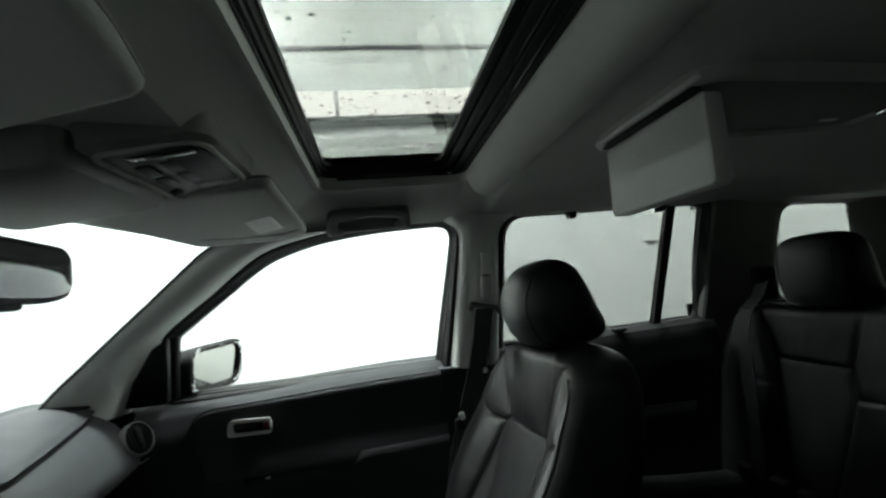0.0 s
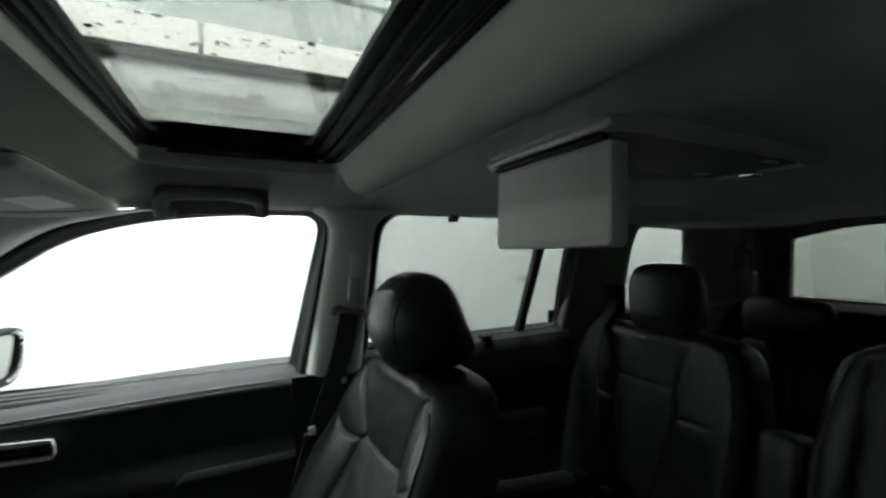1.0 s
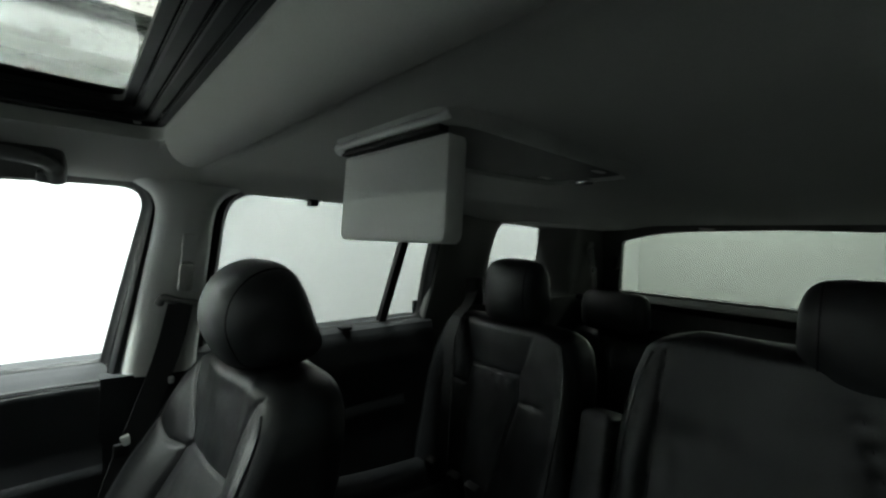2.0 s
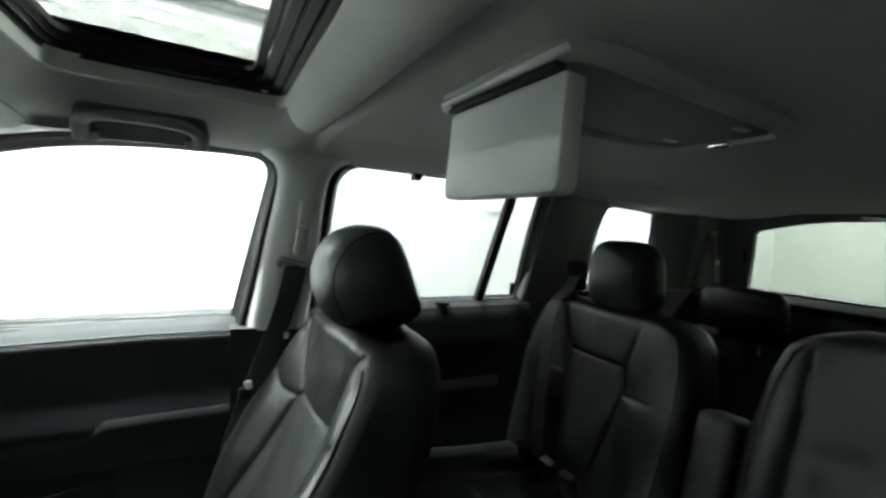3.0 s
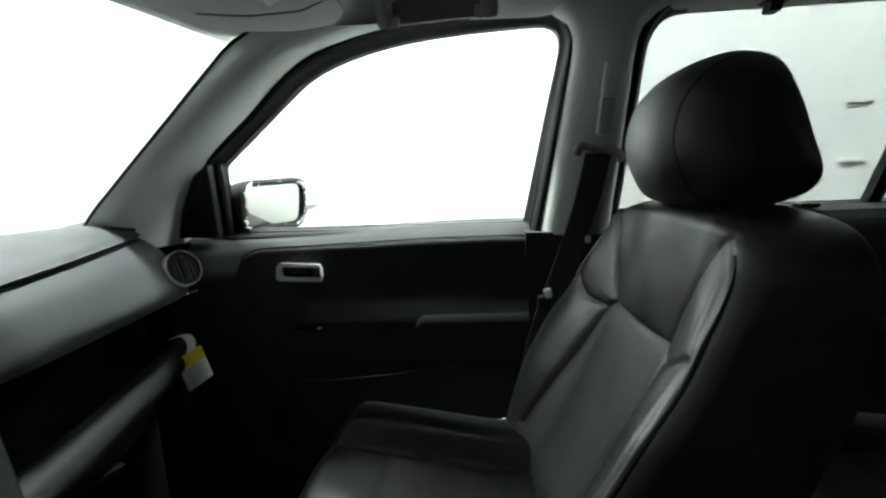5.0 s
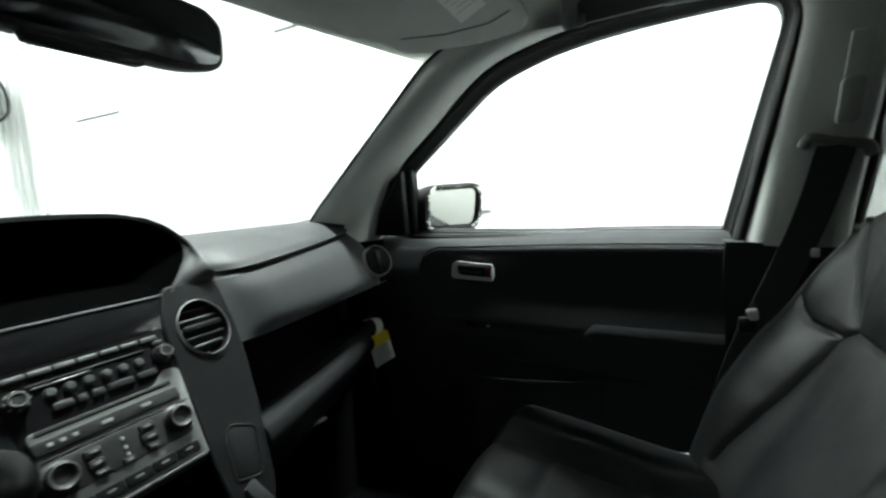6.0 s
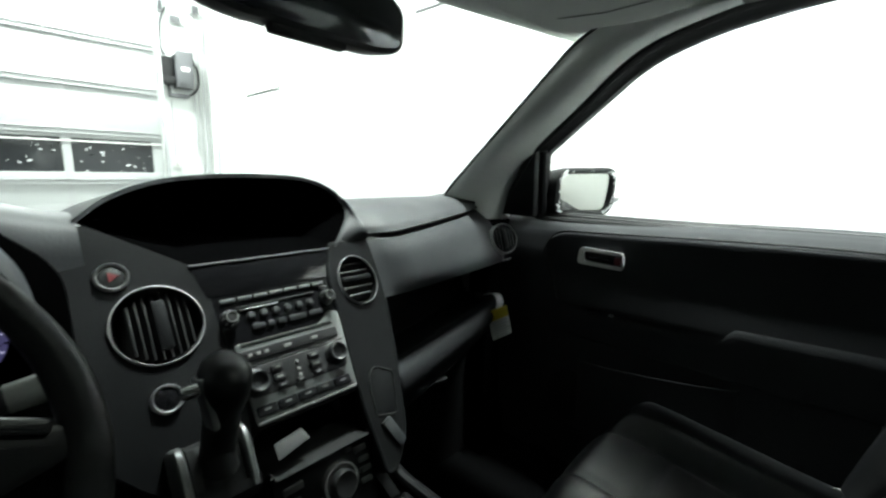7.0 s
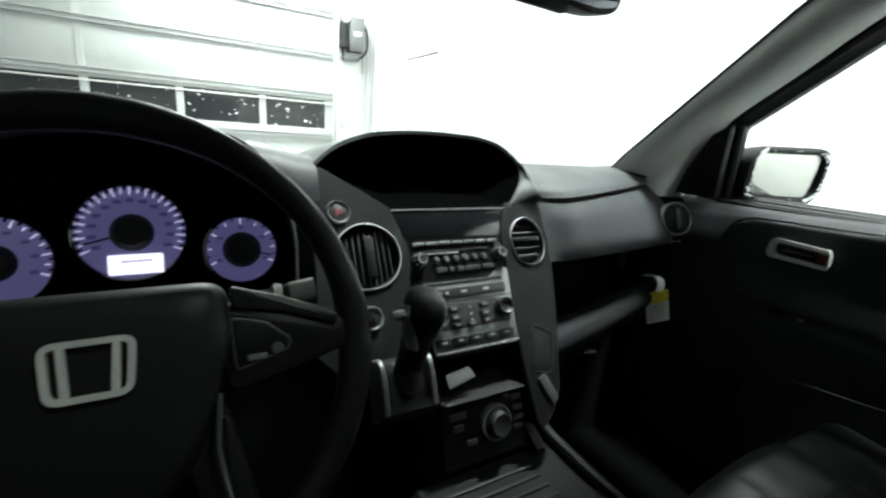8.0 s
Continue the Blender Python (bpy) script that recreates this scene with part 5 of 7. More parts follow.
ls = thing("rear_bench", (1.0, -0.28, 0.42), "wide black leather second-row bench with headrest", "car seat", "car seats")
bucket_back(ls, -0.300, BENCH_SPINE, BENCH_HALF, ROW_BOLSTER, 0.130, 0.68, 1.336, 0.26, 0.68, [((0.265, 0.68), (0.255, 1.29)), ((0.12, 0.68), (0.13, 1.31)), ((-0.06, 0.68), (-0.10, 1.132)), ((-0.10, 1.132), (-0.06, 1.26)), ((-0.10, 1.132), (-0.30, 1.132))], [(0.66, 0.2), (1.336, 0.2)], n=90, levels=100)
headrest(ls, -0.400, 0.775, 0.010, 0.135, 0.85, HR2, 6.0)
part("centre_armrest", box((0.10, 0.088, 0.42), Matrix.Translation((1.100, 0.096, 0.90)) @ pose(0, 0, 0, 0, 11, 0), 0.022, 4), M_LEATHER, ls, "folded-up centre armrest")
cushion(ls, -0.270, 0.72, -0.22, 0.36, 0.385, 0.80, 0.76, 0.60, 0.05, 0.2)
part("seat_base", block(0.60, 1.15, -0.66, 0.06, 0.42, 0.62, 0.02), M_DOOR, ls)

SPINE3 = [(0.60, 0.36), (0.85, 0.40), (1.1, 0.435), (1.20, 0.45)]
HR3 = [(0.36, 1.292), (0.352, 1.345), (0.355, 1.402), (0.37, 1.436), (0.395, 1.446), (0.422, 1.436), (0.44, 1.400), (0.448, 1.335), (0.446, 1.287), (0.43, 1.272), (0.39, 1.270), (0.37, 1.275)]
for y in (0.42, -0.42):
    ts = thing("third_row_seat", (1.9, y, 0.42), "black leather third-row seat with low headrest", "car seat", "car seats")
    backrest(ts, y, 1.57, 0.36, SPINE3, 0.12, 0.95, 1.155, 0.02, [((0.12, 0.6), (0.12, 1.15)), ((-0.12, 0.6), (-0.12, 1.15))], low=0.60, n=48, levels=50)
    headrest(ts, y + 0.10 * (1 if y > 0 else -1), 1.57, -0.125, 0.155, 1.0, HR3, 9.0)
    cushion(ts, y, 1.55, -0.15, 0.40, 0.36, 0.76, 0.72, 0.50, 0.1, 0.15)
tagged(part("parcel_cover", block(2.10, 2.44, -0.80, 0.80, 1.245, 1.275, 0.01), M_CARPET), "black luggage cover behind the third row", "cover", kind="structure")

# seat belt on the centre pillar
bt = thing("seat_belt", (0.28, 0.70, 0.9), "black seat belt with grey height adjuster on the pillar", "seat belt")
part("slider_track", box((0.030, 0.006, 0.12), Matrix.Translation((0.312, 0.622, 1.452)) @ pose(0, 0, 0, 18, 0, 0), 0.003), M_TRIM, bt)
part("slider", box((0.030, 0.018, 0.070), Matrix.Translation((0.308, 0.628, 1.415)) @ pose(0, 0, 0, 18, 0, 0), 0.010), M_LINER, bt, "grey height adjuster")
loop = [(0.266, 0.676, 1.352), (0.272, 0.668, 1.366), (0.292, 0.662, 1.362), (0.318, 0.660, 1.356), (0.342, 0.660, 1.350), (0.350, 0.668, 1.338)]
part("guide_loop", tube(spline(loop, 5), [0.006 + 0.003 * abs(math.cos(k / 25 * math.pi)) for k in range(26)], 10), M_TRIM_MID, bt, "grey plastic belt loop")
web = [(0.308, 0.672, 1.352), (0.292, 0.686, 1.26), (0.272, 0.698, 1.18), (0.240, 0.706, 1.08), (0.20, 0.712, 0.95), (0.17, 0.715, 0.80)]
ribbon = spline(web, 5)
part("webbing", loft([[p + Vector((dx, dy, 0)) for dx, dy in ((-0.026, 0.0), (0.024, -0.004), (0.024, -0.0065), (-0.026, -0.0025))] for p in ribbon]), M_BELT, bt)
part("tongue", slab(rounded([(-0.007, -0.014), (0.007, -0.014), (0.009, 0.008), (-0.009, 0.008)], 0.005), plate_frame((1, 0, 0.3), (0, 0.1, 1), (0.214, 0.694, 1.060)), 0.003, 0.001), M_TRIM, bt, "grey metal belt tongue")
part("stop_button", box((0.012, 0.008, 0.016), pose(0.296, 0.690, 1.175), 0.003), M_TRIM, bt)
part("tongue_grip", box((0.03, 0.012, 0.03), pose(0.208, 0.699, 1.035), 0.005), M_BLACK, bt)


tb = thing("rear_seat_belt", (2.2, 0.76, 1.0), "black seat belt hanging beside the rear window pillar", "seat belt")
part("webbing", loft([[p + Vector((dx, dy, 0)) for dx, dy in ((-0.024, 0.0), (0.024, 0.0), (0.024, 0.003), (-0.024, 0.003))] for p in spline([(2.165, 0.765, 1.52), (2.175, 0.762, 1.48), (2.20, 0.758, 1.36), (2.22, 0.756, 1.24), (2.26, 0.754, 1.10)], 5)]), M_BELT, tb)
part("guide", box((0.06, 0.014, 0.035), pose(2.168, 0.768, 1.525, 12, 0, 0), 0.006), M_TRIM_DARK, tb)
part("tongue", box((0.03, 0.006, 0.022), pose(2.19, 0.753, 1.40), 0.003), M_TRIM, tb)


# ---- overhead: visors, console, handle, screen, mirror ----
def visor(s, label):
    v = thing("sun_visor", (-0.27, s * 0.36, 1.60), label, "sun visor", "sun visors")
    o = rounded([(-0.130, 0.075), (-0.143, 0.40), (-0.150, 0.545), (-0.235, 0.560), (-0.305, 0.535), (-0.375, 0.520), (-0.385, 0.11), (-0.35, 0.085)], [0.02, 0.1, 0.05, 0.05, 0.06, 0.03, 0.02, 0.02], 6)
    if s < 0:
        o = rounded([(-0.156, 0.202), (-0.135, 0.30), (-0.150, 0.545), (-0.235, 0.560), (-0.305, 0.535), (-0.375, 0.520), (-0.385, 0.16), (-0.34, 0.125)], [0.012, 0.05, 0.05, 0.05, 0.06, 0.03, 0.02, 0.02], 6)

    def at(p, d):
        x, y = p
        return Vector((x - 0.05 * (1 - (y / 0.7) ** 2) * ease((-0.16 - x) / 0.2), s * y, 1.609 + 0.06 * (x + 0.13) - 0.006 * ease((y - 0.42) / 0.15) - d))
    rings = [[at(p, d) for p in grown(o, g)] for d, g in ((0.0, -0.012), (0.003, -0.004), (0.009, 0.0), (0.014, -0.001), (0.019, -0.005), (0.0215, -0.010), (0.022, -0.014))]
    rim_ = grown(o, -0.014)
    mid_ = sum((Vector(p) for p in rim_), Vector((0, 0))) / len(rim_)
    rings += [[at(Vector(p).lerp(mid_, k), 0.022) for p in rim_] for k in (0.2, 0.4, 0.6, 0.8, 0.97)]
    bm = loft(rings)
    body = part("visor_board", bm, M_LINER, v)
    # dark tube round the board paints the shade in the gap above it
    part("edge_shade", tube([at(p, 0.006) for p in grown(o, -0.0015)], 0.0022, 5, closed=True), M_TRIM_DARK, body)
    if s > 0:
        lab = [at(p, 0.0232) for p in ((-0.176, 0.275), (-0.222, 0.305), (-0.232, 0.445), (-0.180, 0.407))]
        sticker = filled(lab)
        made = bmesh.ops.extrude_face_region(sticker, geom=sticker.faces[:])
        bmesh.ops.translate(sticker, verts=[e for e in made["geom"] if isinstance(e, bmesh.types.BMVert)], vec=(0, 0, 0.0005))
        lb = part("warning_label", sticker, M_LABEL, body, "white printed warning label")
        for k in range(7):
            f = 0.12 + 0.11 * k
            a, b = lab[0].lerp(lab[3], f), lab[1].lerp(lab[2], f)
            part("print_line", tube([a.lerp(b, 0.1) - Vector((0, 0, 0.0003)), a.lerp(b, 0.9 - 0.1 * (k % 3)) - Vector((0, 0, 0.0003))], 0.0014, 4, flat=0.3), M_INK, lb)
        part("flap_fold", tube([at((-0.158, 0.452), 0.0222), at((-0.20, 0.475), 0.0222), at((-0.27, 0.47), 0.0222), at((-0.33, 0.44), 0.0222)], 0.0014, 5), M_TRIM_DARK, body)
    part("hinge_rod", tube([at((-0.36, 0.16), 0.008), at((-0.36, 0.06), 0.008)], 0.005, 8), M_TRIM, v)
    part("clip", box((0.03, 0.03, 0.02), pose(-0.365, s * 0.055, 1.592), 0.005), M_TRIM, v)
    return v


visor(1, "grey folded-up passenger sun visor with a printed label")
visor(-1, "grey folded-up driver's sun visor")

oc = thing("overhead_console", (-0.30, 0, 1.62), "grey overhead console with dark buttons and map lamps", "console")
def oz(x):
    return 1.603 - 0.10 * max(0.0, -0.19 - x) - 0.010 * ease((-0.17 - x) / 0.1)


def console_ring(x0, x1, y0, y1, drop):
    o = rounded([(x0, -y0), (x1, -y1), (x1, y1), (x0, y0)], 0.02, 5)
    return [Vector((p[0], p[1], oz(p[0]) - drop)) for p in o]


part("body", loft([console_ring(-0.272, -0.152, 0.118, 0.092, -0.03), console_ring(-0.270, -0.153, 0.112, 0.088, -0.001), console_ring(-0.264, -0.160, 0.100, 0.080, 0.004)]), M_TRIM_MID, oc)
part("bezel", tube([p - Vector((0, 0, 0.001)) for p in console_ring(-0.262, -0.162, 0.096, 0.076, 0.004)], 0.0035, 8, closed=True), M_LINER, oc, "pale grey bezel")
def oplate(x, y, w, h, d, mat, name, r=0.004, label=""):
    m = plate_frame((0, 1, 0), (1, 0, 0.11), (x, y, oz(x) - 0.0038))
    return part(name, slab(rounded(rect(w, h), min(w, h) * 0.3), m, d, min(r, d * 0.6)), mat, oc, label)


oplate(-0.212, 0, 0.150, 0.090, 0.002, M_BLACK, "button_well")
# a like pair of lenses: their difference in light is put into the colours
oplate(-0.196, 0.066, 0.020, 0.052, 0.005, M_LABEL, "map_lamp", 0.003, "map lamp lens painted pale as lit")
oplate(-0.210, -0.064, 0.018, 0.070, 0.005, M_PIANO, "map_lamp", 0.003, "glossy map lamp lens painted dark as unlit")
for x in (-0.240, -0.216, -0.192):
    for y in (-0.024, 0.022):
        oplate(x, y, 0.036, 0.017, 0.003, M_BUTTON, "switch", 0.002)
oplate(-0.248, 0.066, 0.016, 0.012, 0.004, M_BLACK, "sensor", 0.002)
part("glasses_box", loft([console_ring(-0.475, -0.276, 0.118, 0.112, -0.05), console_ring(-0.475, -0.276, 0.118, 0.112, 0.002), console_ring(-0.468, -0.281, 0.110, 0.105, 0.012), console_ring(-0.450, -0.295, 0.09, 0.088, 0.016)]), M_TRIM_MID, oc, "grey spectacles box")

rm = thing("rear_view_mirror", (-0.42, -0.03, 1.45), "black rear-view mirror hanging from the windscreen", "mirror")
mo = rounded([(-0.148, -0.018), (-0.10, -0.038), (0.10, -0.040), (0.148, -0.030), (0.150, 0.022), (0.13, 0.036), (-0.13, 0.040), (-0.15, 0.026)], 0.022, 5)
mm = plate_frame((-0.10, 1, 0.015), (0, 0, 1), (-0.402, -0.030, 1.487))
part("housing", loft([[mm @ Vector((p[0], p[1], z)) for p in grown(mo, g)] for z, g in ((-0.045, -0.030), (-0.036, -0.012), (-0.02, -0.002), (0.0, 0.0), (0.008, -0.001), (0.010, -0.005))]), M_BLACK, rm)
part("mirror_glass", slab(grown(mo, -0.007), mm @ pose(0, 0, 0.0095), 0.0015, 0.0005), M_MIRROR_DIM, rm, "dark self-dimming mirror glass")
part("button_bar", box((0.10, 0.014, 0.016), mm @ pose(0, -0.040, 0.0), 0.005), M_BLACK, rm)
part("arm", tube(spline([(-0.43, -0.02, 1.50), (-0.47, -0.01, 1.535), (-0.52, 0, 1.55), (-0.60, 0, 1.555)], 4), 0.012), M_BLACK, rm)

gh = thing("grab_handle", (0.0, 0.65, 1.60), "grey folding grab handle above the passenger door", "handle")
def gp(x, z, d=0.0):
    """A place on the slope of the lining above the door, d proud of it."""
    return Vector((0.0055 + 0.945 * x, 0.565 - 0.756 * (z - 1.65) - 0.78 * d, 0.078 + 0.945 * z - 0.62 * d))


back = rounded([(-0.125, 1.598), (0.112, 1.606), (0.105, 1.662), (0.07, 1.668), (-0.09, 1.664), (-0.115, 1.652)], [0.012, 0.012, 0.02, 0.03, 0.03, 0.02], 5)
part("recess_plate", loft([[gp(*p, d) for p in grown(back, g)] for d, g in ((-0.03, 0.0), (0.0, 0.0), (0.003, -0.003))]), M_TRIM_DARK, gh)
bar = spline([gp(-0.105, 1.606, 0.006), gp(-0.103, 1.625, 0.012), gp(-0.092, 1.645, 0.018), gp(-0.06, 1.653, 0.02), gp(0.0, 1.655, 0.02), gp(0.05, 1.653, 0.02), gp(0.082, 1.645, 0.018), gp(0.093, 1.630, 0.012), gp(0.094, 1.612, 0.006)], 5)
part("grip", tube(bar, [0.012 if 6 < k < len(bar) - 7 else 0.015 for k in range(len(bar))], 12), M_TRIM_MID, gh)
for x, z in ((-0.098, 1.610), (0.088, 1.616)):
    part("end_cap", box((0.040, 0.014, 0.022), Matrix.Translation(gp(x, z, 0.010)) @ pose(0, 0, 0, 38, 0, 0), 0.005), M_TRIM_MID, gh)

sc = thing("overhead_screen", (0.60, 0, 1.65), "grey fold-down rear entertainment screen hanging open", "screen")
base_o = rounded([(0.405, -0.112), (0.44, -0.125), (0.80, -0.105), (0.865, -0.09), (0.865, 0.09), (0.80, 0.105), (0.44, 0.125), (0.405, 0.112)], [0.02, 0.03, 0.06, 0.03, 0.03, 0.06, 0.03, 0.02], 5)
bz = lambda p, d: Vector((p[0], p[1], 1.646 - d))
b_in = grown(base_o, -0.020)
bm = loft([[bz(p, d) for p in grown(base_o, g)] for d, g in ((0.0, 0.012), (0.003, 0.010), (0.009, 0.003), (0.012, -0.004), (0.012, -0.012), (0.004, -0.018))], caps=False)
part("housing", bm, M_LINER, sc)
part("recess", loft([[bz(p, 0.006) for p in b_in], [bz(p, 0.0055) for p in grown(base_o, -0.06)]]), M_TRIM_DARK, sc)
part("hinge_bar", tube(spline([(0.405, -0.118, 1.640), (0.398, -0.10, 1.636), (0.396, 0.0, 1.636), (0.398, 0.10, 1.636), (0.404, 0.122, 1.638)], 6), 0.0045, 10), M_TRIM, sc)
part("hinge_slot", box((0.014, 0.214, 0.008), pose(0.411, 0.004, 1.6295), 0.002), M_BLACK, sc)
part("hinge_lug", lathe([(0, -0.012), (0.007, -0.012), (0.009, -0.009), (0.009, 0.009), (0.007, 0.012), (0, 0.012)], plate_frame((0, 0, 1), (1, 0, 0), (0.408, 0.112, 1.637)), 18), M_TRIM, sc)
smat = plate_frame((0, -1, 0), (-0.03, 0, -1), (0.420, 0.004, 1.5645))
so = rounded([(-0.112, -0.061), (0.112, -0.061), (0.114, 0.055), (-0.114, 0.055)], [0.006, 0.006, 0.012, 0.012], 5)
body = part("screen_back", loft([[smat @ Vector((p[0], p[1], z)) for p in grown(so, g)] for z, g in ((-0.010, -0.006), (-0.007, -0.001), (-0.004, 0.0), (0.016, 0.0), (0.020, -0.003), (0.021, -0.008))]), M_TRIM, sc, "smooth pale grey screen back")
part("display", slab(rounded(rect(0.19, 0.10), 0.006), smat @ pose(0, 0, 0.0208), 0.001), M_PIANO, body)
for y in (-0.06, 0.05):
    part("console_lamp", slab(rounded(rect(0.035, 0.014), 0.005), plate_frame((1, 0, 0), (0, -1, 0), (0.79, y, 1.643)), 0.004, 0.002), M_LABEL, sc)
part("latch", box((0.02, 0.03, 0.008), pose(0.845, 0.0, 1.634), 0.003), M_CHROME, sc)

# door mirror outside the passenger window
em = thing("door_mirror", (-0.55, 0.95, 1.18), "black door mirror wet with drops outside the window", "mirror")
emm = plate_frame((0.27, 0.963, 0), (0.04, -0.01, 1), (-0.518, 0.945, 1.248))
eo = rounded([(-0.117, -0.062), (0.088, -0.068), (0.120, -0.04), (0.120, 0.062), (0.088, 0.074), (-0.11, 0.068), (-0.129, 0.04), (-0.129, -0.04)], 0.03, 5)
case = part("housing", loft([[emm @ Vector((p[0], p[1], z)) for p in grown(eo, g)] for z, g in ((-0.09, -0.05), (-0.075, -0.02), (-0.04, -0.004), (0.0, 0.004), (0.012, 0.003), (0.016, -0.004), (0.0145, -0.010), (-0.016, -0.014))]), M_BLACK, em)
part("mirror_glass", slab(grown(eo, -0.014), emm @ pose(0, 0, 0.004), 0.003, 0.001), M_MIRROR, em, "wet mirror glass")
part("foot", loft([[Vector(p) for p in r] for r in (((-0.66, 0.83, 1.14), (-0.58, 0.83, 1.14), (-0.58, 0.83, 1.18), (-0.66, 0.83, 1.20)), ((-0.62, 0.93, 1.16), (-0.54, 0.93, 1.16), (-0.54, 0.93, 1.19), (-0.62, 0.93, 1.20)))]), M_BLACK, em)
rnd = random.Random(3)
spots = bmesh.new()
for k in range(150):
    i = rnd.randrange(len(eo))
    p = grown(eo, rnd.uniform(-0.013, -0.002))[i]
    q = grown(eo, rnd.uniform(-0.013, -0.002))[(i + 1) % len(eo)]
    p = p.lerp(q, rnd.random())
    if p[0] < 0.02 and p[1] < 0.05 and rnd.random() < 0.6:
        continue
    s = rnd.uniform(0.0016, 0.0040)
    lathe([(0, 0.7 * s), (0.6 * s, 0.5 * s), (s, -0.001)], emm @ pose(p[0], p[1], 0.0165 - 0.002), 6, spots, sx=rnd.uniform(0.8, 1.3))
tagged(part("water_drops", spots, M_DRIP, case, "pale water drops"), kind="stuff")

# ---- dashboard ----
dash = thing("dashboard", (-0.75, 0.1, 0.55), "charcoal moulded dashboard with round vents and open shelf", "dashboard")
PROF_A = [(-1.06, 1.17), (-0.93, 1.218), (-0.80, 1.234), (-0.68, 1.224), (-0.615, 1.196), (-0.591, 1.178), (-0.603, 1.170), (-0.589, 1.165), (-0.566, 1.140), (-0.550, 1.105), (-0.545, 1.080), (-0.551, 1.063), (-0.600, 1.055), (-0.655, 1.035), (-0.655, 0.915), (-0.560, 0.928), (-0.515, 0.932), (-0.497, 0.920), (-0.492, 0.900), (-0.505, 0.875), (-0.540, 0.815), (-0.615, 0.755), (-0.71, 0.690), (-0.80, 0.600)]
PROF_B = [(-1.00, 1.17), (-0.95, 1.205), (-0.85, 1.230), (-0.775, 1.232), (-0.725, 1.217), (-0.700, 1.204), (-0.711, 1.198), (-0.700, 1.193), (-0.655, 1.165), (-0.622, 1.120), (-0.605, 1.088), (-0.603, 1.065), (-0.670, 1.055), (-0.735, 1.035), (-0.735, 0.948), (-0.650, 0.956), (-0.627, 0.958), (-0.610, 0.946), (-0.604, 0.926), (-0.612, 0.905), (-0.645, 0.860), (-0.70, 0.795), (-0.76, 0.720), (-0.82, 0.600)]


def dash_point(i, y):
    """Point i of the dash's section at y, from the centre column out to the door."""
    t = (y - 0.205) / (0.665 - 0.205)
    k = 0.72 * t + 0.28 * t * t
    a, b = PROF_A[i], PROF_B[i]
    end = max(0.0, (y - 0.655) / 0.05)
    x, z = mix(a[0], b[0], k), mix(a[1], b[1], k)
    if 4 <= i <= 12:
        # the face curves back into the centre column
        x = mix(x, min(x, -0.657 + 0.604 * (1.23 - z) - 0.004), ease((0.285 - y) / 0.085))
    return Vector((x - 0.05 * end * end, y, z))


def dash_band(first, last, y0=0.195, y1=0.705, n=26, fine=5, back=0.0):
    rows = []
    for j in range(n + 1):
        y = mix(y0, y1, j / n)
        rows.append(spline([dash_point(i, y) for i in range(first, last + 1)], fine))
    bm = bmesh.new()
    return loft(rows, bm, closed=False)


part("top_pad", dash_band(0, 5), M_DASH, dash, sharp=60)
part("shadow_gap", dash_band(5, 7, fine=1), M_BLACK, dash)
part("airbag_panel", dash_band(7, 11), M_DASH, dash, "smooth passenger airbag panel", sharp=60)
part("shelf_recess", dash_band(11, 15, fine=2), M_SHELF_SHADE, dash, "open shelf with shade in its colour")
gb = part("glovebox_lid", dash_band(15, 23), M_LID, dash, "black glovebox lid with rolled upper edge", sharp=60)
part("end_cap", filled([dash_point(i, 0.703) for i in range(24)]), M_DASH, dash)
part("lid_catch", box((0.012, 0.05, 0.012), pose(-0.560, 0.36, 0.835, 0, 25, -14), 0.004), M_BUTTON, gb)

# round vents
def vent(at, x_axis, y_axis, r, slats, sy=1.0, upright=False, depth=0.05, lift=0.0, bright=None):
    m = plate_frame(x_axis, y_axis, at) @ pose(0, 0, lift)
    v = part("vent_ring", lathe([(r * 0.93, -0.004), (r * 0.94, 0.003), (r * 0.96, 0.0045), (r * 0.985, 0.0035), (r * 1.0, 0.0), (r * 1.0, -0.01 - lift)], m, 48, sy=sy), bright or M_RING, dash, "polished chrome vent ring")
    part("barrel", lathe([(r * 0.935, 0.001), (r * 0.89, -0.012), (r * 0.80, -depth), (0, -depth)], m, 40, sy=sy), M_BLACK, v)
    for k in range(slats):
        f = -0.68 + 1.36 * k / (slats - 1)
        half = r * 0.84 * math.sqrt(max(0.05, 1 - f * f)) * (sy if upright else 1)
        off = f * r * 0.9 * (1 if upright else sy)
        if upright:
            part("slat", box((0.004, 2 * half, 0.022), m @ pose(off, 0, -0.014 + lift, 0, 24, 0), 0.0015), M_BLACK, v)
        else:
            part("slat", box((2 * half, 0.005, 0.022), m @ pose(0, off, -0.014 + lift, -22, 0, 0), 0.0018), M_BLACK, v)
    if upright:
        part("vane", box((0.018, r * 1.25 * sy, 0.012), m @ pose(0.004, 0, -0.003), 0.005), M_FASCIA, v)
    else:
        part("vane", box((r * 1.55, 0.011, 0.012), m @ pose(0, 0.004, -0.004), 0.004), M_FASCIA, v)
    return v


FX, FUP = (0, 1, 0), (-0.604, 0, 1)


def F(y, z, out=0.0):
    """A point on the raked centre fascia."""
    return Vector((-0.657 + 0.604 * (1.23 - z), y, z)) + Vector((0.856, 0, 0.517)) * out


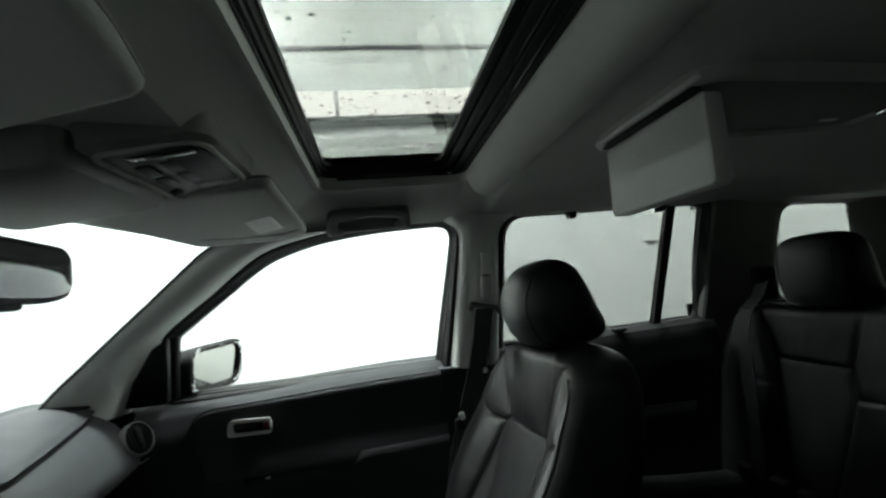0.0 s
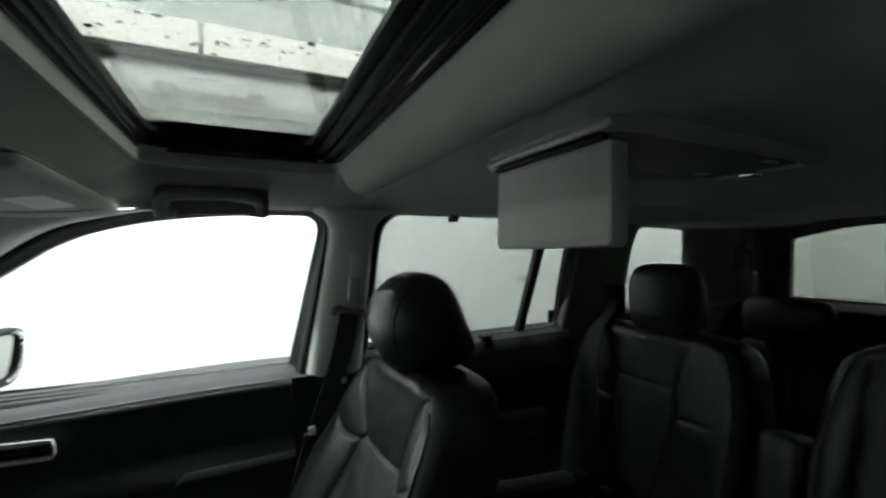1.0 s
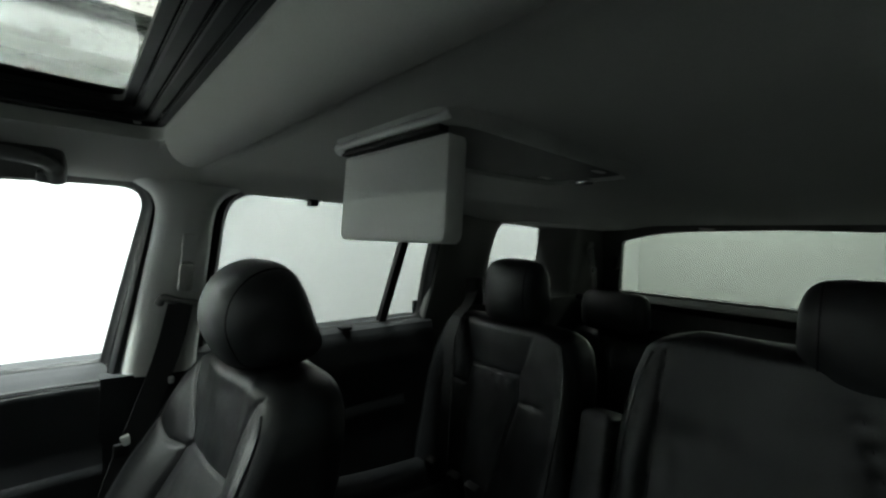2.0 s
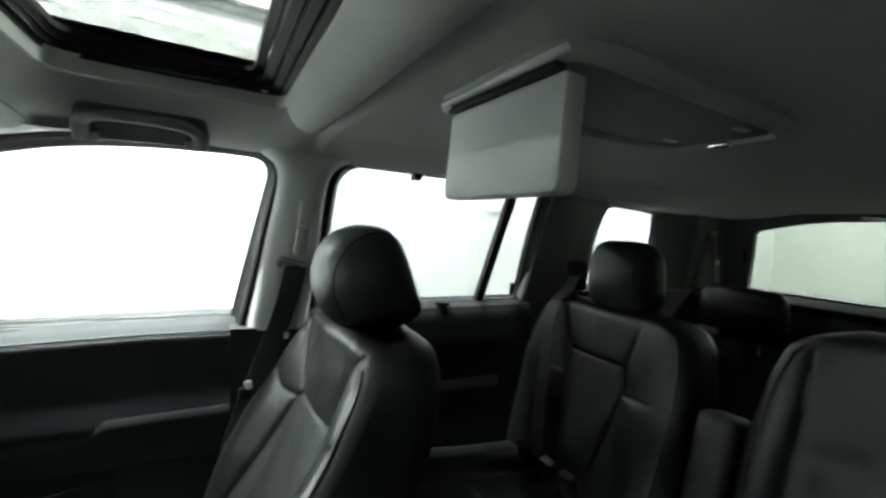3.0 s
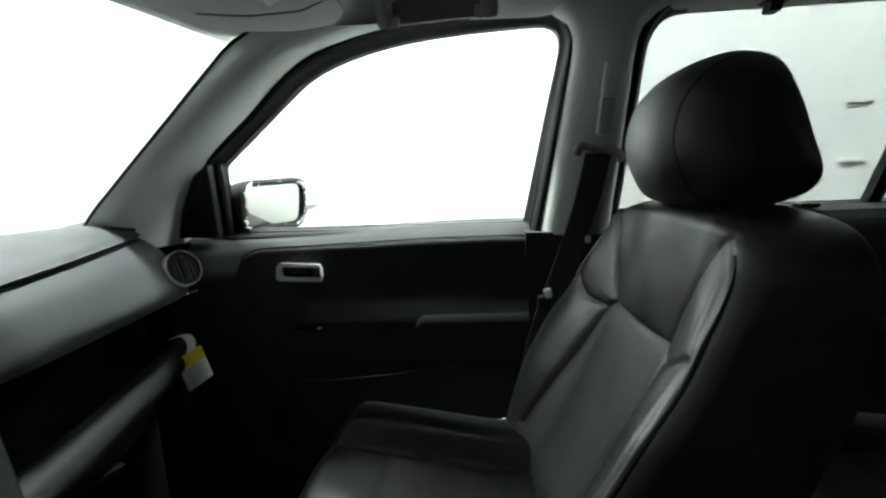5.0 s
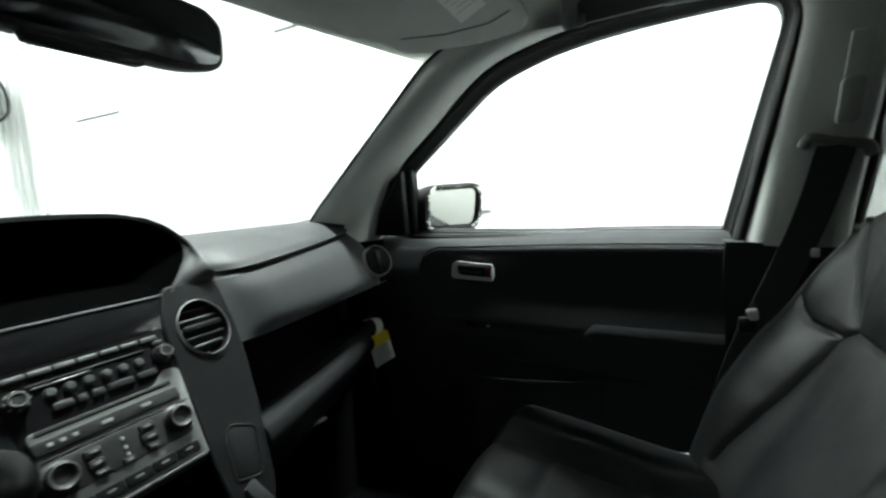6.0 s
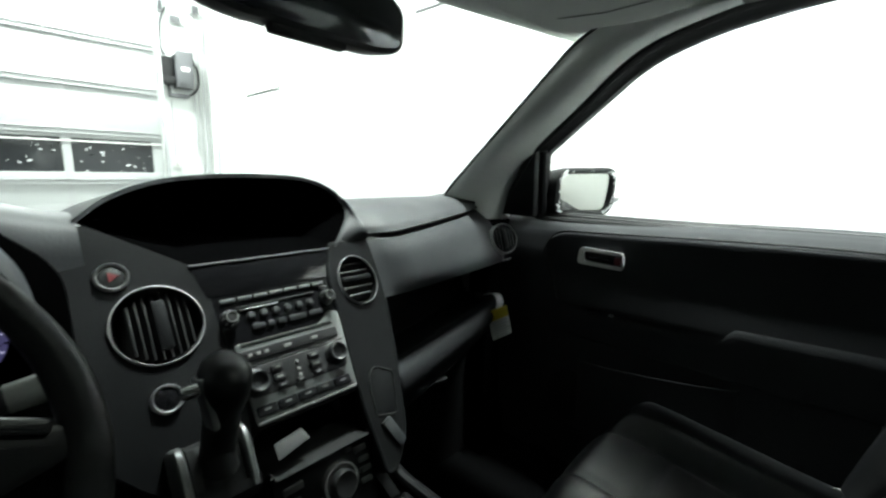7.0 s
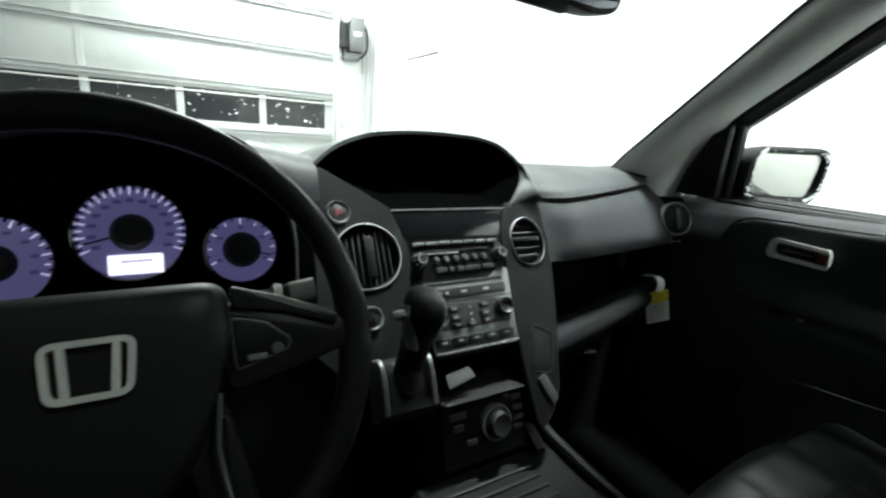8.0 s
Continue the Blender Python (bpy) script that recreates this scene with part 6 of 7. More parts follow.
def pierced(outline, holes, m, depth, bm=None):
    """A plate with holes through it: front at +depth of m, walls down to 0."""
    bm = bm or bmesh.new()
    edges = []
    for ring in [outline, *holes]:
        top_ = [bm.verts.new(m @ Vector((p[0], p[1], depth))) for p in ring]
        low_ = [bm.verts.new(m @ Vector((p[0], p[1], 0))) for p in ring]
        for i in range(len(ring)):
            j = (i + 1) % len(ring)
            edges.append(bm.edges.new((top_[i], top_[j])))
            bm.faces.new((top_[i], low_[i], low_[j], top_[j]))
    bmesh.ops.triangle_fill(bm, edges=edges, use_beauty=True)
    return bm


def ring_at(y, z, r, sy=1.0, seg=40):
    return [Vector((y + r * math.cos(a), (z - 1.1) * 1.168 + r * sy * math.sin(a))) for a in (2 * math.pi * k / seg for k in range(seg))]


def fplate(name, outline, out, depth, material, parent, r=0.004, label=""):
    """A plate on the fascia: outline in (y, z)."""
    m = plate_frame(FX, FUP, F(0, 1.1, out))
    o = [Vector((y, (z - 1.1) * 1.168)) for y, z in outline]
    return part(name, slab(o, m, depth, r), material, parent, label)


left_wing = rounded([(-0.214, 1.224), (-0.098, 1.158), (-0.086, 1.11), (-0.080, 1.0), (-0.086, 0.93), (-0.10, 0.905), (-0.19, 0.915), (-0.275, 1.0), (-0.31, 1.10), (-0.30, 1.20), (-0.255, 1.225)], [0.006, 0.02, 0.03, 0.03, 0.03, 0.02, 0.03, 0.04, 0.04, 0.03, 0.01], 5)
part("fascia_wing", pierced([Vector((y, (z - 1.1) * 1.168)) for y, z in left_wing], [ring_at(-0.159, 1.096, 0.0515)], plate_frame(FX, FUP, F(0, 1.1, -0.06)), 0.06), M_FASCIA, dash)
right_wing = rounded([(0.126, 1.166), (0.104, 1.12), (0.098, 1.02), (0.090, 0.93), (0.094, 0.825), (0.118, 0.832), (0.154, 0.872), (0.163, 0.91), (0.182, 0.97), (0.199, 1.04), (0.207, 1.10), (0.206, 1.168)], [0.004, 0.03, 0.05, 0.03, 0.01, 0.03, 0.04, 0.04, 0.05, 0.05, 0.05, 0.004], 5)
rw = part("fascia_column", pierced([Vector((y, (z - 1.1) * 1.168)) for y, z in right_wing], [ring_at(0.157, 1.101, 0.0375, 1.2)], plate_frame(FX, FUP, F(0, 1.1, -0.07)), 0.074), M_FASCIA, dash)
part("column_edge", tube([plate_frame(FX, FUP, F(0, 1.1, 0.0)) @ Vector((y, (z - 1.1) * 1.168, 0.0)) for y, z in right_wing], 0.0045, 8, closed=True, up=(0.856, 0, 0.517)), M_FASCIA, rw)
pocket = rounded([(0.114, 0.958), (0.130, 0.968), (0.164, 0.952), (0.144, 0.893), (0.104, 0.902)], 0.008, 4)
m_ = plate_frame(FX, FUP, F(0, 1.1, 0.0035))
po = [Vector((y, (z - 1.1) * 1.168)) for y, z in pocket]
part("pocket_seam", tube([m_ @ Vector((p[0], p[1], 0.001)) for p in po], 0.0016, 5, closed=True, up=(0.856, 0, 0.517)), M_BLACK, rw)
fplate("pocket_flap", [Vector(p) for p in grown(pocket, -0.003)], 0.0, 0.0045, M_FASCIA, rw, 0.001)
part("socket_lid", box((0.008, 0.020, 0.050), Matrix.Translation(F(0.126, 0.873, 0.006)) @ pose(0, 0, 0, 22, -30, 0), 0.003), M_DASH, rw, "grey socket lid")

vent(F(-0.159, 1.096, 0.0), FX, FUP, 0.055, 8, upright=True)
vent(F(0.157, 1.101, 0.005), (0, 1, 0), FUP, 0.040, 5, sy=1.2)
# this ring is paler than the other vents' to paint its highlight
vent((-0.606, 0.659, 1.126), (0.30, 1, 0), (-0.40, 0.10, 1), 0.042, 6, upright=True, depth=0.006, lift=0.004, bright=M_BEZEL)
for k in range(3):
    part("vent_mark", box((0.003, 0.006, 0.002), pose(-0.598 + 0.002 * k, 0.655 + 0.011 * k, 1.068 + 0.001 * k), 0.0008), M_LABEL, dash)
part("demister_slot", box((0.035, 0.055, 0.006), pose(-0.735, 0.645, 1.222, -6, 12, -20), 0.003), M_BLACK, dash)


def round_switch(y, z, r, cap, label):
    m = plate_frame(FX, FUP, F(y, z, 0.0))
    ring = part("switch_ring", lathe([(r * 0.80, 0.0), (r * 0.82, 0.005), (r * 0.9, 0.0065), (r * 1.0, 0.003), (r * 1.02, -0.003)], m, 32), M_SATIN, dash, "satin chrome switch ring")
    part("button", lathe([(0, 0.0035), (r * 0.6, 0.004), (r * 0.78, 0.002), (r * 0.8, -0.003)], m, 28), cap, ring, label)
    return ring, m


ring, m = round_switch(-0.197, 1.159, 0.019, M_BUTTON, "black hazard switch")
part("hazard_mark", lathe([(0, 0.0052), (0.008, 0.0048), (0.0085, 0.004)], m, 3), M_RED, ring, "red triangle")
ring, m = round_switch(-0.169, 1.014, 0.0185, M_PIANO, "dark blank cap")

# hooded opening above the audio unit
arch_pts = [(-0.657, -0.224, 1.229), (-0.688, -0.178, 1.258), (-0.712, -0.110, 1.279), (-0.728, -0.02, 1.2875), (-0.726, 0.07, 1.2875), (-0.714, 0.135, 1.281), (-0.696, 0.180, 1.258), (-0.664, 0.193, 1.225), (-0.632, 0.160, 1.190), (-0.614, 0.128, 1.160)]
arch = spline(arch_pts, 5)
low_edge = [Vector((mix(-0.614, -0.613, k / 6), mix(0.128, -0.10, k / 6), 1.158)) for k in range(1, 6)] + [F(mix(-0.10, -0.224, k / 8), mix(1.158, 1.229, k / 8)) for k in range(0, 8)]
mouth = arch + low_edge
mid = Vector((-0.90, 0.0, 1.215))
cav_rings = [mouth] + [[Vector((mix(p.x, -0.90, f), mix(p.y, 0, 0.2 * f), mix(p.z, 1.20, g))) for p in mouth] for f, g in ((0.12, 0.16), (0.35, 0.36), (0.7, 0.6), (1.0, 0.75))]
cav_rings.append([Vector((-0.905, p.y * 0.1, 1.20)) for p in mouth])
part("display_hood", loft(cav_rings, caps=False), M_VOID, dash, "hooded display recess with shade in its black", sharp=60)
outer_rows = []
for p in arch[:32]:
    far = Vector((-1.06, p.y * 1.15 - 0.01, 1.19))
    row = [p + Vector((0.004, 0, -0.004)), p + Vector((0.003, 0, 0.003)), p.lerp(far, 0.06) + Vector((0, 0, 0.005)), p.lerp(far, 0.3) + Vector((0, 0, 0.008)), p.lerp(far, 0.65) + Vector((0, 0, 0.004)), far]
    outer_rows.append(row)
part("hood_top", loft(outer_rows, closed=False), M_DASH, dash, sharp=70)
edge_pts = spline([(-0.80, 0.196, 1.236), (-0.70, 0.199, 1.228), (-0.640, 0.201, 1.208), (-0.608, 0.203, 1.190), (-0.606, 0.204, 1.178), (-0.6155, 0.205, 1.168)], 4)
arch_side = [arch[26 + round(k * (len(arch) - 1 - 26) / 20)] for k in range(21)]
cheek = []
for p, e in zip(arch_side, edge_pts):
    out = Vector((0.012, 0.004, 0.010)) * (1 - len(cheek) / 20)
    cheek.append([p + Vector((0.0, -0.002, -0.002)), p + Vector((0.004, 0.004, 0.003))] + [p.lerp(e, f) + out * math.sin(math.pi * f) for f in (0.2, 0.4, 0.6, 0.8)] + [e])
part("hood_cheek", loft(cheek, closed=False), M_DASH, dash, sharp=80)
part("display_glass", slab([Vector((y, (z - 1.1) * 1.168)) for y, z in [(-0.094, 1.116), (0.104, 1.116), (0.124, 1.158), (-0.106, 1.158)]], plate_frame(FX, FUP, F(0, 1.1, -0.01)), 0.011, 0.001), M_PIANO, dash, "gloss black clock display")
part("display_edge", tube([F(-0.108, 1.160, 0.002), F(0.124, 1.160, 0.002)], 0.0016, 6), M_SATIN, dash)

# audio and climate panel
cs = part("stack_panel", slab([Vector((y, (z - 1.1) * 1.168)) for y, z in rounded([(-0.080, 0.945), (0.090, 0.945), (0.104, 1.12), (-0.094, 1.12)], 0.006, 3)], plate_frame(FX, FUP, F(0, 1.1, -0.03)), 0.030, 0.003), M_PIANO, dash, "gloss black audio panel")
sil = part("silver_panel", slab([Vector((y, (z - 1.1) * 1.168)) for y, z in rounded([(-0.076, 0.950), (0.089, 0.950), (0.098, 1.062), (0.078, 1.066), (0.06, 1.051), (-0.078, 1.051)], [0.006, 0.006, 0.006, 0.006, 0.008, 0.006], 3)], plate_frame(FX, FUP, F(0, 1.1, -0.002)), 0.006, 0.002), M_SILVER, dash, "satin silver control panel")


def key(y, z, w, h, d=0.005, mat=None, parent=None, out=0.001, name="key", r=0.0015):
    o = rounded(rect(w, h * 1.168), min(w, h) * 0.28, 3)
    return part(name, slab(o, plate_frame(FX, FUP, F(y, z, out)), d, r), mat or M_BUTTON, parent or cs)


def knob(y, z, r, h, parent, out=0.0):
    m = plate_frame(FX, FUP, F(y, z, out))
    k = part("knob", lathe([(r * 1.25, 0), (r * 1.2, 0.004), (r, 0.006), (r * 0.95, h), (r * 0.8, h + 0.002), (0, h + 0.002)], m, 28), M_BUTTON, parent)
    part("knob_ring", lathe([(r * 0.62, h + 0.0015), (r * 0.66, h + 0.0035), (r * 0.78, h + 0.0035), (r * 0.82, h + 0.0015)], m, 28), M_SATIN, k, "bright ring")
    for a in range(8):
        part("grip", box((0.0022, 0.0022, h * 0.8), m @ pose(r * math.cos(a * math.pi / 4), r * math.sin(a * math.pi / 4), h * 0.5), 0.0006), M_SATIN, k)
    return k


for k in range(7):
    key(-0.070 + 0.0245 * k, 1.1075, 0.022, 0.006, 0.003, M_KEY)
key(0.086, 1.100, 0.014, 0.006, 0.004)
part("disc_slot", box((0.128, 0.0022, 0.003), plate_frame(FX, FUP, F(0.002, 1.0965, 0.001)), 0.0008), M_BLACK, cs)
part("slot_lip", box((0.060, 0.0018, 0.004), plate_frame(FX, FUP, F(-0.028, 1.0925, 0.002)), 0.0006), M_SATIN, cs)
knob(-0.074, 1.0845, 0.0105, 0.014, cs)
knob(0.0865, 1.0855, 0.0105, 0.014, cs)
for k in range(6):
    m = plate_frame(FX, FUP, F(-0.043 + 0.0195 * k, 1.0835, 0.0))
    part("preset_key", lathe([(0, 0.006), (0.0045, 0.0055), (0.006, 0.003), (0.0065, 0)], m, 16), M_KEY, cs)
for k, w in enumerate((0.020, 0.010, 0.014, 0.030, 0.024)):
    key((-0.036, -0.017, 0.0, 0.026, 0.058)[k], 1.0675, w, 0.0075, 0.004)
key(0.004, 1.048, 0.150, 0.0055, 0.004, M_BLACK, sil, 0.001, "slot")
bar_ = key(0.003, 1.0335, 0.160, 0.0140, 0.006, M_BUTTON, sil, 0.001, "key_bar")
for k in range(3):
    key(-0.062 + 0.012 * k, 1.0335, 0.006, 0.004, 0.0015, M_TRIM_MID, bar_, 0.007, "print", 0.0004)
for y in (-0.005, 0.04):
    key(y, 1.0335, 0.012, 0.004, 0.0012, M_TRIM_MID, bar_, 0.007, "print", 0.0004)
key(0.004, 1.0005, 0.160, 0.037, 0.002, M_BUTTON, sil, 0.003, "climate_well")
part("seam_line", tube([F(-0.074, 1.021, 0.005), F(0.09, 1.021, 0.005)], 0.0008, 4), M_BLACK, sil)
for y, z in ((-0.063, 1.000), (0.0690, 1.004)):
    m = plate_frame(FX, FUP, F(y, z, 0.003))
    dial_ = part("climate_dial", lathe([(0.0195, 0), (0.0192, 0.003), (0.0165, 0.0045), (0.0155, 0.014), (0.0142, 0.0155), (0.0118, 0.0140), (0.0085, 0.0105), (0, 0.0100)], m, 32), M_BUTTON, sil, "dished black temperature dial")
    part("dial_edge", lathe([(0.0118, 0.0138), (0.0122, 0.0152), (0.0132, 0.0158), (0.0140, 0.0152)], m, 32), M_KEY, dial_)
for y, z, w, h in ((-0.030, 1.010, 0.017, 0.0075), (-0.030, 0.998, 0.017, 0.0085), (-0.028, 0.987, 0.014, 0.006), (0.030, 1.011, 0.018, 0.0075), (0.030, 0.999, 0.020, 0.0085), (0.030, 0.988, 0.014, 0.006), (0.0, 0.986, 0.012, 0.006)):
    km_ = key(y, z, w, h, 0.004, M_BUTTON, sil, 0.005)
    key(y, z, w * 0.5, h * 0.35, 0.0008, M_TRIM_DARK, km_, 0.0088, "print", 0.0003)
for z in (1.010, 1.000, 0.992):
    m = plate_frame(FX, FUP, F(0.002, z, 0.005))
    part("lamp_dot", lathe([(0, 0.002), (0.0022, 0.0015), (0.0028, 0)], m, 10), M_TRIM_MID, sil)
for k in range(5):
    low_key = key(-0.058 + 0.0308 * k, 0.9655, 0.0298, 0.0125, 0.004, M_FASCIA, sil, 0.003)
    key(-0.058 + 0.0308 * k, 0.9665, 0.010, 0.003, 0.0008, M_TRIM_DARK, low_key, 0.0062, "print", 0.0003)
part("panel_edge", tube([F(-0.074, 0.953, 0.004), F(0.088, 0.953, 0.004)], 0.0014, 5), M_SATIN, sil)

# open pocket and lower control panel
well_ = bmesh.new()
for a, b, dz in (((-0.078, 0.948), (0.090, 0.948), -0.06), ((-0.070, 0.885), (0.086, 0.885), -0.04)):
    loft([[F(a[0], a[1]), F(b[0], b[1])], [F(a[0], a[1]) + Vector((-0.14, 0, dz + 0.03)), F(b[0], b[1]) + Vector((-0.14, 0, dz + 0.03))]], well_, closed=False)
loft([[F(-0.085, 0.95) + Vector((-0.14, 0, 0)), F(0.095, 0.95) + Vector((-0.14, 0, 0))], [F(-0.085, 0.86) + Vector((-0.14, 0, 0)), F(0.095, 0.86) + Vector((-0.14, 0, 0))]], well_, closed=False)
part("pocket", well_, M_BLACK, dash)
lp = thing("folded_paper", (-0.47, -0.03, 0.90), "small folded paper card in the pocket, shade in its colour", "card")
part("sheet", slab(rounded([(-0.026, -0.011), (0.026, -0.009), (0.024, 0.011), (-0.021, 0.012)], 0.002, 2), plate_frame((-0.10, 1, 0.15), (-0.75, 0, 0.62), (-0.474, -0.036, 0.914)), 0.002, 0.0005), M_CARD_DIM, lp)
LUP = (-0.33, 0, 1)


def Lw(y, z, out=0.0):
    return Vector((-0.462 + 0.33 * (0.875 - z), y, z)) + Vector((0.95, 0, 0.313)) * out


lm = plate_frame(FX, LUP, Lw(0.01, 0.835))
lcp = part("lower_panel", slab(rounded([(-0.085, -0.062), (0.080, -0.062), (0.086, 0.044), (-0.082, 0.044)], 0.008, 3), lm @ pose(0, 0, -0.03), 0.030, 0.004), M_FASCIA, dash)
part("panel_edge", tube([Lw(-0.072, 0.881, 0.001), Lw(0.094, 0.881, 0.001)], 0.0016, 5), M_SATIN, lcp)
km = plate_frame(FX, LUP, Lw(0.026, 0.832))
bk = part("rotary_knob", lathe([(0.0265, 0.0), (0.026, 0.006), (0.021, 0.008), (0.020, 0.018), (0.018, 0.022), (0.010, 0.020), (0, 0.0195)], km, 36), M_BUTTON, lcp)
part("knob_ring", lathe([(0.025, 0.004), (0.026, 0.0085), (0.029, 0.0085), (0.031, 0.003), (0.031, 0)], km, 40), M_SATIN, bk, "bright ring")
for y, z, w, h in ((-0.045, 0.856, 0.030, 0.010), (-0.045, 0.838, 0.018, 0.010), (-0.022, 0.812, 0.02, 0.008), (0.070, 0.862, 0.022, 0.009), (0.074, 0.845, 0.020, 0.008), (0.074, 0.830, 0.020, 0.008), (0.072, 0.814, 0.020, 0.008), (0.05, 0.868, 0.012, 0.006)):
    part("key", slab(rounded(rect(w, h), 0.002, 3), plate_frame(FX, LUP, Lw(y, z, 0.0)), 0.004, 0.0012), M_KEY, lcp)

# floor console
con = thing("centre_console", (-0.1, 0, 0.42), "black centre console with ribbed rubber tray", "console")
part("body", sheet(lambda u, v: (mix(-0.44, 0.40, u), mix(-0.135, 0.155, v), (0.755 if 0.02 < v < 0.98 else 0.742) + 0.02 * u), 8, [0, 0.02, 0.06, 0.94, 0.98, 1.0], 0.32, (0, 0, -1)), M_FASCIA, con)
for k in range(15):
    part("rubber_rib", box((0.006, 0.17, 0.004), pose(-0.405 + 0.022 * k, -0.005, 0.758 + 0.0005 * k), 0.0018), M_BLACK, con)
part("edge_strip", tube(spline([(-0.47, 0.143, 0.80), (-0.44, 0.148, 0.778), (-0.36, 0.153, 0.768), (-0.1, 0.153, 0.765), (0.3, 0.153, 0.775)], 5), 0.010, 8), M_FASCIA, con, "dark grey edge strip")
part("side_knee", sheet(lambda u, v: (mix(-0.66, -0.42, u), 0.125, mix(0.42, 0.90 - 0.13 * u, v)), 6, 6, 0.02, (0, -1, 0)), M_FASCIA, con)
part("arm_rest", box((0.30, 0.22, 0.12), pose(0.36, -0.005, 0.83), 0.03, 4), M_LEATHER, con)

# gear lever on the dash
gl = thing("gear_lever", (-0.45, -0.14, 0.92), "black gear lever with chrome button in a silver gate", "gear lever")
def gate_pt(f, y):
    return Vector((mix(-0.482, -0.428, f), y, mix(0.968, 0.912, f) + 0.026 * math.sin(math.pi * f)))


part("gate_plate", loft([[gate_pt(f, y) for y in (-0.170, -0.115)] + [gate_pt(f, -0.115) + Vector((-0.05, 0, -0.05)), gate_pt(f, -0.170) + Vector((-0.05, 0, -0.05))] for f in (k / 10 for k in range(11))]), M_BLACK, gl)
for y, w in ((-0.180, 0.007), (-0.107, 0.006)):
    part("gate_rail", loft([[gate_pt(f, y) + Vector((a, b, c)) for a, b, c in ((-0.03, -w, -0.03), (0.004, -w * 0.9, 0.004), (0.008, -w * 0.4, 0.008), (0.008, w * 0.4, 0.008), (0.004, w * 0.9, 0.004), (-0.03, w, -0.03))] for f in (k / 12 for k in range(13))]), M_GATE, gl, "dull silver gate rail")
part("gate_bridge", loft([[gate_pt(f, y) + Vector((0.006, 0, 0.006)) for f in (0.92, 1.0)] + [gate_pt(1.0, y) + Vector((-0.01, 0, -0.02)), gate_pt(0.92, y) + Vector((-0.01, 0, -0.02))] for y in (-0.185, -0.14, -0.10)]), M_BLACK, gl)
part("indicator_strip", loft([[gate_pt(f, y) + Vector((0.0035, 0, 0.0035)) for y in (-0.172, -0.163)] for f in (0.15, 0.35, 0.6, 0.85)], closed=False), M_BLACK, gl)
part("boot", loft([[Vector((-0.452 + 0.03 * math.cos(a) * k, -0.140 + 0.022 * math.sin(a) * k, z)) for a in (2 * math.pi * i / 16 for i in range(16))] for k, z in ((1.0, 0.945), (0.8, 0.968), (0.6, 0.99))]), M_BLACK, gl)
neck = spline([(-0.456, -0.141, 0.940), (-0.449, -0.139, 0.975), (-0.441, -0.137, 1.005), (-0.434, -0.136, 1.030)], 4)
part("stem", tube(neck, [mix(0.0195, 0.0205, k / (len(neck) - 1)) for k in range(len(neck))], 18), M_BLACK, gl)
knob_rings = []
for f, r, st in ((0.0, 0.0200, 0.0), (0.012, 0.0212, 0.0), (0.026, 0.0240, 0.002), (0.040, 0.0280, 0.003), (0.053, 0.0300, 0.003), (0.064, 0.0295, 0.002), (0.073, 0.0260, 0.0), (0.079, 0.0190, -0.001), (0.082, 0.0100, -0.002), (0.0828, 0.003, -0.002)):
    c = Vector((-0.438 + 0.20 * f + st, -0.137 + 0.04 * f, 1.012 + 0.97 * f))
    knob_rings.append([c + Vector((r * 1.12 * math.cos(a), r * 0.92 * math.sin(a), -0.25 * r * math.cos(a))) for a in (2 * math.pi * i / 28 for i in range(28))])
part("grip", loft(knob_rings), M_WHEEL, gl, sharp=60)
part("grip_trim", box((0.034, 0.008, 0.060), pose(-0.425, -0.1565, 1.045, 6, -15, 0), 0.0035), M_GATE, gl, "grey side trim")
part("release_button", lathe([(0, 0.013), (0.006, 0.012), (0.0075, 0.009), (0.0075, -0.01)], plate_frame((1, 0, 0), (0, 0, 1), (-0.425, -0.168, 1.063)), 18), M_CHROME, gl, "chrome release button")

# driver's side: pad, binnacle, gauges
PAD = [(-1.06, 1.18), (-0.92, 1.222), (-0.80, 1.243), (-0.70, 1.249), (-0.655, 1.240), (-0.634, 1.215), (-0.622, 1.180), (-0.606, 1.140), (-0.585, 1.10)]
pad_rows = []
for k in range(19):
    y = mix(-0.72, -0.221, k / 18)
    lift = 0.006 * math.exp(-((y + 0.33) / 0.08) ** 2) - 0.013 * ease((y + 0.30) / 0.07) - 0.016 * ease((-0.42 - y) / 0.3)
    pad_rows.append(spline([(x, y, z + lift * ease((x + 1.0) / 0.2)) for x, z in PAD], 4))
part("driver_pad", loft(pad_rows, closed=False), M_DASH, dash, sharp=70)
bn = thing("instrument_cluster", (-0.58, -0.455, 1.05), "lit violet gauges in a dark hooded instrument cluster", "instruments")
inner, outer = [], []
for k in range(33):
    a = math.pi * k / 32
    y, z = -0.460 - 0.180 * math.cos(a), 1.08 + 0.185 * math.sin(a) ** 0.55
    inner.append([Vector((-0.66, y * 1.0, z - 0.012)), Vector((-0.56, y, z - 0.004)), Vector((-0.518, y, z))])
    outer.append([Vector((-0.518, y, z)), Vector((-0.513, y - 0.002 * math.cos(a), z + 0.004)), Vector((-0.522, y - 0.006 * math.cos(a), z + 0.009)), Vector((-0.60, y - 0.012 * math.cos(a), z + 0.010)), Vector((-0.78, y - 0.02 * math.cos(a), min(z, 1.236)))])
# the hood's shade is in the near-black of this lining and the back panel
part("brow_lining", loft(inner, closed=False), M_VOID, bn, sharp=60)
part("brow", loft(outer, closed=False), M_DASH, bn, sharp=60)
GUP = (-0.3, 0, 1)


def G(y, z, out=0.0):
    return Vector((-0.56 - 0.3 * (z - 1.15), y, z)) + Vector((0.958, 0, 0.287)) * out


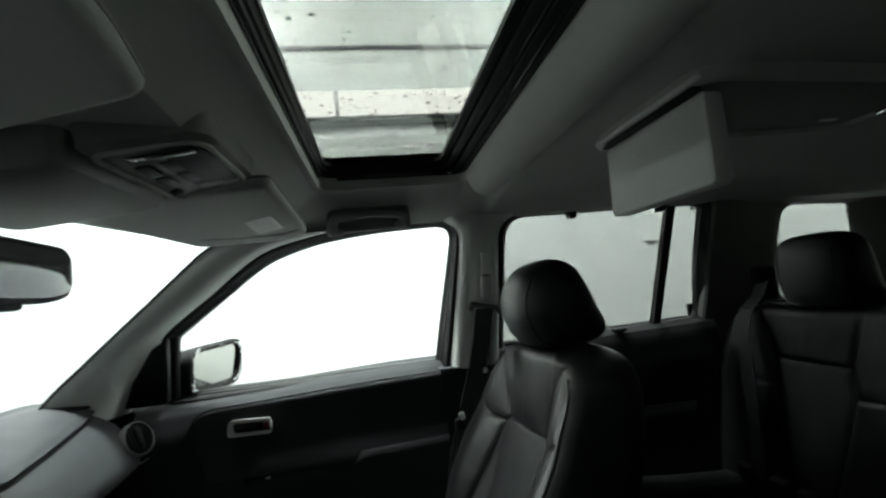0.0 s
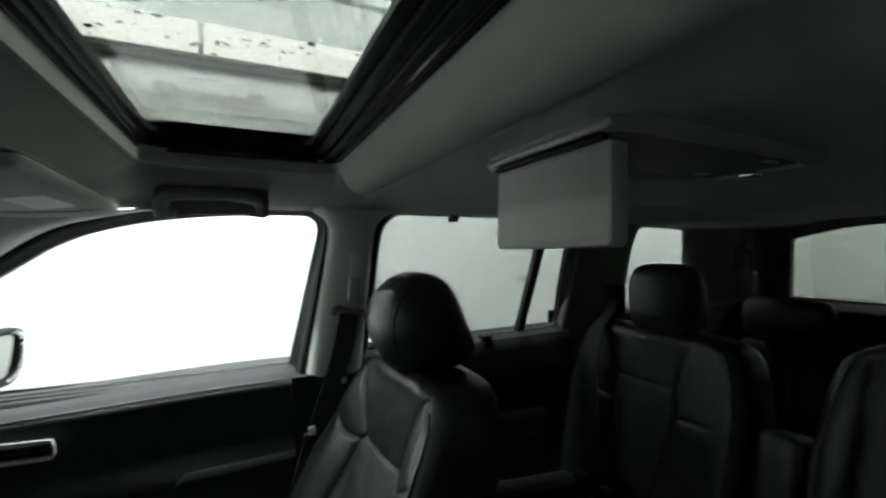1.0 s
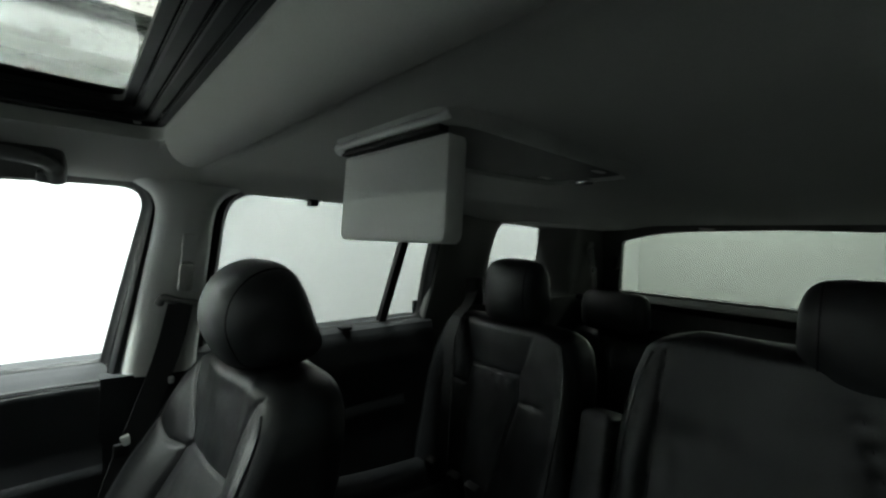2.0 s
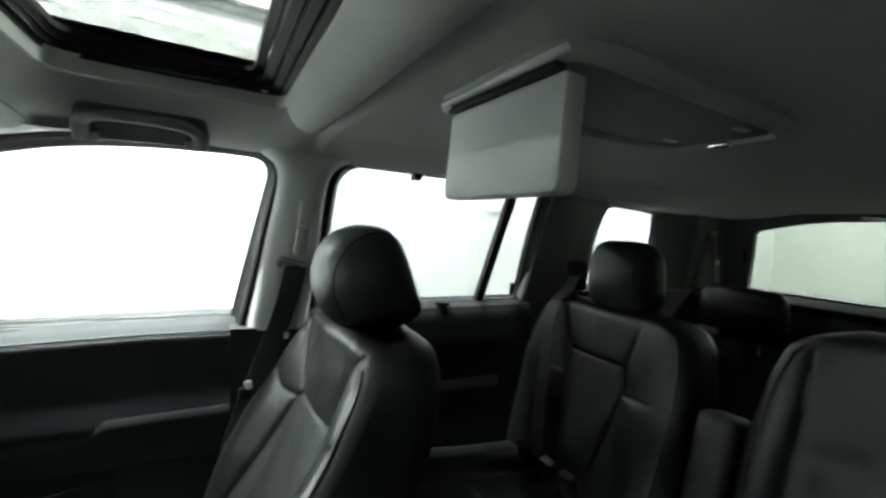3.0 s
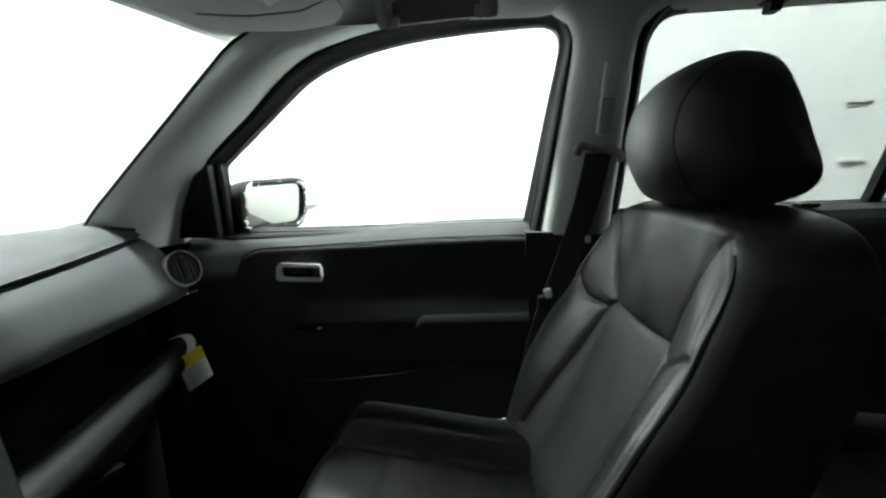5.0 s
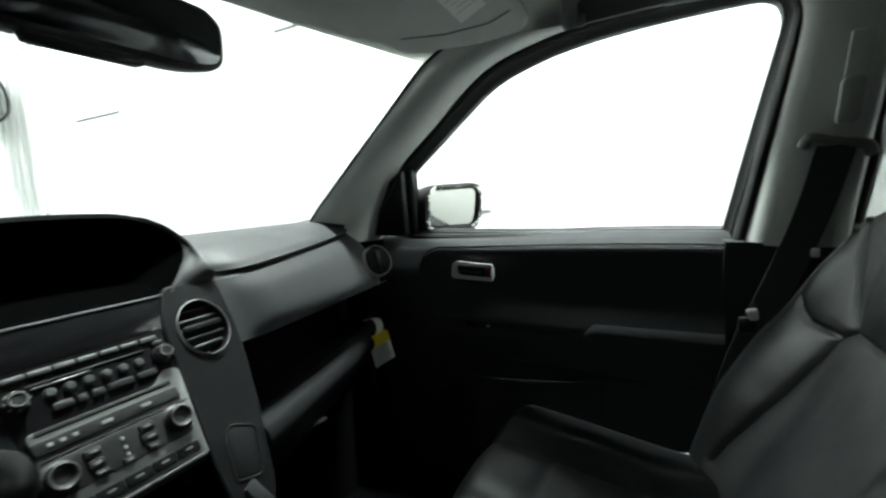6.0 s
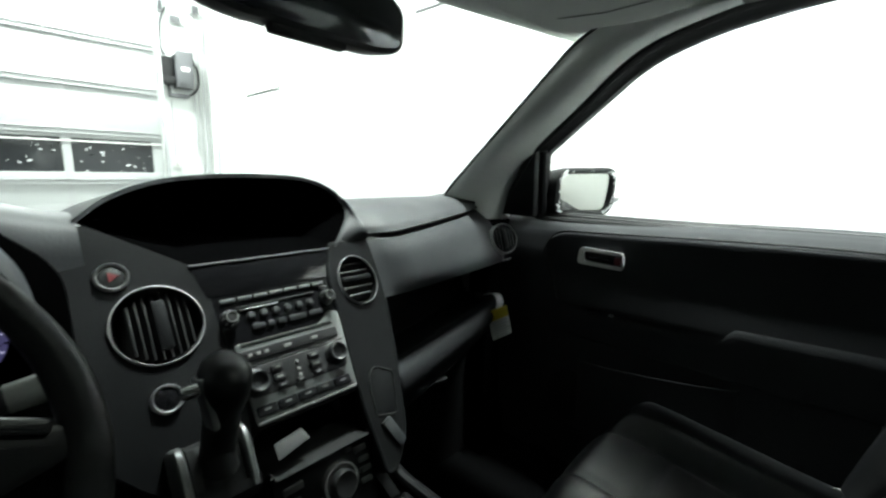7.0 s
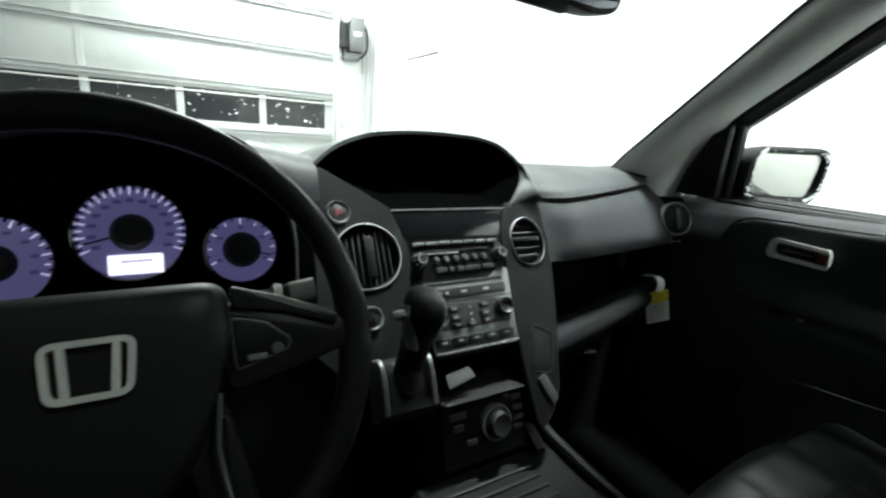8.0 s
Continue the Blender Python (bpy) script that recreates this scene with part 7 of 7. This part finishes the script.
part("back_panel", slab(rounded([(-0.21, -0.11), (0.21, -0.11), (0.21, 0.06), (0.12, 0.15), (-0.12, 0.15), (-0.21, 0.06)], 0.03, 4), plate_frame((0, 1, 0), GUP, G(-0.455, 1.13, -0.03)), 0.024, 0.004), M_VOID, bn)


def gauge(y, z, r, marks, needle, a0=-135, a1=135, hub=0.4):
    m = plate_frame((0, 1, 0), GUP, G(y, z, -0.004))
    d = part("dial", lathe([(r * 0.74, 0.0), (r * 0.74, 0.002), (r * 0.97, 0.002), (r, 0.0)], m, 48), M_GAUGE, bn, "glowing violet dial")
    part("dial_inner", lathe([(r * hub, 0.0), (r * hub, 0.0018), (r * 0.74, 0.0018), (r * 0.745, 0.0)], m, 48), M_GAUGE, d)
    part("dial_hub", lathe([(0, 0.012), (r * hub * 0.7, 0.011), (r * hub, 0.004), (r * hub * 1.02, 0)], m, 32), M_BUTTON, d)
    part("dial_rim", lathe([(r * 1.0, 0), (r * 1.0, 0.006), (r * 1.04, 0.008), (r * 1.07, 0.004), (r * 1.08, 0)], m, 48), M_PIANO, d)
    for k in range(marks):
        a = radians(90 - mix(a0, a1, k / (marks - 1)))
        part("tick", box((r * (0.17 if k % 2 == 0 else 0.10), 0.0012, 0.001), m @ pose(r * 0.90 * math.cos(a), r * 0.90 * math.sin(a), 0.0028, 0, 0, math.degrees(a)), 0), M_GAUGE_PALE, d)
        if k < marks - 1:
            h = a - radians((a1 - a0) / (marks - 1)) / 2
            part("notch", box((r * 0.09, r * 0.055, 0.001), m @ pose(r * 0.965 * math.cos(h), r * 0.965 * math.sin(h), 0.0026, 0, 0, math.degrees(h)), 0), M_VOID, d)
        if k % 2 == 0:
            part("number_bar", box((r * 0.15, r * 0.08, 0.001), m @ pose(r * 0.70 * math.cos(a), r * 0.70 * math.sin(a), 0.0024), 0), M_GAUGE_INK, d)
    a = radians(90 - needle)
    part("needle", box((r * 0.5, 0.0022, 0.0015), m @ pose(r * 0.62 * math.cos(a), r * 0.62 * math.sin(a), 0.006, 0, 0, math.degrees(a)), 0), M_BLACK, d)


gauge(-0.453, 1.152, 0.054, 25, -105, -115, 115)
gauge(-0.338, 1.126, 0.041, 9, 105, -115, 115, 0.55)
gauge(-0.572, 1.126, 0.048, 17, -120, -125, 110)
part("bright_arc", tube([G(-0.338 - 0.043 * math.cos(a), 1.126 + 0.043 * 0.958 * math.sin(a), 0.002) for a in (mix(-0.6, 0.7, k / 14) for k in range(15))], 0.0018, 6), M_SATIN, bn)
lcd = part("display", slab(rounded(rect(0.053, 0.023), 0.002, 2), plate_frame((0, 1, 0), GUP, G(-0.4505, 1.1165, 0.002)), 0.002), M_LCD, bn, "lit message display")
for k in range(9):
    part("print", box((0.0024, 0.002, 0.0006), plate_frame((0, 1, 0), GUP, G(-0.463 + 0.0033 * k, 1.120, 0.0042)), 0), M_LCD_INK, lcd)
part("column_cover", loft([[Vector((x, -0.455 + r * math.cos(a), z + r * 0.8 * math.sin(a))) for a in (2 * math.pi * i / 20 for i in range(20))] for x, z, r in ((-0.56, 1.02, 0.06), (-0.45, 1.062, 0.058), (-0.37, 1.09, 0.05), (-0.355, 1.095, 0.03))]), M_FASCIA, bn)
stk = part("wiper_stalk", tube([(-0.42, -0.40, 1.095), (-0.415, -0.34, 1.108), (-0.412, -0.285, 1.116)], [0.008, 0.0095, 0.012], 12), M_BUTTON, bn)
part("stalk_ring", lathe([(0.0125, -0.004), (0.0135, 0), (0.0125, 0.004)], plate_frame((1, 0, 0), (0, 0.1, 1), (-0.414, -0.318, 1.112)), 18), M_TRIM, stk)
part("stalk_tip", tube([(-0.4125, -0.305, 1.1135), (-0.412, -0.280, 1.1165)], [0.0122, 0.0128], 14), M_TRIM_MID, stk)
part("light_stalk", tube([(-0.42, -0.51, 1.095), (-0.415, -0.57, 1.108), (-0.412, -0.625, 1.116)], [0.008, 0.0095, 0.012], 12), M_BUTTON, bn)
part("lower_dash", sheet(lambda u, v: (mix(-0.60, -0.50, math.sin(math.pi * v)), mix(-0.72, -0.20, u), mix(1.06, 0.50, v)), 12, 14, 0.015, (-1, 0, 0)), M_FASCIA, dash, sharp=60)
part("bulkhead", block(-0.99, -0.74, -0.80, 0.80, 0.42, 1.14), M_BLACK, dash)

# steering wheel
WC = Vector((-0.305, -0.456, 1.117))
WM = plate_frame((0, 1, 0), (-0.45, 0, 1), WC)
sw_ = thing("steering_wheel", WC, "black leather steering wheel with bright centre badge", "steering wheel")
rim_path = [WM @ Vector((0.187 * math.cos(a), 0.185 * math.sin(a), 0)) for a in (2 * math.pi * k / 96 for k in range(96))]
part("rim", tube(rim_path, [0.0132 + 0.0012 * math.cos(4 * 2 * math.pi * k / 96 + 0.4) for k in range(96)], 16, closed=True, up=(0.912, 0, 0.41)), M_WHEEL, sw_, sharp=60)
pad = rounded([(-0.088, 0.052), (0.088, 0.052), (0.090, 0.010), (0.064, -0.075), (0.035, -0.105), (-0.035, -0.105), (-0.064, -0.075), (-0.090, 0.010)], [0.03, 0.03, 0.03, 0.04, 0.03, 0.03, 0.04, 0.03], 6)
part("airbag_cover", loft([[WM @ Vector((p[0] * g, -0.02 + (p[1] + 0.02) * g, z)) for p in pad] for z, g in ((-0.03, 0.97), (0.0, 1.0), (0.014, 0.985), (0.023, 0.93), (0.028, 0.84), (0.031, 0.66), (0.032, 0.4))]), M_WHEEL, sw_, sharp=60)
for s in (-1, 1):
    sp = [(s * 0.075, 0.036), (s * 0.120, 0.030), (s * 0.180, 0.012), (s * 0.182, -0.012), (s * 0.130, -0.026), (s * 0.084, -0.036)]
    part("spoke", slab(rounded(sp, 0.012, 4), WM @ pose(0, 0, -0.018), 0.028, 0.008), M_WHEEL, sw_)
    kp = rounded([(s * 0.088, 0.022), (s * 0.112, 0.016), (s * 0.131, 0.000), (s * 0.128, -0.008), (s * 0.090, -0.018)], 0.005, 4)
    pd = part("switch_pad", slab(kp, WM @ pose(0, 0, 0.006), 0.007, 0.002), M_FASCIA, sw_)
    part("spoke_cap", slab(rounded([(s * 0.089, 0.047), (s * 0.125, 0.036), (s * 0.172, 0.016), (s * 0.168, 0.006), (s * 0.128, 0.022), (s * 0.090, 0.029)], 0.004, 4), WM @ pose(0, 0, 0.002), 0.013, 0.004), M_BUTTON, sw_, "smooth black spoke cap")
    part("switch_frame", tube([WM @ Vector((p[0], p[1], 0.0125)) for p in kp], 0.0012, 5, closed=True, up=(0.912, 0, 0.41)), M_KEY, pd)
    part("key", box((0.014, 0.005, 0.004), WM @ pose(s * 0.105, -0.010, 0.0135), 0.0012), M_TRIM_DARK, pd)
    part("key", lathe([(0, 0.004), (0.0045, 0.0035), (0.0055, 0)], WM @ pose(s * 0.120, -0.006, 0.0115), 14), M_KEY, pd)
    lo = [(s * 0.050, -0.075), (s * 0.082, -0.040), (s * 0.110, -0.165), (s * 0.080, -0.172)]
    part("lower_spoke", slab(rounded(lo, 0.012, 4), WM @ pose(0, 0, -0.02), 0.024, 0.007), M_WHEEL, sw_)
    part("spoke_edge", tube([WM @ Vector((s * x, y, 0.014)) for x, y in ((0.078, -0.032), (0.074, -0.07), (0.082, -0.12), (0.088, -0.165))], 0.0022, 6), M_SILVER, sw_, "thin silver edge")
BX, BY = 0.007, 0.000
bo = [p + Vector((BX, BY)) for p in rounded([(-0.025, 0.020), (0.025, 0.020), (0.0225, -0.018), (-0.0225, -0.018)], 0.009, 5)]
bd = part("badge", hoop([Vector((p[0], p[1], 0)) for p in grown(bo, -0.004)], [Vector((p[0], p[1], 0)) for p in bo], lambda p, d: WM @ Vector((p[0], p[1], 0.030 + d)), 0.007), M_BEZEL, sw_, "plain chrome badge")
for s in (-1, 1):
    part("badge_bar", slab([(BX + s * 0.0100, BY - 0.0155), (BX + s * 0.0150, BY - 0.0155), (BX + s * 0.0165, BY + 0.0175), (BX + s * 0.0120, BY + 0.0175)], WM @ pose(0, 0, 0.031), 0.0055, 0.0015), M_BEZEL, bd)

# hanging tag on the glovebox edge
tg = thing("hang_tag", (-0.60, 0.63, 0.86), "yellow and white card tag hanging on a white strap", "tag")
card = plate_frame((0.35, 0.94, 0.22), (-0.15, -0.15, 1), (-0.577, 0.618, 0.905))
part("card", slab(rounded(rect(0.062, 0.082), 0.003, 2), card, 0.001), M_PAPER, tg)
part("header", slab(rounded(rect(0.062, 0.030), 0.003, 2), card @ pose(0, 0.026, 0.0011), 0.0005), M_YELLOW, tg, "yellow heading")
for k in range(6):
    part("print_line", box((0.05 - 0.006 * (k % 3), 0.0022, 0.0004), card @ pose(0, 0.004 - 0.0075 * k, 0.0014), 0), M_INK, tg)
part("strap", loft([[Vector(p) + Vector((0.004, 0.009, 0)), Vector(p) - Vector((0.004, 0.009, 0))] for p in spline([(-0.585, 0.617, 0.935), (-0.583, 0.625, 0.958), (-0.598, 0.632, 0.975), (-0.622, 0.634, 0.974), (-0.64, 0.634, 0.966)], 5)], closed=False), M_PAPER, tg, "white paper strap")
